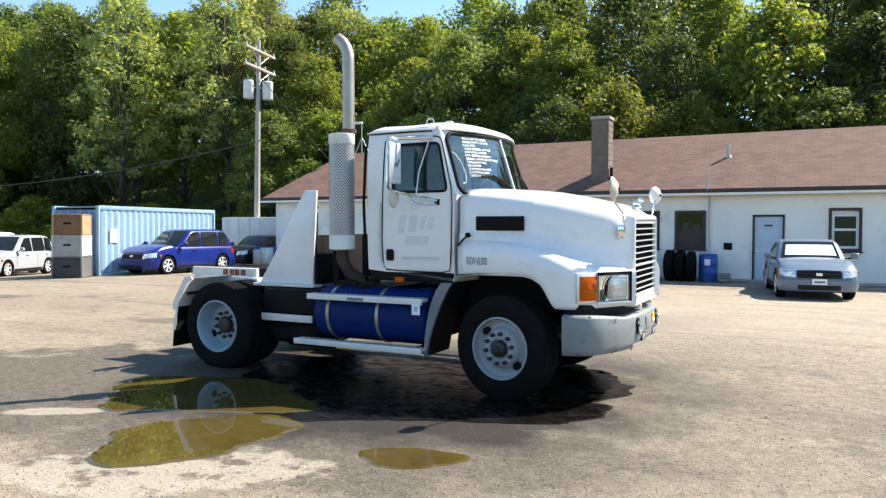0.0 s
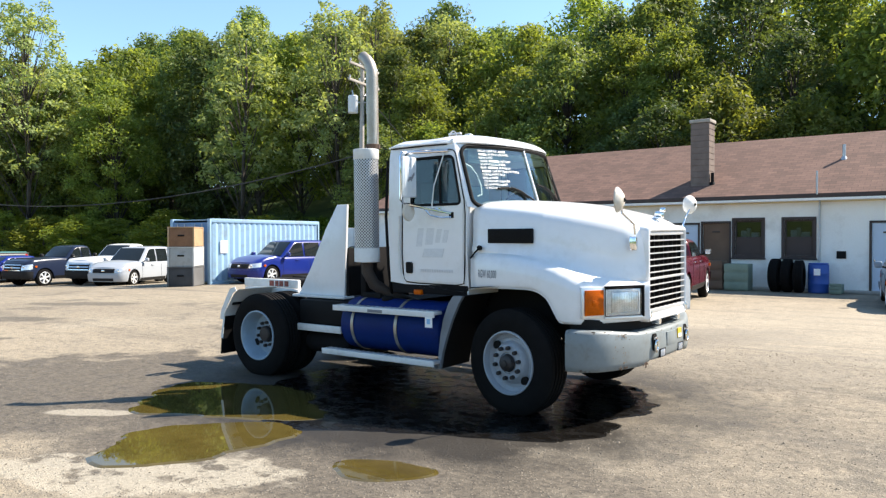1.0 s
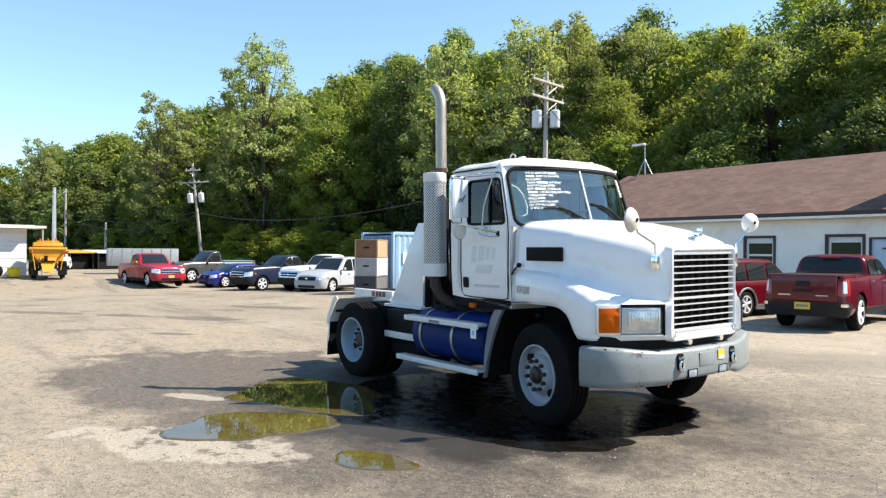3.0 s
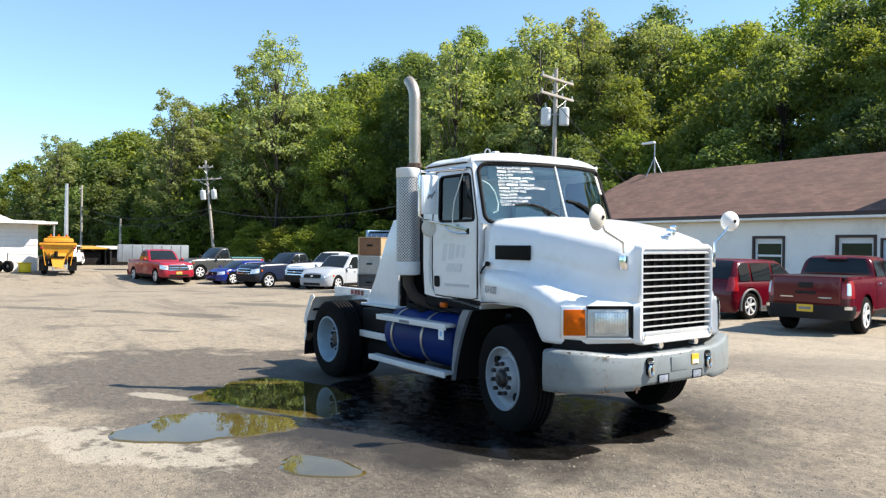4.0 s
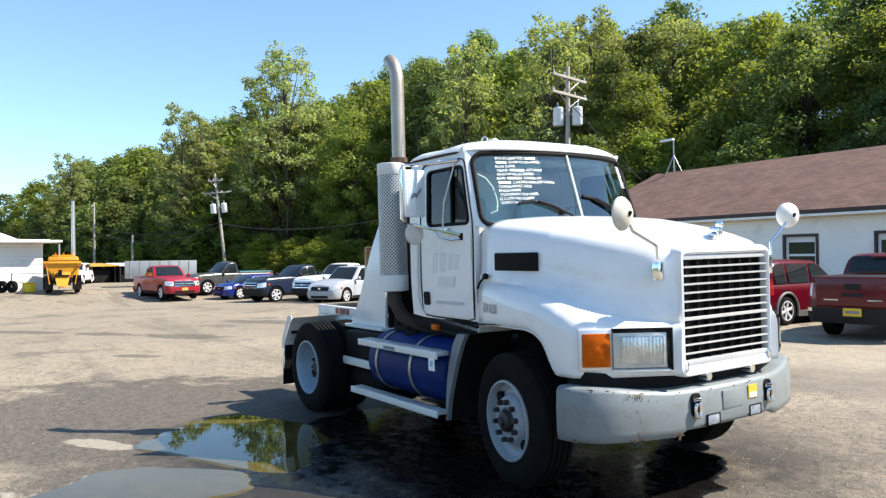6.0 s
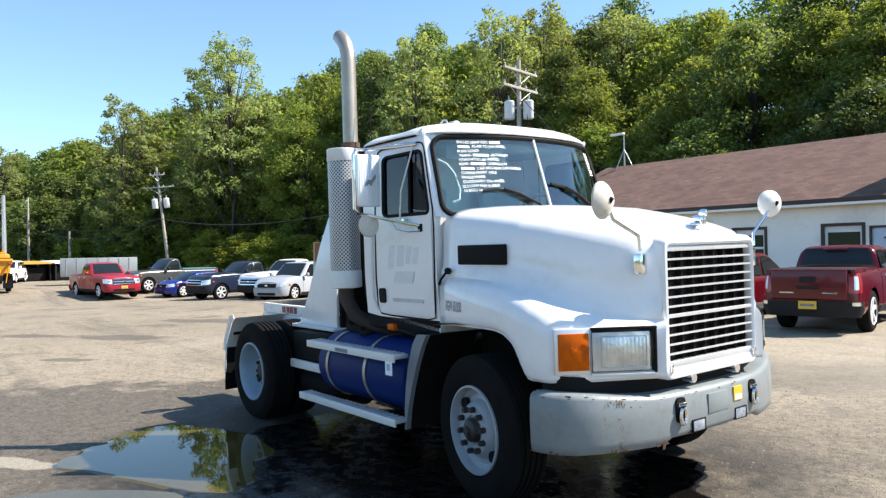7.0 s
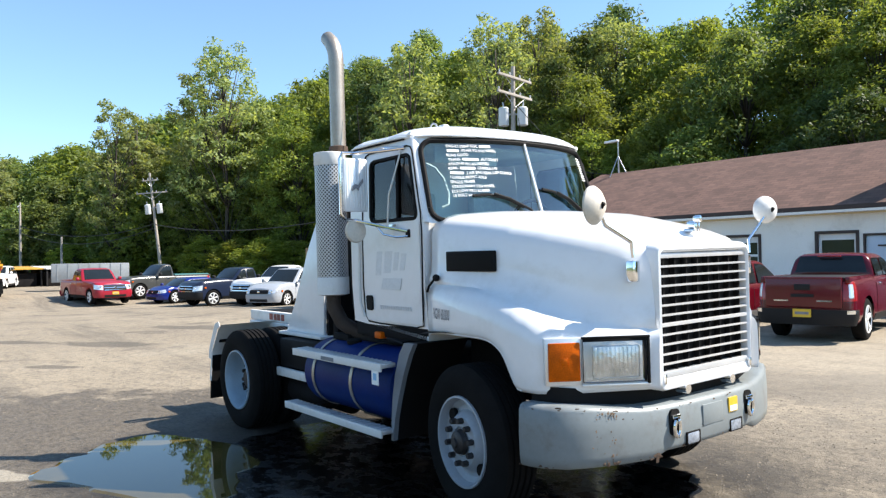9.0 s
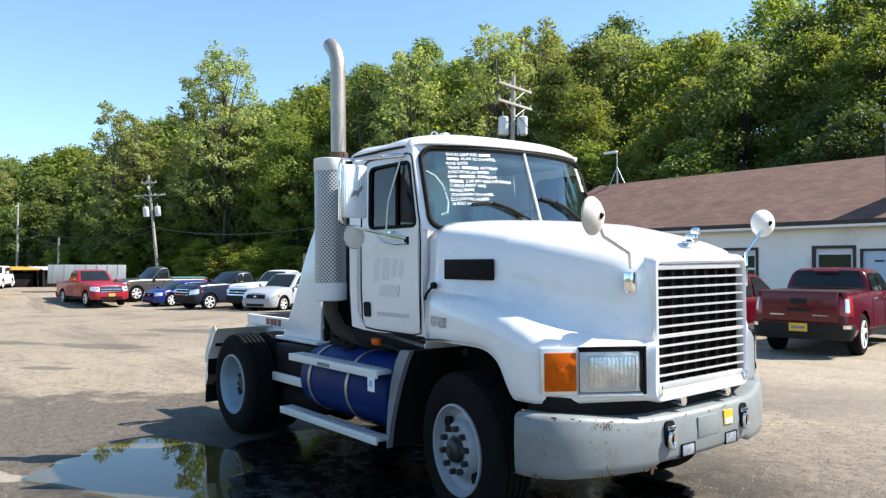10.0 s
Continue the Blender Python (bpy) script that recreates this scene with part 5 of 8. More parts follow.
for arm_line, blade_line in (([(-0.08, -0.03), (-0.15, 0.10), (-0.34, 0.235), (-0.48, 0.30)], [(-0.66, 0.285), (-0.52, 0.30), (-0.36, 0.25), (-0.20, 0.14)]),
                             ([(0.64, -0.03), (0.58, 0.08), (0.40, 0.25), (0.24, 0.34)], [(0.07, 0.385), (0.22, 0.355), (0.38, 0.27), (0.54, 0.11)])):
    wp = tp("wiper", tube(bmesh.new(), [ws_point(u, v, 0.034) for u, v in arm_line], 0.010, 6), BLACK, None, "black windscreen wiper")
    part("blade", tube(bmesh.new(), [ws_point(u, v, 0.016) for u, v in blade_line], 0.012, 6), BLACK, wp)
    part("pivot", rod(bmesh.new(), ws_point(*arm_line[0], 0.0), ws_point(*arm_line[0], 0.045), 0.02, 0.014, 10), BLACK, wp)


def flat_text(body, size):
    cu = bpy.data.curves.new("writing", "FONT")
    cu.body, cu.size, cu.resolution_u, cu.offset = body, size, 2, size * 0.008
    ob = bpy.data.objects.new("writing", cu)
    scene.collection.objects.link(ob)
    bpy.context.view_layer.update()
    me = bpy.data.meshes.new_from_object(ob.evaluated_get(bpy.context.evaluated_depsgraph_get()))
    bpy.data.objects.remove(ob)
    return me


def bar_mesh(w, h):
    me = bpy.data.meshes.new("bar")
    me.from_pydata([(0, 0, 0), (w, 0, 0), (w, h, 0), (0, h, 0)], [], [(0, 1, 2, 3)])
    return me


# sale notes written by hand on the glass; maker's names stand as bars
NOTES = [["ENG-E7-350HP ELEC", 0.10], [0.09, "-PS-AIR TO 5TH WHEEL"], ["RUNS GOOD"], ["TRANS-", 0.13, "-AUTOSHIFT"], ["RTAO14710C-AS-10SPEED"], ["REAR-", 0.12, "-23,000LB-3.90"],
         [0.10, " 2 AIR BAG REAR SUSP-23,000LB"], ["12,000LB FRONT AXLE"], ["SINGLE FRAME"], ["STATIONARY 5TH WHEEL"], ["22.5 LOW PRO RUBBER"], ["10 BOLT HUB PILOT RIMS"]]
jit = random.Random(3)
for i, bits in enumerate(NOTES):
    x = 0.0
    v = 0.905 - i * 0.0565
    for bit in bits:
        me = bar_mesh(bit, 0.02) if isinstance(bit, float) else flat_text(bit, 0.031)
        xs = [q.co.x for q in me.vertices]
        wdt = (max(xs) if xs else 0.0) * (1.0 if isinstance(bit, float) else 0.92)
        for q in me.vertices:
            px = q.co.x * (1.0 if isinstance(bit, float) else 0.92)
            u = -0.80 + (x + px) / 0.90 + 0.006 * math.sin(i * 2.3) - 0.02 * (i / 12)
            q.co = ws_point(u, v + q.co.y / 0.62 + 0.004 * math.sin(u * 30 + i), 0.006)
        link("writing", me, CHALK, wind, "white hand-painted sale notes", 0)
        x += wdt + 0.012
for i in range(10):
    a, w, v = 0.86, 0.085 + 0.03 * jit.random(), 0.90 - i * 0.035
    me = bpy.data.meshes.new("side_note")
    me.from_pydata([ws_point(p, q, 0.006) for p, q in ((a, v), (a + w, v), (a + w, v + 0.015), (a, v + 0.015))], [], [(0, 1, 2, 3)])
    link("writing", me, CHALK, wind, "illegible white notes", 0)


def side_sheet(pts, off, s, thick=0.006):
    """A panel on the cab's side, from outline pairs of along and height."""
    bm = bmesh.new()
    a = [bm.verts.new((x, s * (cab_side(z) + off), z)) for x, z in pts]
    b = [bm.verts.new((x, s * (cab_side(z) + off - thick), z)) for x, z in pts]
    n = len(pts)
    bm.faces.new(a)
    bm.faces.new(b[::-1])
    for i in range(n):
        bm.faces.new((a[i], a[(i + 1) % n], b[(i + 1) % n], b[i]))
    return bm


def line_on_side(pts, off, s, r):
    return tube(bmesh.new(), [(x, s * (cab_side(z) + off), z) for x, z in pts], r, 6)


MIRROR_CASE = mat("bright_mirror_case", (0.74, 0.77, 0.80), 0.3, 0.35, vary=0.05, bump=0.03)
DOOR_LINE = [(-1.365, 2.52), (-1.375, 2.3), (-1.385, 2.0), (-1.395, 1.5), (-1.39, 1.26), (-1.35, 1.205), (-1.2, 1.195), (-0.70, 1.19), (-0.61, 1.21), (-0.585, 1.4), (-0.575, 1.9), (-0.588, 2.05), (-0.645, 2.3), (-0.688, 2.47), (-0.702, 2.52), (-0.73, 2.552), (-0.78, 2.565), (-1.0, 2.568), (-1.3, 2.565), (-1.35, 2.55), (-1.365, 2.52)]
for s in (-1, 1):
    # the door's skin is drawn by its dark gap and raised rim
    door = tp("cab_door", line_on_side(DOOR_LINE, 0.0025, s, 0.0065), BLACK, None, "white cab door with a black seal line")
    lower = []
    for z in (1.215, 1.3, 1.6, 1.9, 1.985):
        lower.append([(x, s * (cab_side(z) + 0.012 - 0.006 * abs(t)), z) for t, x in zip(np.linspace(-1, 1, 7), np.linspace(-1.375, -0.60, 7))])
    part("skin", loft(bmesh.new(), lower), WHITE, door)
    part("window_seal", line_on_side(DOOR_WINDOW + DOOR_WINDOW[:1], 0.0, s, 0.014), BLACK, door)
    g = part("window_pane", side_sheet(DOOR_WINDOW, -0.012, s), GLASS_DARK, door)
    part("window_post", line_on_side([(-0.885, 2.01), (-0.905, 2.492)], 0.0, s, 0.012), BLACK, door)
    part("latch", side_sheet([(-1.335, 1.31), (-1.32, 1.298), (-1.265, 1.298), (-1.25, 1.31), (-1.25, 1.405), (-1.265, 1.418), (-1.32, 1.418), (-1.335, 1.405)], 0.021, s, 0.016), BLACK, door, "black recessed door latch")
    part("key_plate", side_sheet([(-0.96, 1.955), (-0.86, 1.955), (-0.86, 1.975), (-0.96, 1.975)], 0.03, s, 0.02), CHROME, door)
    part("lower_grab", line_on_side([(-1.415, 1.9), (-1.425, 1.6), (-1.42, 1.35), (-1.38, 1.245)], 0.02, s, 0.012), WHITE_DULL, door)
    if s < 0:
        gh = bmesh.new()
        for x0, x1, z0, z1 in ((-1.20, -1.12, 1.58, 1.77), (-1.08, -0.98, 1.6, 1.77), (-0.95, -0.89, 1.62, 1.76), (-0.86, -0.80, 1.62, 1.75), (-1.12, -0.86, 1.47, 1.56)):
            lay = side_sheet([(x0, z0), (x1, z0), (x1 + 0.03, z1), (x0 + 0.03, z1)], 0.0138 - 0.006 * abs((x0 + x1) / 2 + 0.9875) / 0.3875, s, 0.003)
            tmp = bpy.data.meshes.new("tmp")
            lay.to_mesh(tmp)
            lay.free()
            gh.from_mesh(tmp)
            bpy.data.meshes.remove(tmp)
        part("ghost_lettering", gh, GHOST, door, "faint ghost of removed door lettering", 0)
        sm = bmesh.new()
        for k in range(14):
            lay = side_sheet([(-1.15 + k * 0.031, 1.315), (-1.13 + k * 0.031, 1.315), (-1.13 + k * 0.031, 1.345), (-1.15 + k * 0.031, 1.345)], 0.0145, s, 0.003)
            tmp = bpy.data.meshes.new("tmp")
            lay.to_mesh(tmp)
            lay.free()
            sm.from_mesh(tmp)
            bpy.data.meshes.remove(tmp)
        part("small_lettering", sm, GHOST, door, "", 0)
    # west-coast mirror: a tall case on a bent bar
    my, mx = s * 1.215, -1.10
    bar = tp("mirror", B(mx - 0.02, mx + 0.02, my - 0.105, my + 0.105, 2.08, 2.49, 0.014), MIRROR_CASE, None, "tall ribbed metal door mirror on a bent bar")
    for k in range(9):
        part("rib", rod(bmesh.new(), (mx + 0.021, my - 0.088 + k * 0.022, 2.10), (mx + 0.019, my - 0.088 + k * 0.022, 2.47), 0.0032, seg=6), MIRROR_CASE, bar)
    part("bracket_bar", tube(bmesh.new(), [(-0.80, s * 0.955, 2.55), (-0.95, s * 1.06, 2.54), (mx, my, 2.53), (mx, my + s * 0.11, 2.525), (mx, my + s * 0.13, 2.48), (mx, my + s * 0.13, 2.06), (mx, my + s * 0.09, 2.02), (mx, my, 2.01), (-0.93, s * 1.06, 1.955), (-0.74, s * 0.985, 1.915)], 0.013, 8), CHROME, bar)
    part("lower_stay", tube(bmesh.new(), [(-1.0, s * 1.10, 1.97), (-0.94, s * 1.07, 1.90), (-0.84, s * 1.02, 1.875), (-0.74, s * 0.985, 1.88)], 0.008, 6), CHROME, bar)
    part("stay_foot", B(-0.77, -0.71, s * 0.978 - 0.012, s * 0.978 + 0.012, 1.868, 1.93, 0.006), CHASSIS, bar)
    part("upper_bar", tube(bmesh.new(), [(-0.80, s * 0.955, 2.56), (-0.95, s * 1.03, 2.565), (-1.2, s * 1.0, 2.57)], 0.01, 8), CHROME, bar)
    part("strut", tube(bmesh.new(), [(-0.96, s * 1.02, 1.975), (-0.93, s * 1.02, 2.2), (-0.84, s * 0.96, 2.535)], 0.007, 6), ALU, bar)
    part("badge", prism(bmesh.new(), [(my - 0.05, 2.25), (my - 0.02, 2.29), (my + 0.01, 2.285), (my + 0.05, 2.335), (my + 0.055, 2.31), (my + 0.02, 2.265), (my + 0.01, 2.24), (my - 0.01, 2.26), (my - 0.045, 2.235)], 0, mx + 0.028, mx + 0.033), INK, bar, "dark badge", 0)
    part("spot_mirror", lathe(bmesh.new(), [(0, -0.02), (0.085, -0.015), (0.095, 0.0), (0.09, 0.008), (0, 0.008)], 24, Matrix.Translation((mx - 0.01, my + s * 0.0, 1.935)) @ Matrix.Rotation(radians(90), 4, "Z")), MIRROR_BACK, bar, "small round spot mirror")

# inside the cab: seats, wheel, dash
# the dashboard's grey is raised to carry the sun glare behind the glass
tp("dashboard", B(-0.74, -0.48, -0.82, 0.82, 1.62, 1.97, 0.05), mat("sun_lightened_dashboard", (0.48, 0.53, 0.52), 0.6, vary=0.2), None, "cab dashboard with sun glare lightened into its grey")
tp("steering_wheel", tube(bmesh.new(), [(-0.86 + 0.10 * math.sin(a) * 0.5, 0.42 + 0.23 * math.cos(a), 1.98 + 0.2 * math.sin(a)) for a in np.linspace(0, 2 * math.pi, 25)], 0.016, 8, cap=False), BLACK)
for y in (-0.45, 0.45):
    bm = box(bmesh.new(), -1.40, -0.95, y - 0.25, y + 0.25, 1.45, 1.62, 0.05)
    box(bm, -1.48, -1.36, y - 0.24, y + 0.24, 1.60, 2.28, 0.05)
    tp("seat", bm, SEAT, None, "dark cab seat")
tp("cab_floor", B(-1.55, -0.50, -0.9, 0.9, 1.19, 1.22), CHASSIS)
tp("headliner", B(-1.54, -0.70, -0.80, 0.80, 2.57, 2.59), SEAT)
tp("sun_visor", B(-0.72, -0.70, -0.74, -0.1, 2.44, 2.57, 0.005), SEAT)
bm = tube(bmesh.new(), [ws_point(u, v, -0.045) for u, v in ((-0.965, 0.74), (-0.90, 0.68), (-0.85, 0.55), (-0.83, 0.35), (-0.85, 0.22), (-0.90, 0.19))], 0.010, 8)
tp("grab_handle", bm, WHITE_DULL)
for y in (-0.55, -0.22, 0.0, 0.22, 0.55):
    tp("clearance_light", B(-0.86, -0.78, y - 0.03, y + 0.03, 2.735, 2.762, 0.012), WHITE)
for x, y in ((-1.12, -0.42), (-1.22, 0.40)):
    tp("lifting_eye", tube(bmesh.new(), [(x + 0.045 * math.cos(a), y, 2.785 + 0.045 * math.sin(a)) for a in np.linspace(0, 2 * math.pi, 17)], 0.008, 6, cap=False), GALV)
for x, y, h in ((-1.66, -0.80, 0.42), (-1.45, 0.55, 0.55), (-1.3, 0.8, 0.4)):
    tp("aerial", rod(bmesh.new(), (x, y, 2.55 if x < -1.6 else 2.66), (x - 0.05, y, 2.62 + h), 0.006, 0.003, 6), BLACK)

# exhaust: perforated shield, muffler and bent stack
MX, MY = -1.905, -0.97
SX, SY = MX + 0.05, MY + 0.06


def perforated():
    m = mat("perforated_steel", (0.54, 0.56, 0.58), 0.4, 0.35, vary=0.06, bump=0.0)
    n, l, b = tree_nodes(m)
    tc, mp = n.new("ShaderNodeTexCoord"), n.new("ShaderNodeMapping")
    vo = n.new("ShaderNodeTexVoronoi")
    vo.inputs["Scale"].default_value, vo.inputs["Randomness"].default_value = 1.0, 0.0
    mp.inputs["Rotation"].default_value = (0, 0, radians(45))
    l.new(tc.outputs["UV"], mp.inputs["Vector"])
    l.new(mp.outputs[0], vo.inputs["Vector"])
    vo.voronoi_dimensions = "2D"
    r = n.new("ShaderNodeMapRange")
    r.inputs["From Min"].default_value, r.inputs["From Max"].default_value = 0.31, 0.40
    l.new(vo.outputs["Distance"], r.inputs["Value"])
    old = b.inputs["Base Color"].links[0].from_socket
    mx = n.new("ShaderNodeMix")
    mx.data_type = "RGBA"
    l.new(r.outputs[0], mx.inputs["Factor"])
    mx.inputs["A"].default_value = (0.05, 0.05, 0.05, 1)
    l.new(old, mx.inputs["B"])
    l.new(mx.outputs["Result"], b.inputs["Base Color"])
    return m


bm = bmesh.new()
seg, z0, z1 = 40, 1.56, 2.53
uv = bm.loops.layers.uv.new("UVMap")
rows = [[bm.verts.new((MX + 0.135 * math.cos(2 * math.pi * i / seg), MY + 0.135 * math.sin(2 * math.pi * i / seg), z)) for i in range(seg)] for z in (z0, z1)]
for i in range(seg):
    j = (i + 1) % seg
    f = bm.faces.new((rows[0][i], rows[0][j], rows[1][j], rows[1][i]))
    for lp_, (a, b_) in zip(f.loops, ((i, 0), (i + 1, 0), (i + 1, 1), (i, 1))):
        k, q = a * 2 * math.pi * 0.135 / seg / 0.0235, b_ * (z1 - z0) / 0.0235
        lp_[uv].uv = (k + q * 0.0, q)
shield = tp("exhaust_shield", bm, perforated(), None, "perforated steel muffler shield", 50)
part("top_band", lathe(bmesh.new(), [(0.137, 0), (0.14, 0.005), (0.14, 0.108), (0.136, 0.112), (0.06, 0.112)], 40, pose(MX, MY, z1, 90)), WHITE_DULL, shield)
part("lower_band", lathe(bmesh.new(), [(0.137, 0), (0.14, -0.005), (0.14, -0.15), (0.10, -0.16)], 40, pose(MX, MY, z0, 90)), WHITE_DULL, shield)
tp("exhaust_pipe_upright", tube(bmesh.new(), [(SX, SY, 2.55), (SX, SY, 3.42), (SX - 0.005, SY, 3.50), (SX - 0.03, SY, 3.57), (SX - 0.075, SY, 3.63), (SX - 0.14, SY, 3.685)], 0.066, 24, radii=[0.066, 0.066, 0.066, 0.066, 0.066, 0.062], cap=False), STEEL, None, "tall bent exhaust stack of stained steel")
tp("stack_clamp", lathe(bmesh.new(), [(0.07, 0), (0.082, 0.006), (0.082, 0.05), (0.07, 0.056)], 24, pose(SX, SY, 2.645, 90)), RUST, None, "rusty band clamp")
tp("exhaust_pipe", tube(bmesh.new(), [(MX, MY, 1.42), (MX, MY, 1.30), (MX + 0.05, MY + 0.05, 1.16), (MX + 0.17, MY + 0.2, 1.03), (MX + 0.35, MY + 0.42, 0.92), (-1.2, -0.45, 0.82)], 0.065, 14), DARK_PIPE, None, "curved exhaust pipe below the shield")
tp("exhaust_bracket", B(MX - 0.12, MX + 0.14, MY + 0.05, MY + 0.55, 1.0, 1.06, 0.01), CHASSIS)
tp("exhaust_post", B(MX - 0.20, MX - 0.12, MY + 0.10, MY + 0.3, 1.0, 2.3, 0.01), CHASSIS)
tp("air_bottle", rod(bmesh.new(), (-1.75, -0.62, 1.10), (-1.75, -0.62, 1.55), 0.11, 0.11, 18), CHASSIS)
tp("wire_loom", tube(bmesh.new(), [(-1.62, -0.93, 2.5), (-1.64, -0.95, 1.9), (-1.63, -0.93, 1.35), (-1.7, -0.8, 1.05)], 0.016), BLACK)

# white side panel behind the exhaust
bm = prism(bmesh.new(), [(-3.24, 0.985), (-2.46, 0.985), (-2.40, 2.06), (-2.56, 2.06), (-2.75, 1.78), (-3.02, 1.30)], 1, -0.77, -0.735, 0.008)
pan = tp("side_panel", bm, WHITE, None, "white steel side panel behind the cab", 30)
part("base_flange", B(-3.28, -2.40, -0.84, -0.66, 0.955, 0.985, 0.006), WHITE_DULL, pan)
part("inner_plate", B(-2.46, -2.42, -0.735, 0.6, 0.985, 1.55, 0.006), CHASSIS, pan)

# frame, deck, fifth wheel
for s in (-1, 1):
    tp("frame_rail", B(-4.16, 0.98, s * 0.43 - 0.04, s * 0.43 + 0.04, 0.67, 0.945, 0.008), CHASSIS, None, "black chassis rail")
tp("deck_plate", B(-3.3, -1.65, -0.62, 0.62, 0.947, 0.957), CHASSIS)
tp("cross_member", B(-4.14, -4.04, -0.39, 0.39, 0.70, 0.92), CHASSIS)
fw = tp("fifth_wheel", prism(bmesh.new(), [(-4.35, -0.48), (-3.9, -0.48), (-3.2, -0.40), (-3.0, -0.20), (-3.0, 0.20), (-3.2, 0.40), (-3.9, 0.48), (-4.35, 0.48), (-4.35, 0.12), (-3.75, 0.04), (-3.75, -0.04), (-4.35, -0.12)], 2, 1.075, 1.12, 0.008), CHASSIS, None, "greasy fifth wheel plate on the frame")
part("stand", B(-3.8, -3.45, -0.44, -0.36, 0.946, 1.074), CHASSIS, fw)
part("stand", B(-3.8, -3.45, 0.36, 0.44, 0.946, 1.074), CHASSIS, fw)
bd = tp("light_board", B(-4.48, -3.42, -0.62, -0.57, 1.025, 1.135, 0.01), WHITE_DULL, None, "white board with worn red lettering")
bm = bmesh.new()
for k, (x0, w) in enumerate(((-3.96, 0.085), (-3.85, 0.065), (-3.77, 0.075), (-3.67, 0.075))):
    box(bm, x0, x0 + w, -0.6245, -0.6205, 1.045, 1.115)
part("lettering", bm, mat("worn_red_lettering", (0.26, 0.07, 0.05), 0.7, vary=0.4, scale=30), bd, "worn red lettering", 0)
tp("board_shelf", B(-4.42, -3.38, -0.66, -0.50, 0.90, 1.02, 0.01), WHITE_DULL)
tp("frame_strip", B(-3.02, -2.3, -1.0, -0.96, 0.58, 0.66, 0.006), WHITE_DULL, None, "pale side strip below the frame")
tp("strip_hanger", B(-3.0, -2.35, -0.96, -0.47, 0.60, 0.64), CHASSIS)
tp("battery_box", B(-3.02, -2.28, -0.955, -0.48, 0.665, 0.94, 0.012), BLACK, None, "black battery box beside the frame")
for s in (-1, 1):
    for y, z in ((0.80, 0.44), (0.55, 0.36)):
        tp("air_tank", lathe(bmesh.new(), [(0, -3.0), (0.1, -2.98), (0.13, -2.93), (0.13, -2.32), (0.1, -2.27), (0, -2.25)], 20, Matrix.Translation((0, s * y, z)) @ Matrix.Rotation(radians(-90), 4, "Z")), CHASSIS, None, "black air tank under the frame")
    tp("air_spring", lathe(bmesh.new(), [(0.10, 0), (0.135, 0.04), (0.12, 0.1), (0.14, 0.16), (0.10, 0.2)], 20, pose(-3.86, s * 0.43, 0.45, 90)), BLACK, None, "black rubber air spring")
tp("cross_box", B(-2.2, -0.9, -0.38, 0.38, 0.45, 0.90, 0.03), CHASSIS, None, "dark gearbox and driveline under the frame")

QUARTER = mat("grey_quarter_fender", (0.17, 0.19, 0.215), 0.5, vary=0.1)
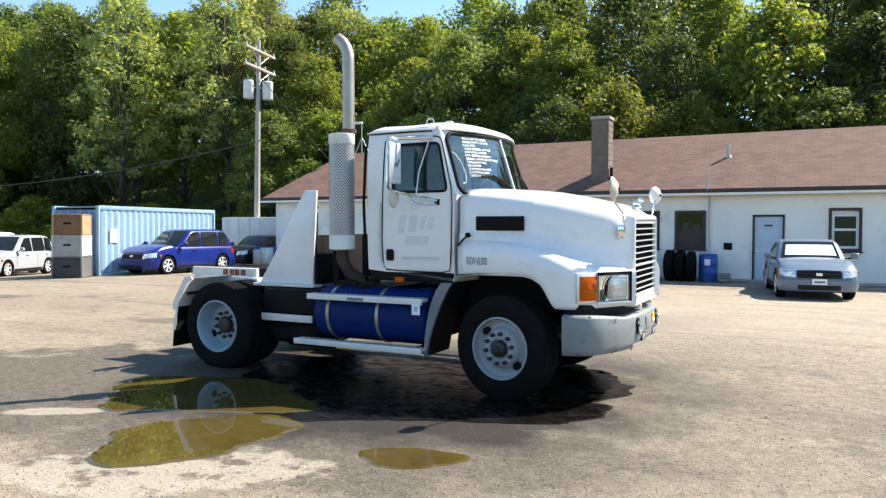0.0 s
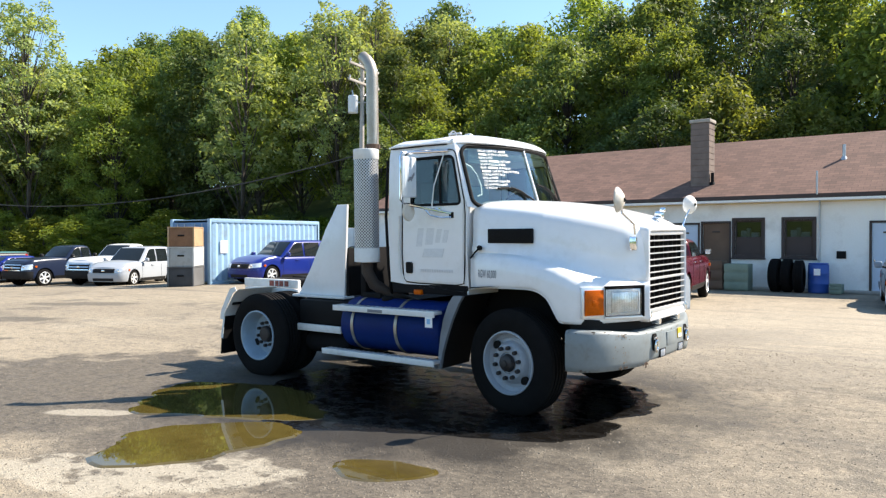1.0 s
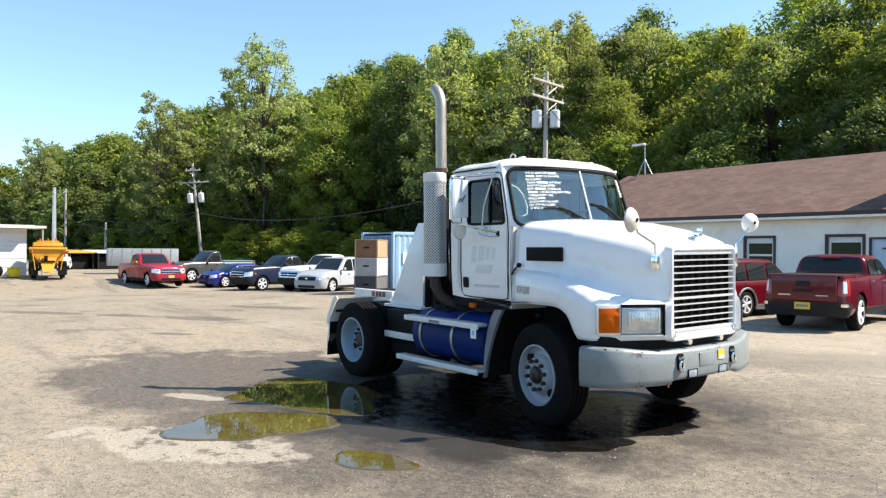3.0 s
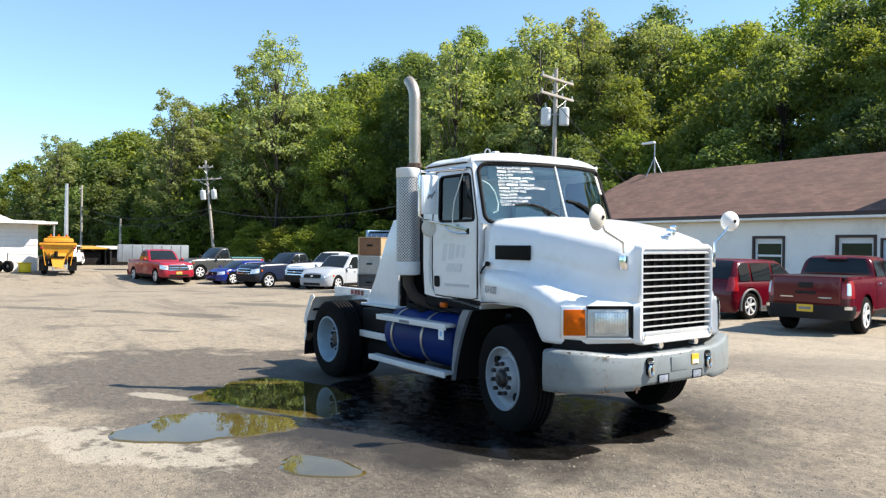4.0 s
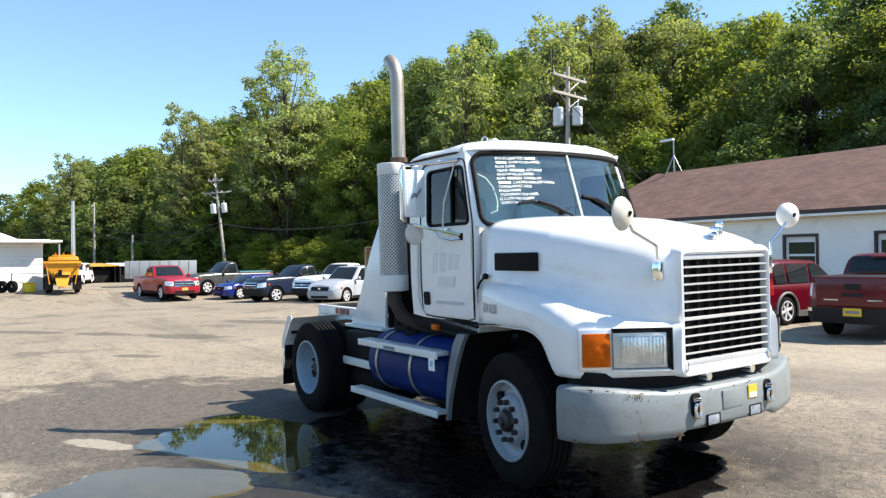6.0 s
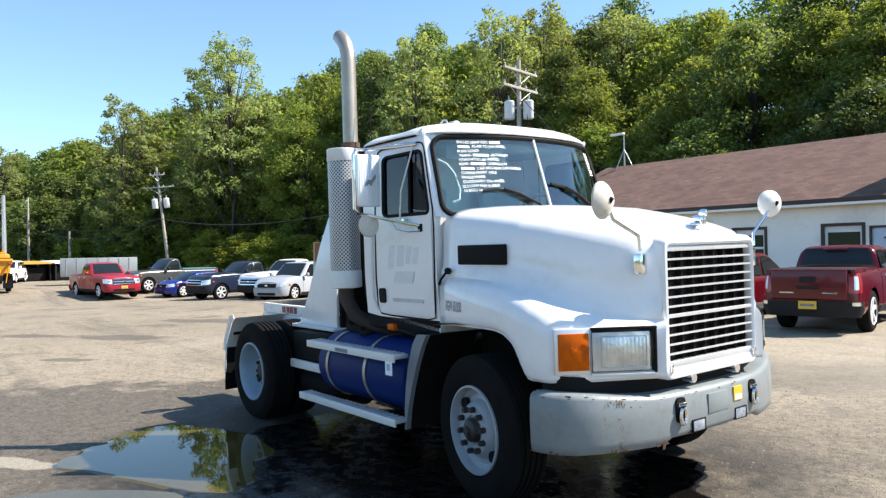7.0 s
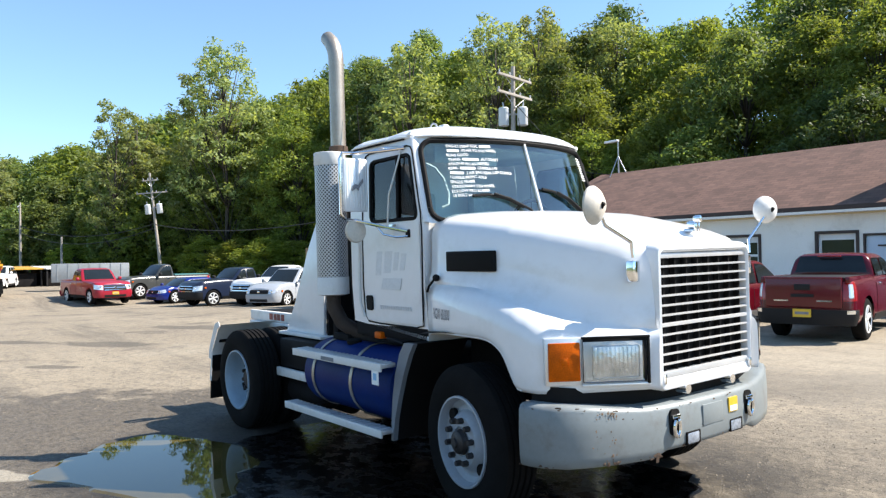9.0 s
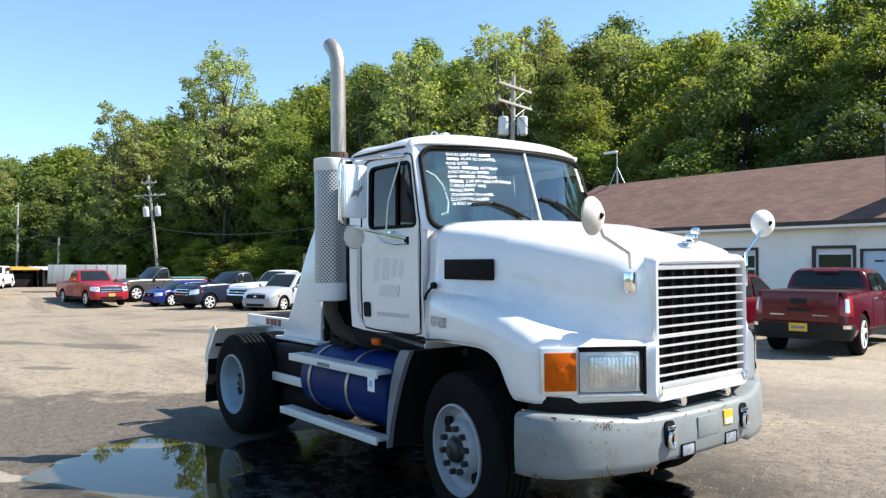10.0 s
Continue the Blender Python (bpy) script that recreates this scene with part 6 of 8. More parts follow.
# tank, straps and steps
for s in (-1, 1):
    TX0, TX1, TY, TZ, TR = -2.15, -0.82, s * 0.86, 0.72, 0.288
    tank = tp("fuel_tank", lathe(bmesh.new(), [(0, TX0 - 0.03), (TR * 0.8, TX0 - 0.025), (TR * 0.97, TX0 - 0.005), (TR, TX0 + 0.03), (TR, TX1 - 0.03), (TR * 0.97, TX1 + 0.005), (TR * 0.8, TX1 + 0.025), (0, TX1 + 0.03)], 36,
                             Matrix.Translation((0, TY, TZ)) @ Matrix.Rotation(radians(-90), 4, "Z")), BLUE, None, "blue painted cylindrical fuel tank")
    for x in (-1.98, -1.36):
        part("strap", lathe(bmesh.new(), [(TR + 0.002, x - 0.019), (TR + 0.008, x - 0.019), (TR + 0.008, x + 0.019), (TR + 0.002, x + 0.019)], 36, Matrix.Translation((0, TY, TZ)) @ Matrix.Rotation(radians(-90), 4, "Z"), close=True), STEEL, tank, "dull steel tank strap")
        part("bracket", B(x - 0.05, x + 0.05, min(s * 0.475, s * 0.60), max(s * 0.475, s * 0.60), 0.5, 0.93), CHASSIS, tank)
    part("filler_cap", lathe(bmesh.new(), [(0, 0.0), (0.06, 0), (0.065, 0.03), (0.05, 0.045), (0, 0.05)], 20, pose(-1.66, TY + s * 0.06, TZ + TR - 0.02, 90)), CHASSIS, tank)
    for nm, x0, x1, z in (("upper_step", -2.18, -0.78, 0.905), ("lower_step", -2.36, -0.79, 0.415)):
        ylo, yhi = sorted((s * 1.235, s * (1.12 if nm == "lower_step" else 1.10)))
        st = tp(nm, B(x0, x1, ylo, yhi, z, z + 0.035, 0.008), ALU, None, "bright aluminium step plate")
        yl, yh = sorted((s * 1.242, s * 1.225))
        part("front_lip", B(x0, x1, yl, yh, z - 0.022, z + 0.037, 0.004), WHITE_DULL, st)
        for k in range(22):
            xx = x0 + 0.05 + k * (x1 - x0 - 0.1) / 21
            part("tread", B(xx - 0.008, xx + 0.008, ylo + 0.02, yhi - 0.01, z + 0.0355, z + 0.041), BRIGHT_BAR, st, "", 0)
        for xx in (x0 + 0.2, x1 - 0.2):
            ya, yb = sorted((s * 1.08, s * 0.6))
            part("hanger", B(xx - 0.02, xx + 0.02, ya, yb, z - 0.03, z), CHASSIS, st)
    if s < 0:
        tp("step_label", B(-1.66, -1.46, -1.2465, -1.2425, 0.892, 0.922), INK, None, "small dark maker's strip", 0)
        tp("sheet", B(-0.885, -0.795, -1.25, -1.246, 0.785, 0.89), CHALK, None, "white and blue inspection sheet", 0)
        tp("sheet_print", B(-0.86, -0.82, -1.2535, -1.251, 0.82, 0.87), mat("pale_blue_print", (0.25, 0.5, 0.75), 0.6), None, "", 0)
    # quarter panel behind the front wheel
    qa = [(-0.505, 1.10), (-0.56, 1.02), (-0.64, 0.86), (-0.71, 0.68), (-0.76, 0.52), (-0.79, 0.36)]
    qb = [(-0.62, 1.10), (-0.68, 1.02), (-0.745, 0.86), (-0.785, 0.68), (-0.805, 0.52), (-0.815, 0.36)]
    bm = loft(bmesh.new(), [[(a[0], s * 1.095, a[1]), (b[0], s * 1.095, b[1]), (b[0], s * 0.62, b[1]), (a[0], s * 0.62, a[1])] for a, b in zip(qa, qb)], True, True, ring=True)
    qf = tp("quarter_fender", bm, BLACK, None, "black quarter fender with a grey edge behind the front wheel", 30)
    bm = loft(bmesh.new(), [[(a[0], s * 1.135, a[1]), (b[0], s * 1.135, b[1]), (b[0], s * 1.0955, b[1]), (a[0], s * 1.0955, a[1])] for a, b in zip(qa, qb)], True, True, ring=True)
    part("edge_strip", bm, QUARTER, qf, "grey edge strip", 30)
    tp("inner_fender", loft(bmesh.new(), [[(x, s * 1.085, arch(x) + 0.012), (x, s * 0.52, arch(x) + 0.08)] for x in np.linspace(-0.5, 0.6, 30)]), BLACK, None, "black wheel housing")
    tp("inner_wall", B(-0.6, 0.7, s * 0.50 - 0.01, s * 0.50 + 0.01, 0.80, 1.30), BLACK)
tp("marker_lamp", B(-1.24, -1.14, -0.99, -0.93, 1.075, 1.13, 0.012), AMBER, None, "small amber marker lamp")
tp("engine_block", B(-0.35, 0.85, -0.38, 0.38, 0.72, 1.55, 0.06), CHASSIS)
tp("sill", B(-1.56, -0.56, -0.955, 0.955, 1.085, 1.195, 0.015), CHASSIS, None, "dark cab underside")
tp("cab_skirt", prism(bmesh.new(), [(-1.575, 1.20), (-0.56, 1.10), (-0.56, 1.135), (-1.575, 1.235)], 1, -0.955, 0.955, 0.004), WHITE)
bm = flat_text("RGW 60,000", 0.075)
for q in bm.vertices:
    x, y = q.co.x * 0.60, q.co.y * 1.45
    px = -0.39 + x
    g = [interp(px, HX, a) for a in (H_WH, H_WF, H_ZF)]
    q.co = Vector((px, -(g[1] + 0.006), 1.285 + y))
link("writing", bm, INK, hood, "grey weight lettering on the fender", 0)


# ---- wheels ----
def tyre_mesh(ro, ri, w, ribs):
    """A worn highway tyre lying about the y axis, its outer side at y = 0 going to +w."""
    pr = [(ri, 0.012), (ri + 0.03, 0.0), (ri + (ro - ri) * 0.55, -0.008), (ro - 0.05, 0.004), (ro - 0.018, 0.022), (ro - 0.004, 0.034)]
    grooves = 4
    a, b = 0.04, w - 0.04
    for k in range(grooves):
        c = lerp(a, b, (k + 0.75) / (grooves + 0.5))
        pr += [(ro, c - 0.009), (ro - 0.014, c - 0.006), (ro - 0.014, c + 0.006), (ro, c + 0.009)]
    pr += [(ro - 0.004, w - 0.034), (ro - 0.018, w - 0.022), (ro - 0.05, w - 0.004), (ri + 0.03, w), (ri, w - 0.012)]
    return lathe(bmesh.new(), pr, 64, close=True)


def wheel(x, s, y_out, steer, front, label):
    """y_out: how far out the rim's rim lies."""
    m = Matrix.Translation((x, s * y_out, 0.50)) @ Matrix.Rotation(radians(steer), 4, "Z") @ (Matrix.Identity(4) if s < 0 else Matrix.Rotation(math.pi, 4, "Z"))
    ob = part("wheel", bmesh.new(), CHASSIS, truck, label)
    ob.matrix_local = m
    rimm = RIM if front else RIM_BLUE
    part("tyre", tyre_mesh(0.505, 0.295, 0.285, 5), TYRE, ob, "black highway tyre with straight ribs", 30)
    if front:
        pr = [(0.303, 0.02), (0.300, -0.004), (0.287, -0.006), (0.280, 0.01), (0.268, 0.05), (0.235, 0.075), (0.205, 0.065), (0.178, 0.022), (0.165, 0.008), (0.10, 0.004), (0.095, 0.02), (0.0, 0.02)]
    else:
        pr = [(0.303, 0.02), (0.300, -0.004), (0.287, -0.006), (0.278, 0.01), (0.262, 0.06), (0.255, 0.15), (0.235, 0.175), (0.20, 0.165), (0.165, 0.16), (0.13, 0.16), (0.12, 0.17), (0.0, 0.17)]
    rim = part("rim", lathe(bmesh.new(), pr, 48, cap=False), rimm, ob, "painted steel disc rim", 35)
    base = 0.006 if front else 0.16
    hubp = [(0.085, base), (0.078, base - 0.012), (0.074, base - 0.035), (0.06, base - 0.045), (0.032, base - 0.05), (0.03, base - 0.064), (0.0, base - 0.066)]
    if not front:
        hubp = [(0.10, base), (0.095, base - 0.04), (0.08, base - 0.055), (0.0, base - 0.06)]
    part("hub", lathe(bmesh.new(), hubp, 28), HUB, ob, "oily dark hub", 35)
    for k in range(10):
        a = 2 * math.pi * (k + 0.3) / 10
        c = (0.143 * math.cos(a), base, 0.143 * math.sin(a))
        part("wheel_nut", rod(bmesh.new(), c, (c[0], base - 0.04, c[2]), 0.0205, 0.018, 6), HUB, ob, "", 0)
    for k in range(2):
        a = radians(-42 + 180 * k) if front else radians(30 + 180 * k)
        rr = 0.226
        yy = 0.042 if front else 0.158
        c = Vector((rr * math.cos(a), yy, rr * math.sin(a)))
        bm = lathe(bmesh.new(), [(0.0, -0.002), (0.04, -0.002), (0.043, -0.005), (0.043, 0.02)], 18, Matrix.Translation(c) @ Matrix.Rotation(-a, 4, "Y") @ Matrix.Diagonal((0.8, 1, 1, 1)))
        part("hand_hole", bm, BLACK, ob)
    if not front:
        t2 = part("inner_tyre", tyre_mesh(0.505, 0.295, 0.27, 5), TYRE, ob, "inner dual tyre", 30)
        t2.location = (0, 0.325, 0)
    return ob


wheel(0.0, -1, 1.135, -8.5, True, "front steer wheel with white disc rim")
wheel(0.0, 1, 1.135, -8.5, True, "front steer wheel with white disc rim")
wheel(-3.50, -1, 1.215, 0, False, "dual rear wheel with pale blue dished rim")
wheel(-3.50, 1, 1.215, 0, False, "dual rear wheel with pale blue dished rim")
tp("front_axle", rod(bmesh.new(), (0, -0.9, 0.48), (0, 0.9, 0.48), 0.07), CHASSIS)
tp("rear_axle", rod(bmesh.new(), (-3.50, -0.85, 0.5), (-3.50, 0.85, 0.5), 0.12), CHASSIS)
tp("drive_housing", lathe(bmesh.new(), [(0, -0.25), (0.2, -0.2), (0.28, 0), (0.2, 0.2), (0, 0.25)], 20, pose(-3.50, 0, 0.5)), CHASSIS)
for s in (-1, 1):
    flap = tp("mud_flap", loft(bmesh.new(), [[(x, s * 1.24, z), (x, s * 0.62, z), (x - 0.02, s * 0.62, z), (x - 0.02, s * 1.24, z)] for x, z in ((-4.07, 0.70), (-4.13, 0.50), (-4.16, 0.22))], True, True, ring=True), BLACK, None, "black rubber mud flap")
    fl = loft(bmesh.new(), [[(x, s * 1.245, z), (x, s * 0.62, z), (x - 0.015, s * 0.62, z - 0.012), (x - 0.015, s * 1.245, z - 0.012)] for x, z in ((-3.80, 1.045), (-3.88, 0.99), (-4.06, 0.76), (-4.085, 0.69))], True, True, ring=True)
    part("flap_bracket", fl, WHITE_DULL, flap, "white angled mud flap bracket", 20)
    ya, yb = sorted((s * 1.252, s * 1.246))
    part("bracket_flange", prism(bmesh.new(), [(-3.83, 1.03), (-3.90, 1.0), (-4.07, 0.76), (-4.10, 0.66), (-4.16, 0.66), (-4.15, 0.74), (-4.13, 0.79), (-3.96, 1.05), (-3.86, 1.075)], 1, ya, yb), WHITE_DULL, flap, "", 0)
    ya, yb = sorted((s * 1.247, s * 1.243))
    part("white_edge", prism(bmesh.new(), [(-4.075, 0.70), (-4.10, 0.70), (-4.165, 0.42), (-4.12, 0.42)], 1, ya, yb), WHITE_DULL, flap, "", 0)
    part("hanger", rod(bmesh.new(), (-3.98, s * 0.47, 0.86), (-3.98, s * 1.2, 0.86), 0.02, seg=8), CHASSIS, flap)
    tp("drive_fender_arm", rod(bmesh.new(), (-4.0, s * 0.45, 0.8), (-4.0, s * 0.6, 0.86), 0.03, seg=8), CHASSIS)

# ---- parked vehicles ----
def paint(name, col, rough=0.28):
    return mat(name, col, rough, vary=0.05, scale=1.5, bump=0.0, spec=0.35, coat=0.3)


CAR_RED = paint("dark_red_car_paint", (0.092, 0.002, 0.008), 0.22)
CAR_RED2 = paint("red_pickup_paint", (0.30, 0.013, 0.028), 0.35)
CAR_BLUE = paint("deep_blue_car_paint", (0.006, 0.019, 0.17))
CAR_NAVY = paint("navy_pickup_paint", (0.014, 0.021, 0.045))
CAR_WHITE = paint("white_car_paint", (0.74, 0.75, 0.76))
CAR_SILVER = paint("silver_car_paint", (0.34, 0.37, 0.41))
CAR_GREY = paint("grey_green_pickup_paint", (0.055, 0.058, 0.056))
CAR_TEAL = paint("teal_bed_cover", (0.05, 0.19, 0.20), 0.5)
CAR_STEEL = paint("blue_grey_car_paint", (0.14, 0.19, 0.25))
CAR_BLACK = paint("black_car_paint", (0.018, 0.018, 0.02))
CLAD = mat("grey_plastic_cladding", (0.16, 0.16, 0.165), 0.6, vary=0.1)
CAR_DARKGLASS = mat("dark_car_window", (0.012, 0.016, 0.018), 0.06, vary=0.2, bump=0.0, spec=0.45)
TRIM = mat("black_car_trim", (0.014, 0.014, 0.015), 0.7, vary=0.15, spec=0.25)
CAR_RIM = mat("alloy_rim", (0.72, 0.73, 0.74), 0.35, 0.3, vary=0.06)
SUNSHADE = mat("silver_sunshade", (0.75, 0.76, 0.77), 0.5, vary=0.1, scale=12)


def plan_half(L, W, rf, rr):
    """Half of a vehicle's outline seen from above, from the middle of its front round to the middle of its rear, with arc lengths."""
    hw, pts = W / 2, []
    for i in range(9):
        y = (hw - rf) * i / 8
        pts.append((L / 2 - 0.07 * (y / hw) ** 2, y))
    x0, bow = L / 2 - 0.07 * ((hw - rf) / hw) ** 2, 0.02
    for i in range(1, 9):
        a = math.pi / 2 * i / 8
        pts.append((x0 - rf * 1.25 * (1 - math.cos(a)), hw - bow - rf + rf * math.sin(a)))
    xa, xb = pts[-1][0], -L / 2 + 0.03 + rr
    n = int((xa - xb) / 0.045)
    for i in range(1, n + 1):
        t = i / n
        pts.append((lerp(xa, xb, t), hw - bow + bow * math.sin(math.pi * t)))
    for i in range(1, 7):
        a = math.pi / 2 * i / 6
        pts.append((xb - rr * math.sin(a), hw - bow - rr + rr * math.cos(a)))
    for i in range(1, 7):
        y = (hw - bow - rr) * (1 - i / 6)
        pts.append((-L / 2 + 0.03 * (y / hw) ** 2, y))
    s = [0.0]
    for a, b in zip(pts, pts[1:]):
        s.append(s[-1] + math.dist(a, b))
    return np.array(pts), np.array(s)


def soft_line(pts, x):
    """A smooth height profile through a few (along, height) points."""
    xs, zs = zip(*pts)
    return sum(interp(x + d, xs, zs) * w for d, w in ((-0.09, 1), (-0.045, 2), (0, 3), (0.045, 2), (0.09, 1))) / 9


def car(name, m, label, body_paint, L, W, H, top, cabin, wheels, tyre_r=0.35, clear=0.28, bed=None, glass=(), lamp_z=0.75, tail_z=0.9, group="parked vehicles", bumper=None,
        plate=(0, 0), grille=True, roof_paint=None, shade=False, tall_grille=False, rf=0.34, rr=0.22, slope=0.16, cladding=None, bed_cover=None):
    """A road vehicle: x ahead, y to its left. top: heights of deck, belt and hood from rear to front; cabin: rear base, front base, roof front, roof rear (x), belt and roof height."""
    t = thing(name, m, label, name.replace("_", " "), group)
    xr, xf = wheels
    R = tyre_r + 0.06
    half, arc = plan_half(L, W, rf, rr)
    b0, b1, r1, r0, zb, zr = cabin
    total = arc[-1]

    def low(x, y):
        z = clear
        for cx in (xf, xr):
            d = abs(x - cx)
            if d < R and y > W * 0.36:
                z = max(z, tyre_r + math.sqrt(R * R - d * d))
        return z

    def lean(x, z):
        """How far the nose and tail lean back with height."""
        k = max(0, min(1, (z - 0.62) / 0.55))
        return -slope * k ** 1.6 * smooth_step(L / 2 - 0.7, L / 2, x) + slope * 0.35 * k ** 1.6 * smooth_step(-L / 2 + 0.5, -L / 2, x)

    def skin(a, z, off=0.0):
        """A place on the vehicle's side: a is the way round from the middle of the front (negative on its right)."""
        s, q = (1 if a >= 0 else -1), abs(a)
        x, y = interp(q, arc, half[:, 0]), interp(q, arc, half[:, 1])
        e = 0.02
        dx, dy = interp(q + e, arc, half[:, 0]) - interp(q - e, arc, half[:, 0]), interp(q + e, arc, half[:, 1]) - interp(q - e, arc, half[:, 1])
        ln = math.hypot(dx, dy) or 1
        nx, ny = -dy / ln * -1, dx / ln * -1
        if nx * x / (L / 2) ** 2 + ny * y / (W / 2) ** 2 < 0:
            nx, ny = -nx, -ny
        zt = soft_line(top, x)
        inset = interp(z, (clear, clear + 0.07, 0.5, zt - 0.28, zt - 0.12, zt - 0.05, zt), (0.055, 0.018, 0.0, 0.004, 0.018, 0.04, 0.085))
        o = off - inset
        return Vector((x + nx * o + lean(x, z), s * (y + ny * o), z))

    qs = sorted({*arc.tolist()})
    chains = []
    for s in (1, -1):
        rows = []
        for q in qs:
            x, y = interp(q, arc, half[:, 0]), interp(q, arc, half[:, 1])
            zl, zt = low(x, y), soft_line(top, x)
            lev = [clear, clear + 0.07, clear + 0.16, 0.5, 0.64, (0.64 + zt) / 2, zt - 0.2, zt - 0.10, zt - 0.045, zt - 0.015, zt]
            lev = sorted(max(v, zl + 0.003 * i) for i, v in enumerate(lev))
            rows.append([skin(s * max(q, 1e-4), v) for v in lev])
        chains.append(rows)
    bm = bmesh.new()
    grid = [[[bm.verts.new(p) for p in r] for r in rows] for rows in chains]
    for g in grid:
        for a, b in zip(g, g[1:]):
            for i in range(len(a) - 1):
                bm.faces.new((a[i], a[i + 1], b[i + 1], b[i]))
    # the deck between the two shoulders
    lo, hi = grid[0], grid[1]
    prev = None
    for a, b in zip(lo, hi):
        pa, pb = a[-1].co, b[-1].co
        wide = abs(pa.y)
        mids = [bm.verts.new(pa.lerp(pb, f) + Vector((0, 0, 0.045 * (1 - (2 * f - 1) ** 2) * min(1, wide / 0.5)))) for f in (0.12, 0.3, 0.5, 0.7, 0.88)]
        row = [a[-1], *mids, b[-1]]
        if prev:
            for i in range(6):
                bm.faces.new((prev[i], prev[i + 1], row[i + 1], row[i]))
        prev = row
    bmesh.ops.remove_doubles(bm, verts=bm.verts, dist=2e-3)
    part("body", bm, body_paint, t, smooth=42)
    part("underbody", B(-L / 2 + 0.25, L / 2 - 0.3, -W / 2 + 0.24, W / 2 - 0.24, clear - 0.04, min(0.62, zb - 0.2)), TRIM, t, "", 0)
    for cx in wheels:
        for s in (-1, 1):
            part("wheel_well", B(cx - R - 0.02, cx + R + 0.02, *sorted((s * (W / 2 - 0.26), s * (W / 2 - 0.30))), clear, tyre_r + R + 0.02), TRIM, t, "", 0)

    def patch(nm, a0, a1, z0, z1, off, material, tilt=0.0, n=10, lab=""):
        """A panel that follows the skin, with its own thickness."""
        bm2 = bmesh.new()
        def P(i, k, o):
            u = i / n
            z = lerp(z0, z1, k) + tilt * (u - 0.5)
            return skin(lerp(a0, a1, u) or 1e-4, z, o)
        f = [[bm2.verts.new(P(i, k, off)) for k in (0, 0.12, 0.5, 0.88, 1)] for i in range(n + 1)]
        b = [[bm2.verts.new(P(i, k, -0.03)) for k in (0, 1)] for i in range(n + 1)]
        for i in range(n):
            for k in range(4):
                bm2.faces.new((f[i][k], f[i + 1][k], f[i + 1][k + 1], f[i][k + 1]))
            bm2.faces.new((b[i][0], b[i + 1][0], f[i + 1][0], f[i][0]))
            bm2.faces.new((f[i][4], f[i + 1][4], b[i + 1][1], b[i][1]))
        for i in (0, n):
            bm2.faces.new((f[i][0], f[i][1], f[i][2], f[i][3], f[i][4], b[i][1], b[i][0]))
        return part(nm, bm2, material, t, lab, smooth=35)

    # the cabin: stations along x with leaning sides and a rounded roof edge
    wb, wr = W / 2 - 0.075, W / 2 * 0.76
    line = [(b0, zb - 0.03), (lerp(b0, r0, 0.5), lerp(zb, zr, 0.56)), (r0 - 0.02, zr - 0.045), (r0 + 0.25, zr - 0.004), (lerp(r0, r1, 0.55), zr), (r1 - 0.12, zr - 0.022), (r1 + 0.04, zr - 0.06), (lerp(r1, b1, 0.5), lerp(zr, zb, 0.53)), (b1, zb - 0.03)]
    def roofline(x):
        xs, zs = zip(*line)
        return sum(interp(x + d, xs, zs) * w for d, w in ((-0.05, 1), (0, 2), (0.05, 1))) / 4
    def side_y(z):
        return lerp(wb, wr, max(0, (z - zb) / (zr - zb)) ** 1.15)
    def bow(x, y):
        k = (y / wb) ** 2
        return x - 0.13 * k * smooth_step(lerp(b0, b1, 0.6), b1, x) + 0.07 * k * smooth_step(lerp(b0, b1, 0.3), b0, x)
    bm = bmesh.new()
    secs = []
    for x in np.linspace(b0, b1, 46):
        z = roofline(x)
        e = side_y(z)
        half_sec = [(side_y(zb - 0.08), zb - 0.08), (side_y(lerp(zb, z, 0.5)), lerp(zb - 0.08, z, 0.5)), (side_y(z - 0.09), z - 0.085), (e - 0.025, z - 0.035), (e - 0.075, z - 0.008), (e * 0.5, z + 0.008), (0, z + 0.014)]
        full = half_sec + [(-y, zz) for y, zz in half_sec[::-1][1:]]
        secs.append([(bow(x, y), y, zz) for y, zz in full])
    loft(bm, secs, True, True)
    part("cabin", bm, roof_paint or body_paint, t, smooth=42)

    def slope_glass(nm, xa, xb, material, off, yk=0.9):
        n, k = 12, 8
        rows = []
        for j in range(k + 1):
            x = lerp(xa, xb, j / k)
            z = roofline(x)
            e = (side_y(z) - 0.05) * yk
            rows.append([Vector((bow(x, y), y, z + 0.012 - 0.02 * abs(y / wb) ** 3)) for y in np.linspace(-e, e, n + 1)])
        d = Vector((1 if xa > 0.5 * (b0 + b1) else -1, 0, 0.6)).normalized() * off
        bm2 = loft(bmesh.new(), [[p + d for p in r] for r in rows])
        return part(nm, bm2, material, t, smooth=60)
    slope_glass("windscreen", b1 - 0.10, lerp(b1, r1, 0.93), CAR_DARKGLASS, 0.010)
    if shade:
        slope_glass("sunshade", lerp(b1, r1, 0.25), lerp(b1, r1, 0.75), SUNSHADE, 0.016, 0.8)
    slope_glass("rear_window", b0 + (0.015 if bed else 0.05), lerp(b0, r0, 0.97), CAR_DARKGLASS, 0.012, 0.93)
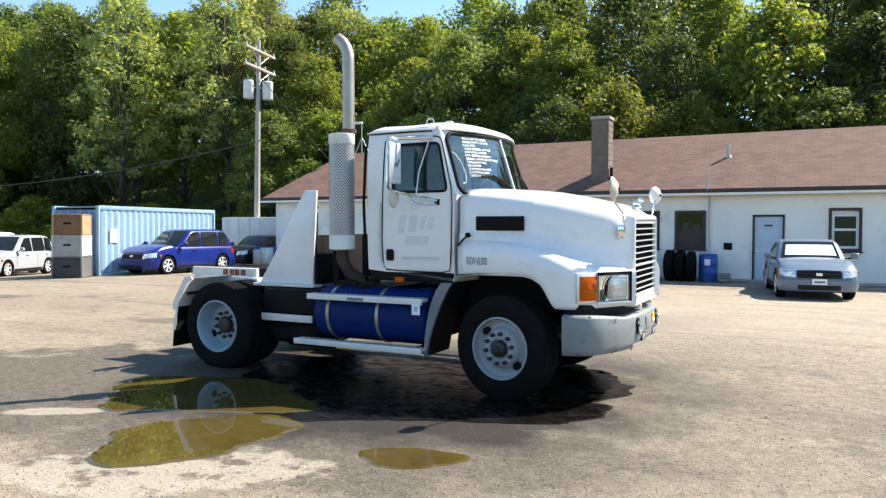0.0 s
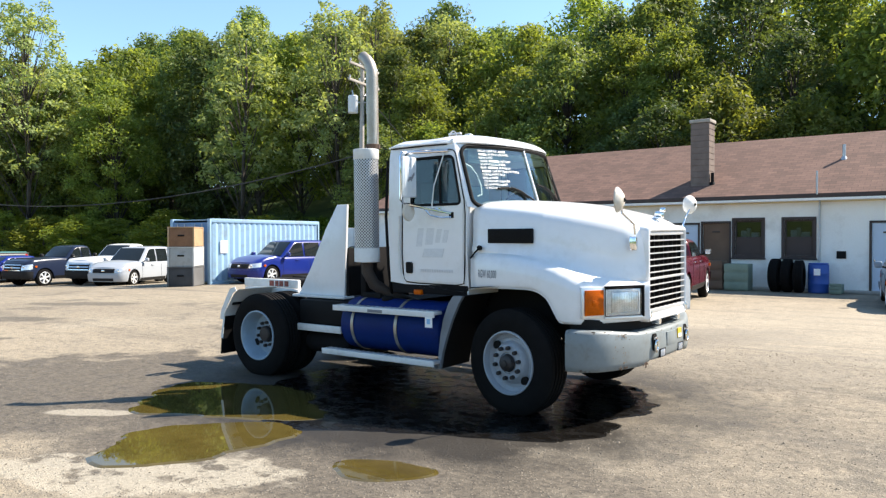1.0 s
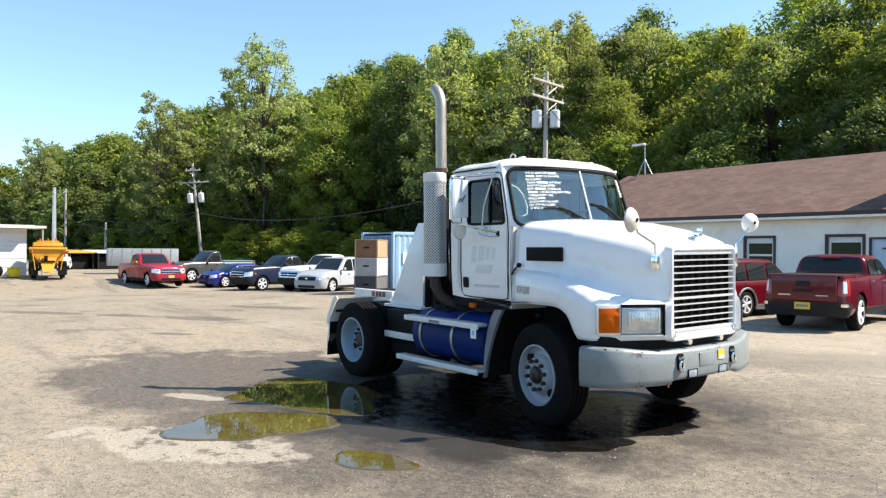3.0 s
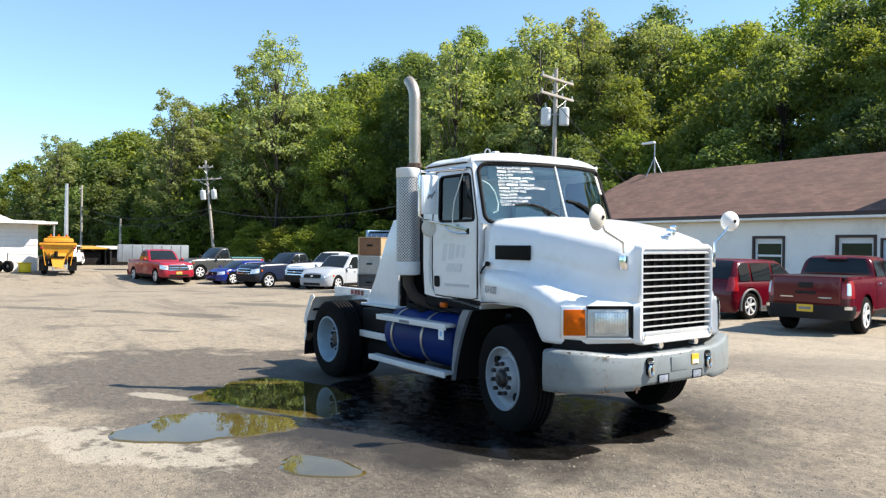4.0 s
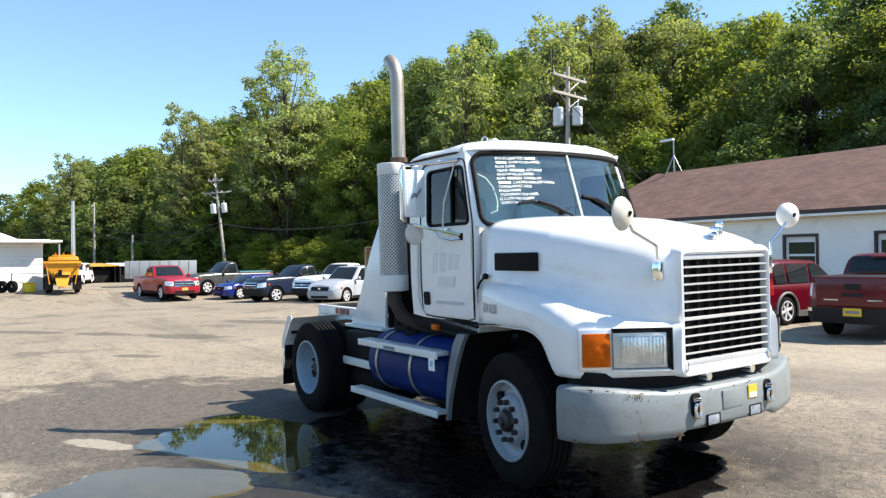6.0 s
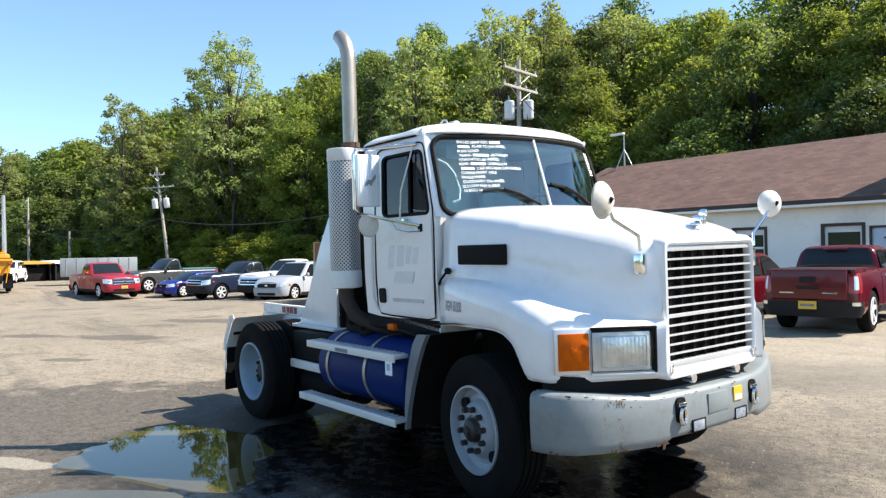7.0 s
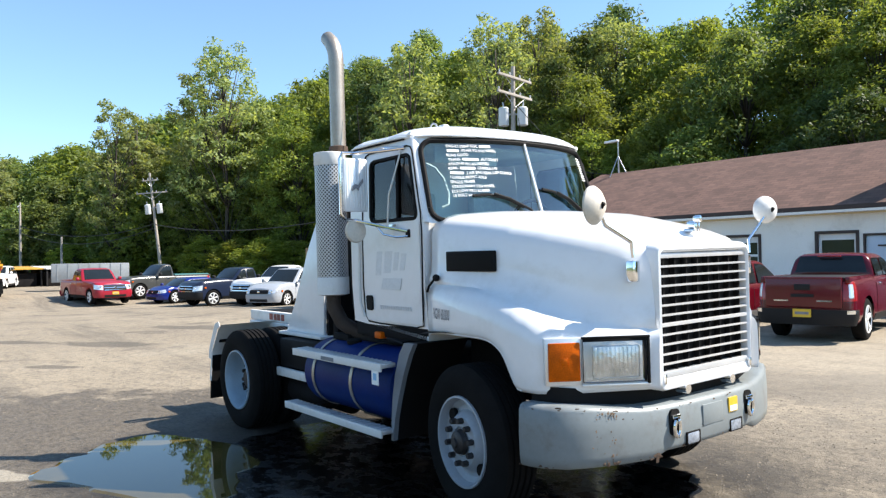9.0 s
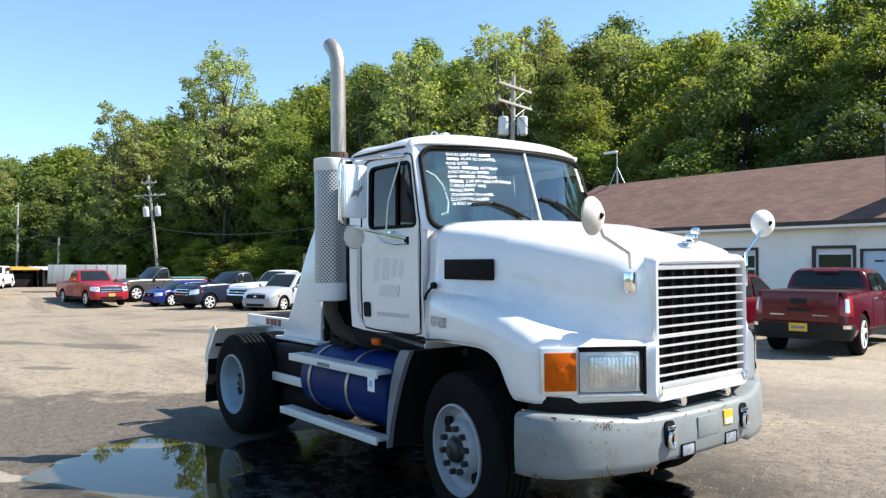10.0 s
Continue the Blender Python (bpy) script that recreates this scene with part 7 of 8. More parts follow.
    for u0, u1 in glass:
        for s in (-1, 1):
            bm2 = bmesh.new()
            cols = []
            for x in np.linspace(lerp(b0, b1, u0), lerp(b0, b1, u1), 12):
                z1 = min(roofline(x) - 0.085, zr - 0.10)
                z0 = zb + 0.015
                if z1 > z0 + 0.02:
                    cols.append([(bow(x, wb), s * (side_y(z) + 0.007), z) for z in np.linspace(z0, z1, 4)])
            if len(cols) > 1:
                part("side_window", loft(bm2, cols), CAR_DARKGLASS, t, smooth=50)
    # wheels
    for x in wheels:
        for s in (-1, 1):
            w = part("wheel", bmesh.new(), TRIM, t)
            w.location = (x, s * (W / 2 - 0.03), tyre_r)
            if s > 0:
                w.rotation_euler = (0, 0, math.pi)
            part("tyre", lathe(bmesh.new(), [(tyre_r * 0.66, 0.0), (tyre_r * 0.72, -0.01), (tyre_r * 0.9, -0.008), (tyre_r * 0.97, 0.012), (tyre_r, 0.04), (tyre_r, 0.19), (tyre_r * 0.95, 0.22), (tyre_r * 0.6, 0.22)], 36, cap=False), TYRE, w)
            part("rim", lathe(bmesh.new(), [(tyre_r * 0.67, -0.004), (tyre_r * 0.62, 0.0), (tyre_r * 0.58, 0.03), (tyre_r * 0.5, 0.06), (0, 0.06)], 28, cap=False), TRIM, w)
            for k in range(6):
                a = radians(60 * k + 15)
                d, e = Vector((math.cos(a), 0, math.sin(a))), Vector((-math.sin(a), 0, math.cos(a)))
                secs2 = [[d * tyre_r * q + e * tyre_r * wd * sg_ + Vector((0, yy, 0)) for sg_, yy in ((-1, y0 + 0.02), (-0.6, y0), (0.6, y0), (1, y0 + 0.02))] for q, wd, y0 in ((0.1, 0.09, 0.006), (0.35, 0.10, 0.004), (0.62, 0.15, -0.002))]
                part("spoke", loft(bmesh.new(), secs2), CAR_RIM, w)
            part("hub_cap", lathe(bmesh.new(), [(0, -0.004), (tyre_r * 0.12, -0.002), (tyre_r * 0.17, 0.02)], 16), CAR_RIM, w)
            part("rim_edge", lathe(bmesh.new(), [(tyre_r * 0.68, -0.008), (tyre_r * 0.63, -0.014), (tyre_r * 0.61, 0.0), (tyre_r * 0.68, 0.0)], 32, close=True), CAR_RIM, w)
            if cladding:
                lip = [(x + (R + 0.02) * math.cos(a), s * (W / 2 - 0.012), tyre_r + (R + 0.02) * math.sin(a)) for a in np.linspace(-0.25, math.pi + 0.25, 22)]
                part("arch_trim", tube(bmesh.new(), lip, 0.03, 6), cladding, t)
    # lamps, grille, bumpers, plates, mirrors
    fa = interp(W / 2 - rf, half[:20, 1], arc[:20])
    corner = fa + rf * 1.1
    for s in (-1, 1):
        hb = 0.15 if tall_grille else 0.085
        hl = patch("headlight", s * (fa - 0.05), s * (corner + 0.10), lamp_z - hb, lamp_z + 0.08, 0.006, LAMP, 0.05)
        part("bulb", lathe(bmesh.new(), [(0, -0.01), (0.05, -0.008), (0.065, 0.0)], 16, Matrix.Translation(skin(s * (fa + 0.08), lamp_z - 0.02, 0.012)) @ Matrix.Rotation(radians(90), 4, "Z")), CHROME, hl)
        part("side_marker", B(L / 2 - rf - 0.22, L / 2 - rf - 0.12, *sorted((s * (W / 2 - 0.03), s * (W / 2 + 0.004))), lamp_z - 0.05, lamp_z + 0.03, 0.01), AMBER, hl)
        ta = total - (W / 2 - 0.02)
        patch("tail_light", s * (ta - 0.06 - rr * 0.6), s * (ta + 0.17), tail_z - 0.19, tail_z + 0.17, 0.010, RED_LENS, 0.0)
        if bed:
            q = patch("reverse_lamp", s * (ta - 0.02), s * (ta + 0.075), tail_z - 0.13, tail_z + 0.12, 0.014, LAMP, 0.0)
            part("trim_letters", B(-L / 2 - 0.036, -L / 2 - 0.03, *sorted((s * (W / 2 - 0.36), s * (W / 2 - 0.62))), tail_z - 0.20, tail_z - 0.175), CHROME, t, "", 0)
        mx = b1 - 0.28
        mr = part("mirror", B(mx - 0.06, mx + 0.07, *sorted((s * (wb + 0.10), s * (wb + 0.27))), zb + 0.03, zb + 0.19, 0.045, 3), TRIM if bumper is TRIM else (roof_paint or body_paint), t)
        part("mirror_arm", rod(bmesh.new(), (mx, s * (wb - 0.02), zb + 0.03), (mx, s * (wb + 0.13), zb + 0.07), 0.025, seg=8), TRIM, mr)
        part("mirror_glass", B(mx - 0.066, mx - 0.061, *sorted((s * (wb + 0.12), s * (wb + 0.25))), zb + 0.05, zb + 0.17), LAMP, mr, "", 0)
        side = [q for q in np.linspace(0, total, 200) if xr + R + 0.05 < interp(q, arc, half[:, 0]) < xf - R - 0.05]
        patch("sill", s * side[0], s * side[-1], clear - 0.02, clear + 0.12, 0.012, cladding or TRIM, 0.0, 14)
        # shut lines of the doors
        cuts = [b1 - 0.12, (b0 + b1) / 2 - 0.02] + ([b0 + 0.55] if bed is None else [b0 + 0.02])
        for dx in cuts:
            q = interp(-dx, -half[:, 0], arc)
            ln = [skin(s * q, z, 0.001) for z in np.linspace(clear + 0.13, soft_line(top, dx) - 0.02, 7)]
            part("door_gap", tube(bmesh.new(), ln, 0.006, 4), TRIM, t, "", 0)
        for dx in cuts[:2]:
            q = interp(-(dx - 0.75), -half[:, 0], arc)
            c = skin(s * q, zb - 0.13, 0.0)
            part("door_handle", B(c.x - 0.09, c.x + 0.09, *sorted((c.y - s * 0.01, c.y + s * 0.04)), c.z - 0.02, c.z + 0.015, 0.012), CHROME if bed else (roof_paint or body_paint), t)
    if grille:
        g0, g1 = (lamp_z - 0.20, lamp_z + 0.09) if tall_grille else (lamp_z - 0.12, lamp_z + 0.05)
        gr = patch("grille", -(fa - 0.08), fa - 0.08, g0, g1, 0.012, TRIM, 0.0, 12)
        for k in range(3):
            zz = lerp(g0, g1, (0.08, 0.5, 0.94)[k])
            patch("grille_bar", -(fa - 0.10), fa - 0.10, zz - 0.016, zz + 0.016, 0.026, CHROME if tall_grille else TRIM, 0.0, 12)
        part("badge", B(skin(1e-4, (g0 + g1) / 2).x + 0.02, skin(1e-4, (g0 + g1) / 2).x + 0.035, -0.07, 0.07, (g0 + g1) / 2 - 0.035, (g0 + g1) / 2 + 0.035, 0.006), CHROME, gr)
    bmat = bumper or body_paint
    patch("front_bumper", -(corner + 0.12), corner + 0.12, clear + 0.0, lamp_z - (0.22 if tall_grille else 0.17), 0.035, bmat, 0.0, 22)
    patch("air_intake", -(fa - 0.1), fa - 0.1, clear + 0.03, clear + 0.15, 0.039, TRIM, 0.0, 12)
    patch("rear_bumper", total - 0.0 - 1e-3, total - (W / 2 + 0.10), clear - 0.02, clear + 0.27, 0.05, bmat, 0.0, 14)
    patch("rear_bumper_half", -(total - 1e-3), -(total - (W / 2 + 0.10)), clear - 0.02, clear + 0.27, 0.05, bmat, 0.0, 14)
    if bed:
        for s in (-1, 1):
            patch("bumper_corner", s * (total - W / 2 - 0.02), s * (total - W / 2 + 0.14), clear + 0.2, clear + 0.265, 0.056, CHROME, 0.0, 8)
    if plate[0]:
        px = L / 2 + 0.04
        p = part("number_plate", B(px, px + 0.01, -0.16, 0.16, clear + 0.16, clear + 0.30), YELLOW if plate[0] == 1 else CHALK, t, "", 0)
        part("plate_bar", B(px + 0.01, px + 0.013, -0.12, 0.12, clear + 0.20, clear + 0.25), INK, p, "", 0)
    if plate[1]:
        p = part("number_plate", B(-L / 2 - 0.075, -L / 2 - 0.06, -0.16, 0.16, clear + 0.13, clear + 0.28), YELLOW, t, "yellow number plate", 0)
        part("plate_bar", B(-L / 2 - 0.079, -L / 2 - 0.0755, -0.12, 0.12, clear + 0.18, clear + 0.23), INK, p, "", 0)
    if bed:
        x0, x1, z = bed
        part("bed_floor", B(x0 + 0.10, x1 - 0.06, -W / 2 * 0.80, W / 2 * 0.80, z - 0.02, z + (0.10 if bed_cover else 0.052), 0.02), bed_cover or TRIM, t, "teal bed cover" if bed_cover else "")
        for s in (-1, 1):
            a, b = sorted((s * W / 2 * 0.805, s * W / 2 * 0.90))
            part("bed_rail", B(x0 + 0.05, x1, a, b, z - 0.06, z + 0.055, 0.02), body_paint, t)
        part("tailgate", B(-L / 2 - 0.03, -L / 2 + 0.08, -W / 2 * 0.77, W / 2 * 0.77, clear + 0.30, z + 0.05, 0.03, 3), body_paint, t)
        part("tailgate_lip", B(-L / 2 - 0.04, -L / 2 + 0.07, -W / 2 * 0.765, W / 2 * 0.765, z + 0.02, z + 0.056, 0.012), body_paint, t)
        part("tailgate_handle", B(-L / 2 - 0.045, -L / 2 - 0.03, -0.14, 0.14, z - 0.19, z - 0.08, 0.01), TRIM, t)
        part("tailgate_badge", B(-L / 2 - 0.04, -L / 2 - 0.03, -0.20, 0.20, z - 0.32, z - 0.26, 0.006), TRIM if body_paint is CAR_RED else CHROME, t)
        part("cab_brake_light", B(b0 - 0.005, b0 + 0.06, -0.22, 0.22, zr - 0.075, zr - 0.045, 0.008), RED_LENS, t)
    return t


def pickup_top(L, hood, belt, bedz, b0, b1):
    return [(-L / 2 - 0.2, bedz), (b0 - 0.06, bedz), (b0 + 0.06, belt), (b1 - 0.05, belt), (b1 + 0.15, hood + 0.02), (lerp(b1, L / 2, 0.5), hood - 0.01), (L / 2 - 0.3, hood - 0.06), (L / 2 - 0.05, hood - 0.13), (L / 2 + 0.2, hood - 0.2)]


def suv_top(L, hood, belt, b1):
    return [(-L / 2 - 0.2, belt - 0.06), (-L / 2 + 0.15, belt), (b1 - 0.3, belt), (b1, belt - 0.01), (b1 + 0.15, hood + 0.03), (lerp(b1, L / 2, 0.5), hood - 0.04), (L / 2 - 0.3, hood - 0.14), (L / 2 - 0.05, hood - 0.24), (L / 2 + 0.2, hood - 0.34)]


def heading(x, y, az):
    return pose(x, y, hill(x, y), 0, 0, az)


def pickup(m, label, p, L=5.6, W=1.95, H=1.88, hood=1.18, belt=1.20, bedz=1.18, b0=-0.75, b1=0.85, crew=True, **k):
    rf, rr = b1 - 0.72, b0 + 0.14
    gl = ((0.09, 0.40), (0.44, 0.86)) if crew else ((0.12, 0.86),)
    car("pickup_truck", m, label, p, L, W, H, pickup_top(L, hood, belt, bedz, b0, b1), (b0, b1, rf, rr, belt, H), (-L / 2 + 1.15, L / 2 - 0.95), 0.40, 0.36, (-L / 2 + 0.02, b0, bedz), gl, lamp_z=0.93, tail_z=0.98, tall_grille=True, slope=0.10, **k)


def suv(m, label, p, L=4.6, W=1.85, H=1.68, hood=1.05, belt=1.02, b1=0.95, name="suv", **k):
    b0 = -L / 2 + (0.10 if name != "sedan" else 0.62)
    car(name, m, label, p, L, W, H, suv_top(L, hood, belt, b1), (b0, b1, b1 - 0.85, b0 + (0.42 if name != "sedan" else 0.85), belt, H), (-L / 2 + 0.82, L / 2 - 0.88), 0.345, 0.22, None, ((0.10, 0.26), (0.29, 0.56), (0.59, 0.87)), lamp_z=0.72 if H > 1.5 else 0.66, tail_z=0.92 if H > 1.5 else 0.80, slope=0.24, **k)


pickup(heading(-3.42, 12.38, 100), "dark red crew-cab pickup parked tail-out with yellow plate", CAR_RED, L=5.6, W=1.74, H=1.67, b0=-0.95, b1=1.2, bumper=TRIM, plate=(0, 1))
suv(heading(-6.35, 13.1, 88), "red compact suv parked beside a pickup", CAR_RED, L=4.4, H=1.54, belt=0.97, cladding=CLAD)
suv(heading(2.31, 14.35, -82), "blue-grey sedan with a silver sunshade in its windscreen", CAR_STEEL, L=4.6, W=1.8, H=1.45, hood=0.94, belt=0.92, name="sedan", plate=(2, 0), shade=True)
pickup(heading(-38.8, 5.6, 7), "red pickup with extended cab facing the yard", CAR_RED2, L=5.4, H=1.85, plate=(1, 0), b0=-0.9, b1=0.8)
pickup(heading(-40.2, 9.5, -78), "grey-green single-cab pickup with teal bed cover", CAR_GREY, L=5.5, b0=-0.35, b1=0.95, crew=False, bed_cover=CAR_TEAL, bumper=TRIM)
suv(heading(-36.8, 9.6, -75), "small bright blue hatchback in the row of parked vehicles", CAR_BLUE, L=3.8, W=1.72, H=1.34, hood=0.88, belt=0.86, name="hatchback")
pickup(heading(-32.7, 10.9, -79), "navy crew-cab pickup facing out of the row", CAR_NAVY, L=5.7, W=2.0, H=1.88, bumper=TRIM, hood=1.28, belt=1.28)
pickup(heading(-30.2, 12.3, -71), "white pickup facing out of the row", CAR_WHITE, L=5.5, W=1.98, H=1.9, bumper=TRIM, hood=1.28, belt=1.28)
suv(heading(-27.7, 11.5, -64), "silver suv facing out of the row", CAR_SILVER, L=4.6, H=1.7)
suv(heading(-19.6, 13.2, -89), "deep blue compact suv parked before the container", CAR_BLUE, L=4.5, H=1.68)
suv(heading(-20.65, 19.0, -86), "black sedan parked behind a blue suv", CAR_BLACK, L=4.6, W=1.8, H=1.42, hood=0.92, belt=0.9, name="sedan")
suv(heading(-57.5, 3.4, -20), "small distant red and white estate car", CAR_WHITE, L=4.4, H=1.6)

# ---- things along the building and at the far end of the yard ----
DRUM = mat("blue_drum_plastic", (0.02, 0.09, 0.36), 0.45, vary=0.1)


def drum(x, y, label):
    t = thing("plastic_drum", pose(x, y, hill(x, y)), label, "drum", "blue drums")
    part("body", lathe(bmesh.new(), [(0, 0), (0.26, 0), (0.29, 0.03), (0.295, 0.28), (0.305, 0.30), (0.295, 0.32), (0.295, 0.58), (0.305, 0.60), (0.295, 0.62), (0.29, 0.86), (0.26, 0.89), (0, 0.89)], 26, pose(0, 0, 0, 90)), DRUM, t)
    part("lid", lathe(bmesh.new(), [(0.27, 0.891), (0.285, 0.90), (0.27, 0.92), (0, 0.92)], 26, pose(0, 0, 0, 90)), DRUM, t)
    part("label", B(-0.08, 0.1, -0.305, -0.297, 0.55, 0.75), CHALK, t, "white label", 0)


drum(-0.66, FY - 0.6, "blue plastic drum standing against the wall")
drum(-18.55, 17.3, "blue plastic drum among clutter by the building")
drum(-19.2, 17.5, "blue plastic drum among clutter by the building")
for i, (x, y, r) in enumerate(((-1.72, FY - 0.75, 0.52), (-1.38, FY - 0.72, 0.52), (-1.04, FY - 0.76, 0.5))):
    t = thing("tyre", pose(x, y, r, 0, 0, 88 + 3 * i), "worn black truck tyre standing against the wall", "tyre", "spare tyres")
    part("casing", tyre_mesh(r, r * 0.56, 0.27, 5), TYRE, t, "", 30)
    part("liner", lathe(bmesh.new(), [(r * 0.57, 0.04), (r * 0.9, 0.06), (r * 0.9, 0.21), (r * 0.57, 0.23)], 36, close=True), TRIM, t)
GREENBOX = mat("green_grey_crate_paint", (0.20, 0.26, 0.20), 0.7, vary=0.15)
for x, w, h, c, lb in ((-2.95, 0.72, 0.86, GREENBOX, "green-grey wooden crate by the wall"), (-3.78, 0.8, 0.95, BOARD, "dark brown wooden crate by the wall"), (-4.9, 0.36, 0.72, CANS_IN, "pale grey box standing by the wall"), (-5.5, 0.6, 0.3, CANS_IN, "low pale box by the wall"), (-0.12, 0.3, 0.3, GREENBOX, "low green crate by the wall")):
    t = thing("crate", pose(x, FY - 0.85, 0), lb, "crate", "crates by the wall")
    part("body", B(-w / 2, w / 2, -0.3, 0.3, 0.02, h, 0.01), c, t)
    for k in range(3):
        part("slat", B(-w / 2 - 0.012, w / 2 + 0.012, -0.322, -0.301, 0.06 + k * h / 3, 0.06 + k * h / 3 + h / 4.2, 0.004), c, t)
SPREAD = mat("yellow_machine_paint", (0.62, 0.27, 0.012), 0.5, vary=0.2, stain=(0.10, 0.05, 0.02), stain_amt=0.7, stain_scale=3)
t = thing("salt_spreader_truck", heading(-42.6, 0.85, -8), "yellow-orange hopper spreader truck on the gravel", "truck")
t.scale = (0.85, 0.85, 0.92)
part("hopper", loft(bmesh.new(), [[(-1.2, -0.45, 0.95), (0.9, -0.45, 0.95), (0.9, 0.45, 0.95), (-1.2, 0.45, 0.95)], [(-1.5, -1.1, 1.75), (1.1, -1.1, 1.75), (1.1, 1.1, 1.75), (-1.5, 1.1, 1.75)], [(-1.5, -1.1, 1.95), (1.1, -1.1, 1.95), (1.1, 1.1, 1.95), (-1.5, 1.1, 1.95)]], True, True, ring=True), SPREAD, t, smooth=20)
part("chassis", B(-2.4, 1.1, -0.55, 0.55, 0.6, 0.95, 0.03), CHASSIS, t)
part("cab", B(-3.4, -1.7, -0.95, 0.95, 0.7, 2.25, 0.12), SPREAD, t)
part("chute", loft(bmesh.new(), [[(0.9, -0.5, 1.3), (1.05, -0.5, 1.3), (1.05, 0.5, 1.3), (0.9, 0.5, 1.3)], [(1.0, -0.3, 0.45), (1.45, -0.3, 0.45), (1.45, 0.3, 0.45), (1.0, 0.3, 0.45)]], True, True, ring=True), SPREAD, t, smooth=20)
part("rim_bar", B(1.101, 1.2, -1.14, 1.14, 1.80, 1.9, 0.02), SPREAD, t)
for s in (-1, 1):
    part("ladder_rail", rod(bmesh.new(), (1.15, s * 0.75, 0.55), (1.15, s * 0.95, 1.8), 0.03, seg=8), SPREAD, t)
    part("warning_lamp", B(1.1, 1.22, s * 0.98 - 0.08, s * 0.98 + 0.08, 1.55, 1.68, 0.02), RED_LENS, t)
part("spinner", lathe(bmesh.new(), [(0, 0.0), (0.30, 0.0), (0.32, 0.03), (0.30, 0.06), (0, 0.06)], 20, pose(1.25, 0.1, 0.36, 90)), SPREAD, t)
part("conveyor_frame", B(1.02, 1.30, -0.42, 0.42, 1.02, 1.12, 0.02), CHASSIS, t)
part("motor", rod(bmesh.new(), (1.22, -0.12, 1.12), (1.22, -0.12, 1.42), 0.11, seg=14), CHASSIS, t)
part("screen_grate", B(-1.42, 1.02, -1.02, 1.02, 1.955, 2.0, 0.01), CHASSIS, t)
part("roof_lamp_bar", B(-2.0, -1.85, -0.7, 0.7, 2.26, 2.36, 0.03), SPREAD, t)
for y in (-0.5, 0.0, 0.5):
    part("beacon", rod(bmesh.new(), (-1.92, y, 2.36), (-1.92, y, 2.50), 0.07, 0.05, 10), AMBER, t)
for k in range(4):
    part("hopper_rib", prism(bmesh.new(), [(0.46, 1.0), (1.11, 1.74), (1.15, 1.74), (0.50, 0.98)], 0, -1.1 + k * 0.6, -1.04 + k * 0.6), SPREAD, t, "", 0)
for s in (-1, 1):
    part("mud_flap", B(0.96, 0.99, s * 0.86 - 0.28, s * 0.86 + 0.28, 0.22, 0.92), BLACK, t, "", 0)
    part("tail_bracket", B(0.98, 1.12, s * 0.86 - 0.26, s * 0.86 + 0.26, 0.90, 1.10, 0.02), CHASSIS, t)
for x in (0.4, -2.7):
    for s in (-1, 1):
        part("wheel", lathe(bmesh.new(), [(0, 0), (0.3, 0.0), (0.45, 0.02), (0.5, 0.06), (0.5, 0.3), (0.45, 0.34), (0, 0.34)], 24, pose(x, s * 0.85 - 0.17, 0.5)), TYRE, t)
t = thing("plastic_bin", pose(-43.7, -0.75, 0, 0, 0, 8), "bright yellow plastic bin on the gravel", "bin")
part("body", B(-0.3, 0.3, -0.28, 0.28, 0, 0.5, 0.04), mat("yellow_plastic", (0.85, 0.62, 0.02), 0.5), t)
part("lid", B(-0.33, 0.33, -0.31, 0.31, 0.501, 0.56, 0.03), mat("yellow_plastic_lid", (0.82, 0.60, 0.02), 0.5), t)
t = thing("tyre_loader", pose(-44.0, -1.75, 0, 0, 0, 40), "old grey wheel loader part with big tyres", "machine")
for s in (-1, 1):
    part("wheel", lathe(bmesh.new(), [(0.15, 0), (0.3, 0.0), (0.34, 0.04), (0.34, 0.2), (0.3, 0.24), (0.15, 0.24)], 26, pose(s * 0.36, -0.2, 0.34), close=True), TYRE, t)
part("body", B(-0.4, 0.4, -0.05, 0.3, 0.25, 0.55, 0.05), GALV, t)
part("lever", rod(bmesh.new(), (0.1, 0.1, 0.5), (0.15, 0.1, 1.1), 0.025), TRIM, t)
BUS = mat("yellow_bus_paint", (0.50, 0.27, 0.03), 0.5, vary=0.08)
for y, c, lb in ((4.9, BUS, "low yellow-roofed open lean-to far across the yard"), (8.0, SIDING, "low white-roofed open lean-to far across the yard")):
    t = thing("lean_to", pose(-60, y, 0, 0, 0, 8), lb, "shed", "far lean-tos")
    part("roof", prism(bmesh.new(), [(-2.2, 1.45), (1.4, 1.3), (1.4, 1.38), (-2.2, 1.55)], 1, -1.5, 1.5), c, t)
    part("back_panel", B(-2.1, -2.0, -1.5, 1.5, 0, 1.4), DARKIN, t)
    for yy in (-1.45, 1.35):
        part("post", B(1.2, 1.3, yy, yy + 0.1, 0, 1.32), TRIM, t)
    part("cargo_bale", B(-1.9, 0.9, -1.3, 1.2, 0, 1.05, 0.05), CHASSIS, t)
TRAILER_GREY = mat("faded_grey_trailer_paint", (0.24, 0.27, 0.29), 0.6, vary=0.12, stain=(0.12, 0.10, 0.08), stain_amt=0.4)
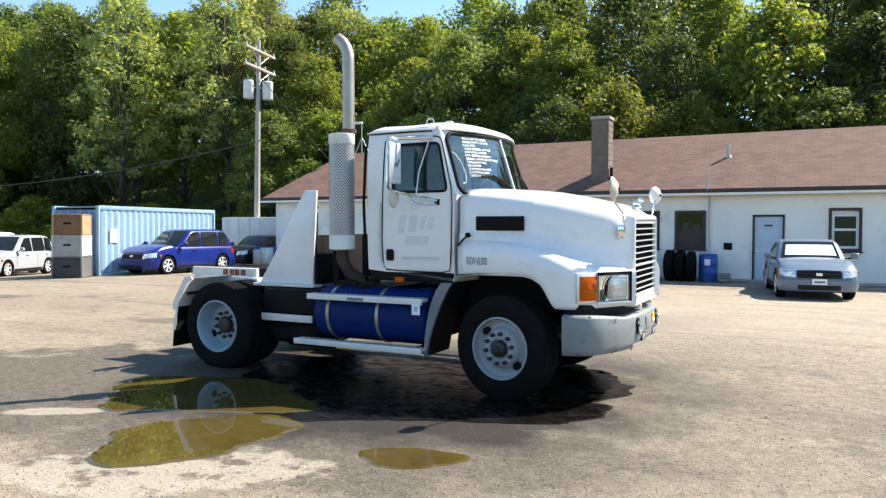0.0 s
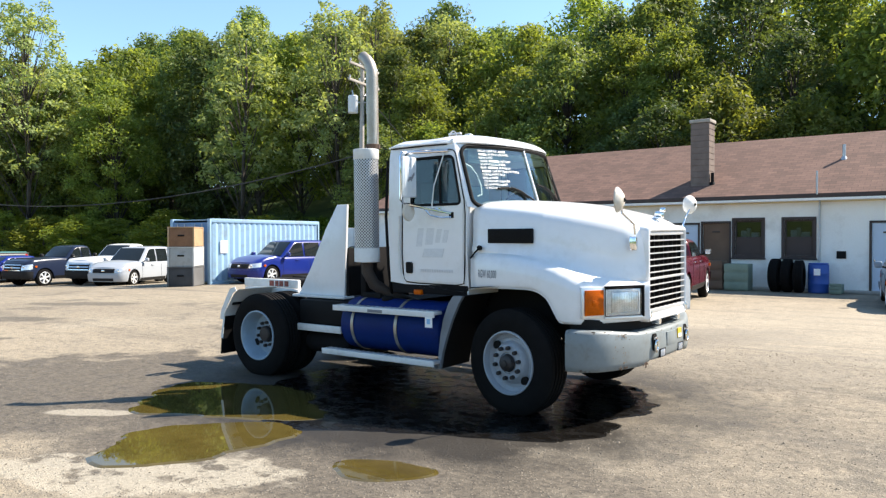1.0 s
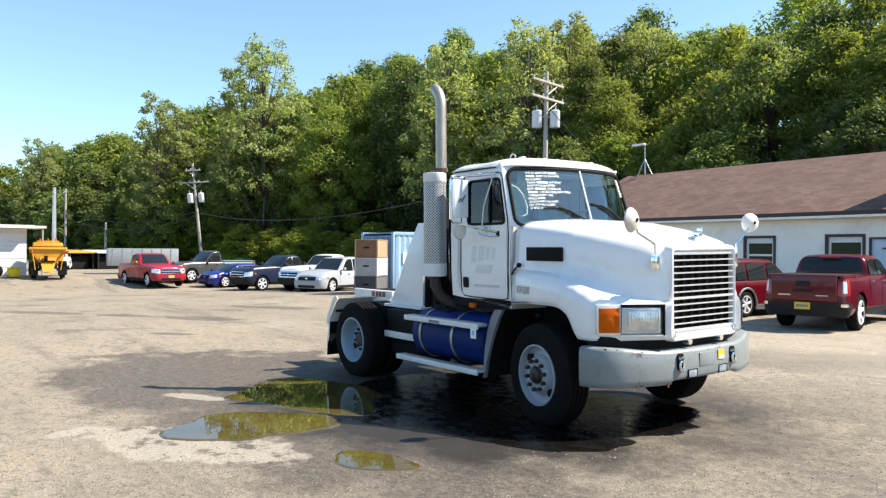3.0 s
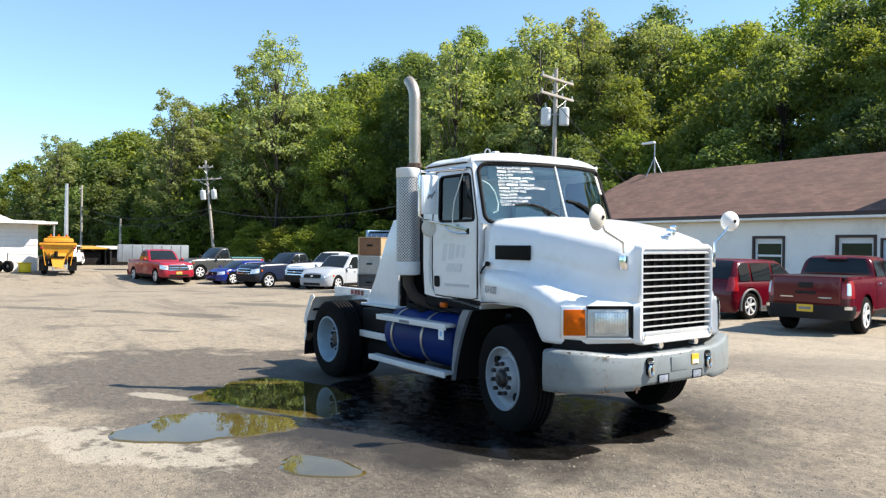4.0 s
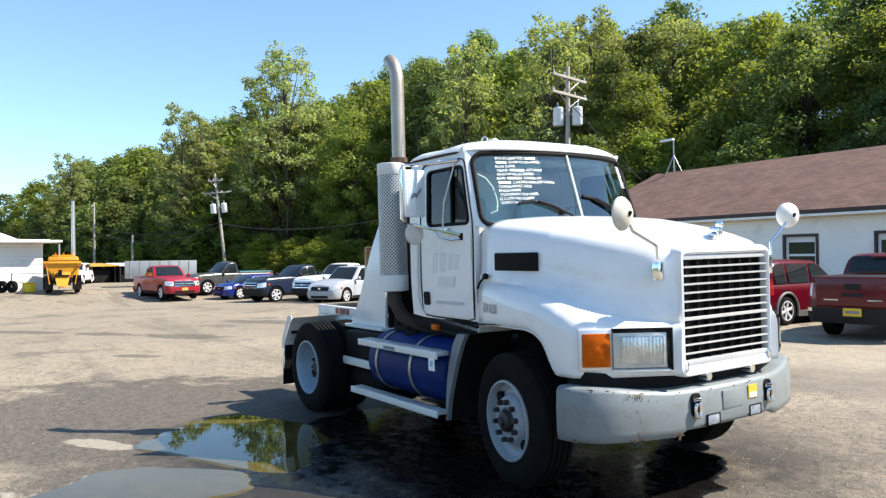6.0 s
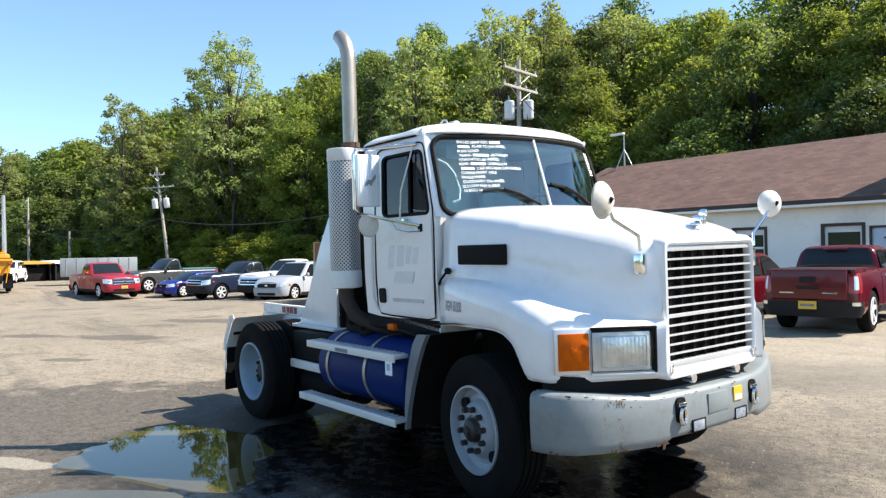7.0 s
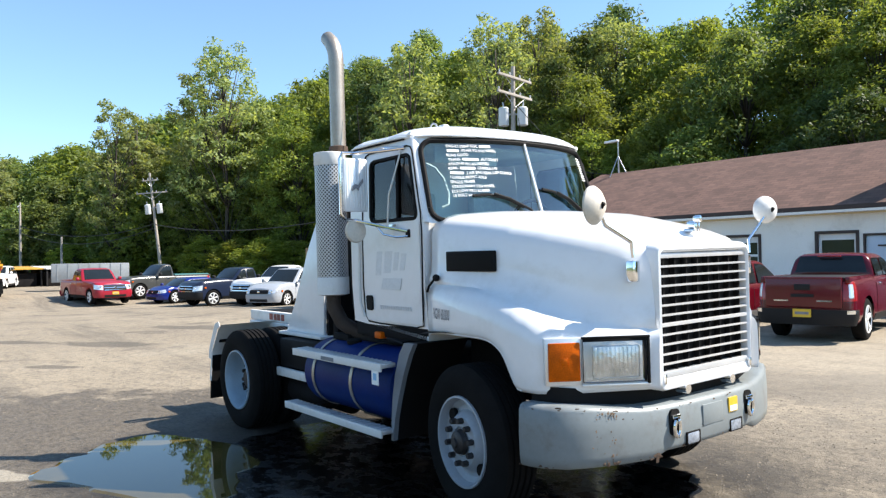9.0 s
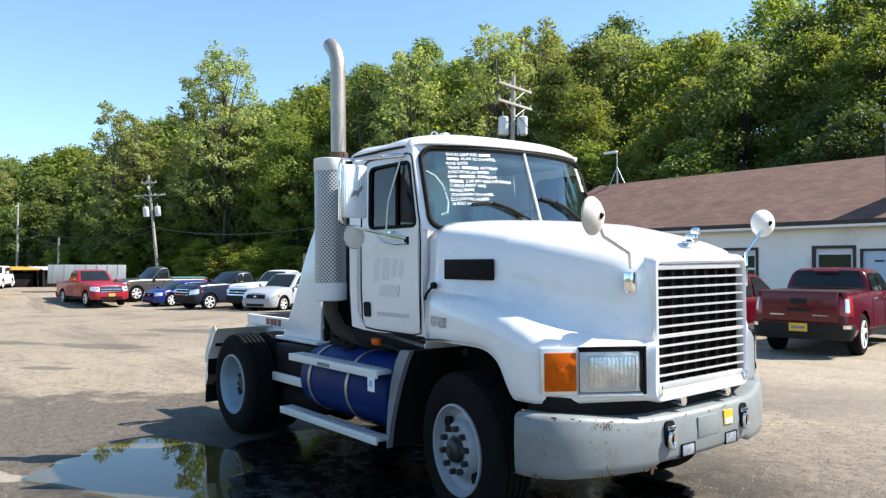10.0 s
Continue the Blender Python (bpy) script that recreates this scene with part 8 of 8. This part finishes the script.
for m, l, w, h, c, lb in ((heading(-47, 7.2, 80), 4.4, 2.0, 1.15, TRAILER_GREY, "grey box trailer parked behind the pickups"), (heading(-30.5, 20.5, 20), 6.0, 2.3, 1.65, SIDING, "white box trailer by the trees"), (heading(-22.3, 20.9, 10), 3.0, 2.0, 1.7, SIDING, "white box trailer by the trees")):
    t = thing("box_trailer", m, lb, "trailer", "box trailers")
    part("box", B(-l / 2, l / 2, -w / 2, w / 2, 0.55, 0.55 + h, 0.03), c, t)
    for k in range(int(l / 0.6)):
        for s in (-1, 1):
            a, b = sorted((s * w / 2, s * (w / 2 + 0.02)))
            part("side_rib", B(-l / 2 + 0.3 + k * 0.6, -l / 2 + 0.35 + k * 0.6, a, b, 0.58, 0.52 + h), c, t, "", 0)
    for s in (-1, 1):
        part("wheel", lathe(bmesh.new(), [(0, 0), (0.2, 0), (0.34, 0.02), (0.36, 0.06), (0.36, 0.2), (0.33, 0.23), (0, 0.23)], 22, pose(-0.5, s * (w / 2 - 0.13) - 0.11, 0.36)), TYRE, t)
    part("drawbar", B(l / 2, l / 2 + 0.9, -0.06, 0.06, 0.45, 0.55), CHASSIS, t)
    part("jack", rod(bmesh.new(), (l / 2 + 0.7, 0, 0), (l / 2 + 0.7, 0, 0.5), 0.04), GALV, t)
    part("axle", B(-0.56, -0.44, -w / 2 + 0.1, w / 2 - 0.1, 0.32, 0.55), CHASSIS, t)
jk = random.Random(9)
for k in range(7):
    x, y = -18.2 - jk.random() * 1.5, 16.6 + jk.random() * 1.2
    t = thing("scrap_part", pose(x, y, hill(x, y), 0, 0, jk.uniform(0, 180)), "scrap metal part piled by the building", "scrap", "scrap by the building")
    h = jk.uniform(0.3, 0.9)
    part("body", B(-0.25, 0.25, -0.2, 0.2, 0, h, 0.04), jk.choice((GALV, TRIM, CHASSIS, CANS)), t)
    part("bar", rod(bmesh.new(), (-0.2, 0, h * 0.7), (0.3, 0.1, h + 0.3), 0.03, seg=8), jk.choice((GALV, RUST)), t)


# ---- trees on the bank ----
def leaf_mat(name, dark, light, trans=0.35):
    m = bpy.data.materials.new(name)
    m.use_nodes = True
    n, l, b = tree_nodes(m)
    geo, oi = n.new("ShaderNodeNewGeometry"), n.new("ShaderNodeObjectInfo")
    mx = n.new("ShaderNodeMix")
    mx.data_type = "RGBA"
    mx.inputs["A"].default_value, mx.inputs["B"].default_value = (*dark, 1), (*light, 1)
    tc, no = n.new("ShaderNodeTexCoord"), n.new("ShaderNodeTexNoise")
    no.inputs["Scale"].default_value = 0.6
    l.new(tc.outputs["Object"], no.inputs["Vector"])
    av = n.new("ShaderNodeMath")
    av.operation = "MULTIPLY_ADD"
    av.inputs[1].default_value = 0.55
    l.new(geo.outputs["Random Per Island"], av.inputs[0])
    ad = n.new("ShaderNodeMath")
    ad.operation = "MULTIPLY"
    ad.inputs[1].default_value = 0.45
    l.new(no.outputs["Fac"], ad.inputs[0])
    l.new(ad.outputs[0], av.inputs[2])
    l.new(av.outputs[0], mx.inputs["Factor"])
    hv = n.new("ShaderNodeHueSaturation")
    r1, r2 = n.new("ShaderNodeMapRange"), n.new("ShaderNodeMapRange")
    r1.inputs["To Min"].default_value, r1.inputs["To Max"].default_value = 0.474, 0.498
    r2.inputs["To Min"].default_value, r2.inputs["To Max"].default_value = 0.75, 1.25
    l.new(oi.outputs["Random"], r1.inputs["Value"])
    l.new(oi.outputs["Random"], r2.inputs["Value"])
    l.new(r1.outputs[0], hv.inputs["Hue"])
    l.new(r2.outputs[0], hv.inputs["Value"])
    l.new(mx.outputs["Result"], hv.inputs["Color"])
    l.new(hv.outputs[0], b.inputs["Base Color"])
    b.inputs["Roughness"].default_value = 0.55
    b.inputs["Specular IOR Level"].default_value = 0.3
    tr, ms = n.new("ShaderNodeBsdfTranslucent"), n.new("ShaderNodeMixShader")
    gain = n.new("ShaderNodeMix")
    gain.data_type, gain.blend_type = "RGBA", "MULTIPLY"
    gain.inputs["Factor"].default_value = 1.0
    gain.inputs["B"].default_value = (1.4, 1.28, 0.6, 1)
    l.new(hv.outputs[0], gain.inputs["A"])
    l.new(gain.outputs["Result"], tr.inputs["Color"])
    ms.inputs[0].default_value = trans
    l.new(b.outputs[0], ms.inputs[1])
    l.new(tr.outputs[0], ms.inputs[2])
    l.new(ms.outputs[0], n["Material Output"].inputs[0])
    return m


LEAF = leaf_mat("green_leaves", (0.040, 0.078, 0.024), (0.235, 0.325, 0.105), 0.52)
# green leaves with shade darkened into the colour, for SHADY trees and undergrowth
LEAF_D = leaf_mat("shaded_green_leaves", (0.026, 0.052, 0.019), (0.125, 0.185, 0.062), 0.42)
LEAF_P = leaf_mat("pale_open_leaves", (0.13, 0.185, 0.075), (0.32, 0.385, 0.17), 0.55)
LEAF_Y = leaf_mat("yellow_green_leaves", (0.062, 0.110, 0.024), (0.268, 0.345, 0.088), 0.58)
GRASS = leaf_mat("bank_grass_blades", (0.085, 0.15, 0.018), (0.20, 0.29, 0.04), 0.45)
BARK = mat("grey_bark", (0.060, 0.050, 0.042), 0.9, vary=0.3, scale=3, fine=25, bump=0.5)
# leaf tone lifted to stand for sun on the foot of the bank
SUMAC = leaf_mat("bank_shrub_leaves", (0.10, 0.165, 0.026), (0.29, 0.36, 0.07), 0.55)


def leaves_mesh(name, centres, radii, per, size, seed, material, flat=0.75):
    """Many small pointed leaves scattered in clumps."""
    g = np.random.default_rng(seed)
    c = np.repeat(np.array(centres), per, axis=0)
    r = np.repeat(np.array(radii), per)[:, None]
    d = g.normal(size=c.shape)
    d /= np.linalg.norm(d, axis=1, keepdims=True)
    rad = g.random((len(c), 1)) ** 0.45
    p = c + d * rad * r * np.array([1, 1, flat])
    nrm = d * 0.55 + g.normal(size=c.shape) * 0.55 + np.array([0, 0, 0.45])
    nrm /= np.linalg.norm(nrm, axis=1, keepdims=True)
    a = np.cross(nrm, g.normal(size=c.shape))
    a /= np.linalg.norm(a, axis=1, keepdims=True)
    b = np.cross(nrm, a)
    s = size * (0.6 + 0.8 * g.random((len(c), 1)))
    v = np.stack([p - a * s - b * s * 0.55, p - a * s + b * s * 0.55, p + a * s], 1).reshape(-1, 3)
    me = bpy.data.meshes.new(name)
    nq = len(c)
    me.vertices.add(nq * 3)
    me.vertices.foreach_set("co", v.astype(np.float32).ravel())
    me.loops.add(nq * 3)
    me.loops.foreach_set("vertex_index", np.arange(nq * 3, dtype=np.int32))
    me.polygons.add(nq)
    me.polygons.foreach_set("loop_start", np.arange(0, nq * 3, 3, dtype=np.int32))
    me.update(calc_edges=True)
    me.materials.append(material)
    return me


def tree_kind(seed, h, w, clumps, per, size, material, trunk_to=0.75, low=0.25, airy=False):
    """Trunk with limbs, and a crown of leaf clumps at the limbs' ends, as two meshes."""
    g = random.Random(seed)
    bm = bmesh.new()
    lean = (g.uniform(-0.3, 0.3), g.uniform(-0.3, 0.3))
    spine = [Vector((lean[0] * t + 0.12 * math.sin(5 * t + seed), lean[1] * t + 0.12 * math.cos(4 * t + seed), h * trunk_to * t)) for t in np.linspace(0, 1, 7)]
    tube(bm, spine, 0.2, 8, [lerp(0.028 * h * 0.62 * (0.55 if airy else 0.8), 0.04, i / 6) for i in range(7)])
    centres, radii = [], []
    for k in range(clumps):
        t = low + (1 - low) * (k + 0.5) / clumps
        a = k * 2.399 + g.uniform(-0.5, 0.5)
        env = w * (math.sin(math.pi * min(1, (t - low * 0.6) / (1 - low * 0.6)) ** 0.85) ** 0.7 if not airy else 0.35 + 0.65 * math.sin(math.pi * t) ** 0.8)
        rr = env * g.uniform(0.35, 1.0) ** 0.6
        z = h * t + g.uniform(-0.04, 0.04) * h
        c = Vector((lean[0] + rr * math.cos(a), lean[1] + rr * math.sin(a), z))
        centres.append(tuple(c))
        radii.append(g.uniform(0.55, 1.15) * (w / 3.2) * (0.75 if airy else 1.0))
        if k % 2 == 0:
            s0 = spine[min(6, int(6 * min(0.95, max(0.15, (t - 0.18) / trunk_to))))]
            mid = s0.lerp(c, 0.55) + Vector((0, 0, 0.2))
            tube(bm, [s0, mid, c], 0.05, 5, [0.0022 * h, 0.0014 * h, 0.008] if airy else [0.0038 * h, 0.0024 * h, 0.010])
    bmesh.ops.recalc_face_normals(bm, faces=bm.faces)
    tm = bpy.data.meshes.new("trunk")
    bm.to_mesh(tm)
    bm.free()
    tm.materials.append(BARK)
    tm.polygons.foreach_set("use_smooth", [True] * len(tm.polygons))
    return tm, leaves_mesh("crown", centres, radii, per, size, seed, material)


KINDS = [tree_kind(11, 11, 3.4, 100, 172, 0.110, LEAF, low=0.20), tree_kind(12, 12.5, 3.0, 104, 168, 0.110, LEAF, low=0.20), tree_kind(13, 10, 3.6, 100, 172, 0.112, LEAF_Y, low=0.20),
         tree_kind(14, 13, 3.3, 108, 165, 0.110, LEAF_Y, low=0.22), tree_kind(15, 9, 3.0, 88, 174, 0.110, LEAF_Y, low=0.12)]
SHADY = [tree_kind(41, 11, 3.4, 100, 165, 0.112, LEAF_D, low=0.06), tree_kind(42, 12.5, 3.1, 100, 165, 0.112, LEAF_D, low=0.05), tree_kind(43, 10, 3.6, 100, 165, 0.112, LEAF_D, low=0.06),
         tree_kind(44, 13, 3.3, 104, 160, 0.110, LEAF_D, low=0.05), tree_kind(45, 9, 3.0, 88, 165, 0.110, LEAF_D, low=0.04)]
FAR = [tree_kind(31, 11, 3.4, 90, 62, 0.20, LEAF, low=0.06), tree_kind(32, 12.5, 3.0, 90, 62, 0.20, LEAF_Y, low=0.05), tree_kind(33, 10, 3.6, 90, 62, 0.20, LEAF_Y, low=0.06),
       tree_kind(34, 13, 3.3, 94, 60, 0.20, LEAF, low=0.05), tree_kind(35, 9, 3.0, 84, 62, 0.19, LEAF, low=0.04)]
AIRY = [tree_kind(21, 17, 3.3, 130, 40, 0.14, LEAF_P, 0.92, 0.35, True), tree_kind(22, 15, 2.6, 105, 38, 0.14, LEAF_P, 0.92, 0.3, True)]
YOUNG = [tree_kind(51, 10, 3.4, 90, 90, 0.17, SUMAC, low=0.08), tree_kind(52, 9, 3.0, 80, 90, 0.17, SUMAC, low=0.06)]
MASTERS = {}


def tree(kind, x, y, scale, turn, label, sink=0.25):
    tm, cm = kind
    key = cm.name
    m = pose(x, y, hill(x, y) - sink, 0, 0, turn)
    if key not in MASTERS:
        t = thing("tree", m, label, "tree", "trees on the bank")
        tr_ob, cr = new("trunk", tm), new("crown", cm)
        tr_ob.parent = cr.parent = t
        MASTERS[key] = t
    else:
        t = copy_thing(MASTERS[key], m)
        tagged(t, label)
    wide = min(1.55, max(0.85, 0.12 + scale * 0.95)) * (1.0 if x > -70 else 1.15)
    t.scale = (wide, wide, scale)
    return t


tg = random.Random(77)
FRONT = "broad-crowned green deciduous tree on the bank"
EYE = Vector((4.4, -5.0))
SKY_AZ = (60, 100, 117, 125, 129, 133, 137, 141, 146, 152, 156, 160, 163, 167, 169, 171, 174, 176, 177, 180, 184, 200)
SKY_EL = (20.5, 20.5, 18.4, 17.7, 17.0, 17.6, 17.2, 16.3, 16.0, 13.8, 12.6, 10.8, 10.2, 8.3, 7.6, 7.2, 6.2, 5.2, 4.4, 2.8, 2.3, 2.3)
KIND_H = (11.4, 12.9, 10.4, 13.4, 9.4)


def skyline(x, y):
    """How high the wood's outline stands over a place of the bank."""
    d = Vector((x, y)) - EYE
    return 1.7 + d.length * math.tan(radians(interp(math.degrees(math.atan2(d.y, d.x)) % 360, SKY_AZ, SKY_EL)))


# rows that follow the foot of the bank and climb it
for row, (back, step, part_of) in enumerate(((2.4, 3.5, 0.60), (6.0, 4.0, 0.82), (11.5, 4.8, 0.97), (20, 6.0, 1.0), (32, 8.0, 1.0))):
    x = 32.0 if row < 3 else (34.0 if row == 3 else -52.0)
    while x > -205:
        far = smooth_step(-60, -190, x)
        st = step * (1 + 0.45 * smooth_step(-60, -170, x))
        yy = interp(x, FOOT_X, FOOT_Y) + back * (1 + 0.6 * far) + tg.uniform(-1.0, 1.0)
        xx = x + tg.uniform(-1, 1)
        k = tg.randrange(5) if row else tg.choice((1, 2, 3, 4))
        want = skyline(xx, yy) * part_of * tg.uniform(0.90, 1.04) - hill(xx, yy) + 0.25
        s = min(1.75, max(0.42, want / KIND_H[k]))
        if not (row < 2 and -56 < x < -29 or row == 0 and (-72 < x < -28 or -27 < x < -18 and yy < 23.5)):
            # share of trees that get the shade-darkened leaves, by place along the bank
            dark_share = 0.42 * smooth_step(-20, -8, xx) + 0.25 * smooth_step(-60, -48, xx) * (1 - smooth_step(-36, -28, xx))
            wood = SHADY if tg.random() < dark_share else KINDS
            tree((wood if -78 < xx < 24 else FAR)[k], xx, yy, s, tg.uniform(0, 360), FRONT if row < 2 else "tall green deciduous tree higher on the wooded bank")
        x -= st * tg.uniform(0.85, 1.15)
for az, dist, el, k in ((157.8, 76, 15.9, 0), (158.8, 80, 14.6, 1), (165.4, 90, 11.4, 1), (164.2, 94, 10.8, 1), (137.0, 50, 18.0, 0), (134.2, 53, 18.4, 0), (172.9, 118, 7.6, 1), (144.0, 54, 16.6, 1), (128, 52, 17.4, 0)):
    x, y = EYE.x + dist * math.cos(radians(az)), EYE.y + dist * math.sin(radians(az))
    s = (1.7 + dist * math.tan(radians(el)) - hill(x, y)) / (17.4, 15.4)[k]
    tree(AIRY[k], x, y, s, 40 * az, "tall open-crowned yellow-green tree standing over the wood")

for x, y, s, k in ((-33, 23.0, 0.36, 4), (-37.5, 23.4, 0.30, 2), (-44, 24.0, 0.42, 4), (-51, 23.5, 0.34, 2), (-57, 24.5, 0.40, 4), (-73, 22.5, 0.34, 4), (-80, 21.0, 0.38, 2), (-64, 20.9, 0.46, 4), (-58, 21.6, 0.38, 2), (-52, 21.7, 0.40, 4), (-92, 15.8, 0.42, 2), (-84, 18.5, 0.44, 4)):
    tree(YOUNG[k // 4], x, y, s, 50 * x, "young yellow-green tree at the foot of the bank")

# shrubs and tall weeds along the foot of the bank
sg = np.random.default_rng(5)
cs, rs = [], []
for i in range(520):
    x = sg.uniform(-150, 25)
    y = interp(x, FOOT_X, FOOT_Y) + sg.uniform(0.2, 4.5) * (1 if x > -70 else 2)
    if -27 < x < 14 and y < 25:
        y += 2.5
    h = sg.uniform(0.3, 1.3)
    for k in range(3):
        cs.append((x + sg.normal() * 0.5, y + sg.normal() * 0.5, hill(x, y) + h * (0.3 + 0.4 * k)))
        rs.append(sg.uniform(0.4, 0.85))
us, ur = [], []
for i in range(420):
    x = sg.uniform(-175, -14)
    d = sg.uniform(1.5, 11.0) * (1 + 0.6 * smooth_step(-60, -150, x))
    y = interp(x, FOOT_X, FOOT_Y) + d
    if -27 < x < 14 and y < 25:
        y += 2.5
    r = sg.uniform(0.8, 1.7)
    if -60 < x < -27 and d < 10:
        r *= 0.4
    us.append((x, y, hill(x, y) + r * 0.7))
    ur.append(r)
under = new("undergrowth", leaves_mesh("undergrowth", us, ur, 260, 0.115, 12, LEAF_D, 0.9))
tagged(under, "dense young green undergrowth between the trees on the bank", "undergrowth", kind="stuff")
bushes = new("shrubs", leaves_mesh("shrubs", cs, rs, 90, 0.115, 6, SUMAC))
tagged(bushes, "tangle of green shrubs along the foot of the bank", "shrubs", kind="stuff")
gs = [(x, interp(x, FOOT_X, FOOT_Y) + sg.uniform(-0.6, 5.0)) for x in sg.uniform(-120, -16, 1500)] + [(x, interp(x, FOOT_X, FOOT_Y) + sg.uniform(0.3, 10.0)) for x in sg.uniform(-58, -27, 1600)]
grass = new("bank_grass", leaves_mesh("bank_grass", [(x, y, hill(x, y) + 0.12) for x, y in gs], [0.45] * len(gs), 16, 0.13, 8, GRASS, 0.35))
tagged(grass, "rough green grass along the bank", "grass", kind="stuff")
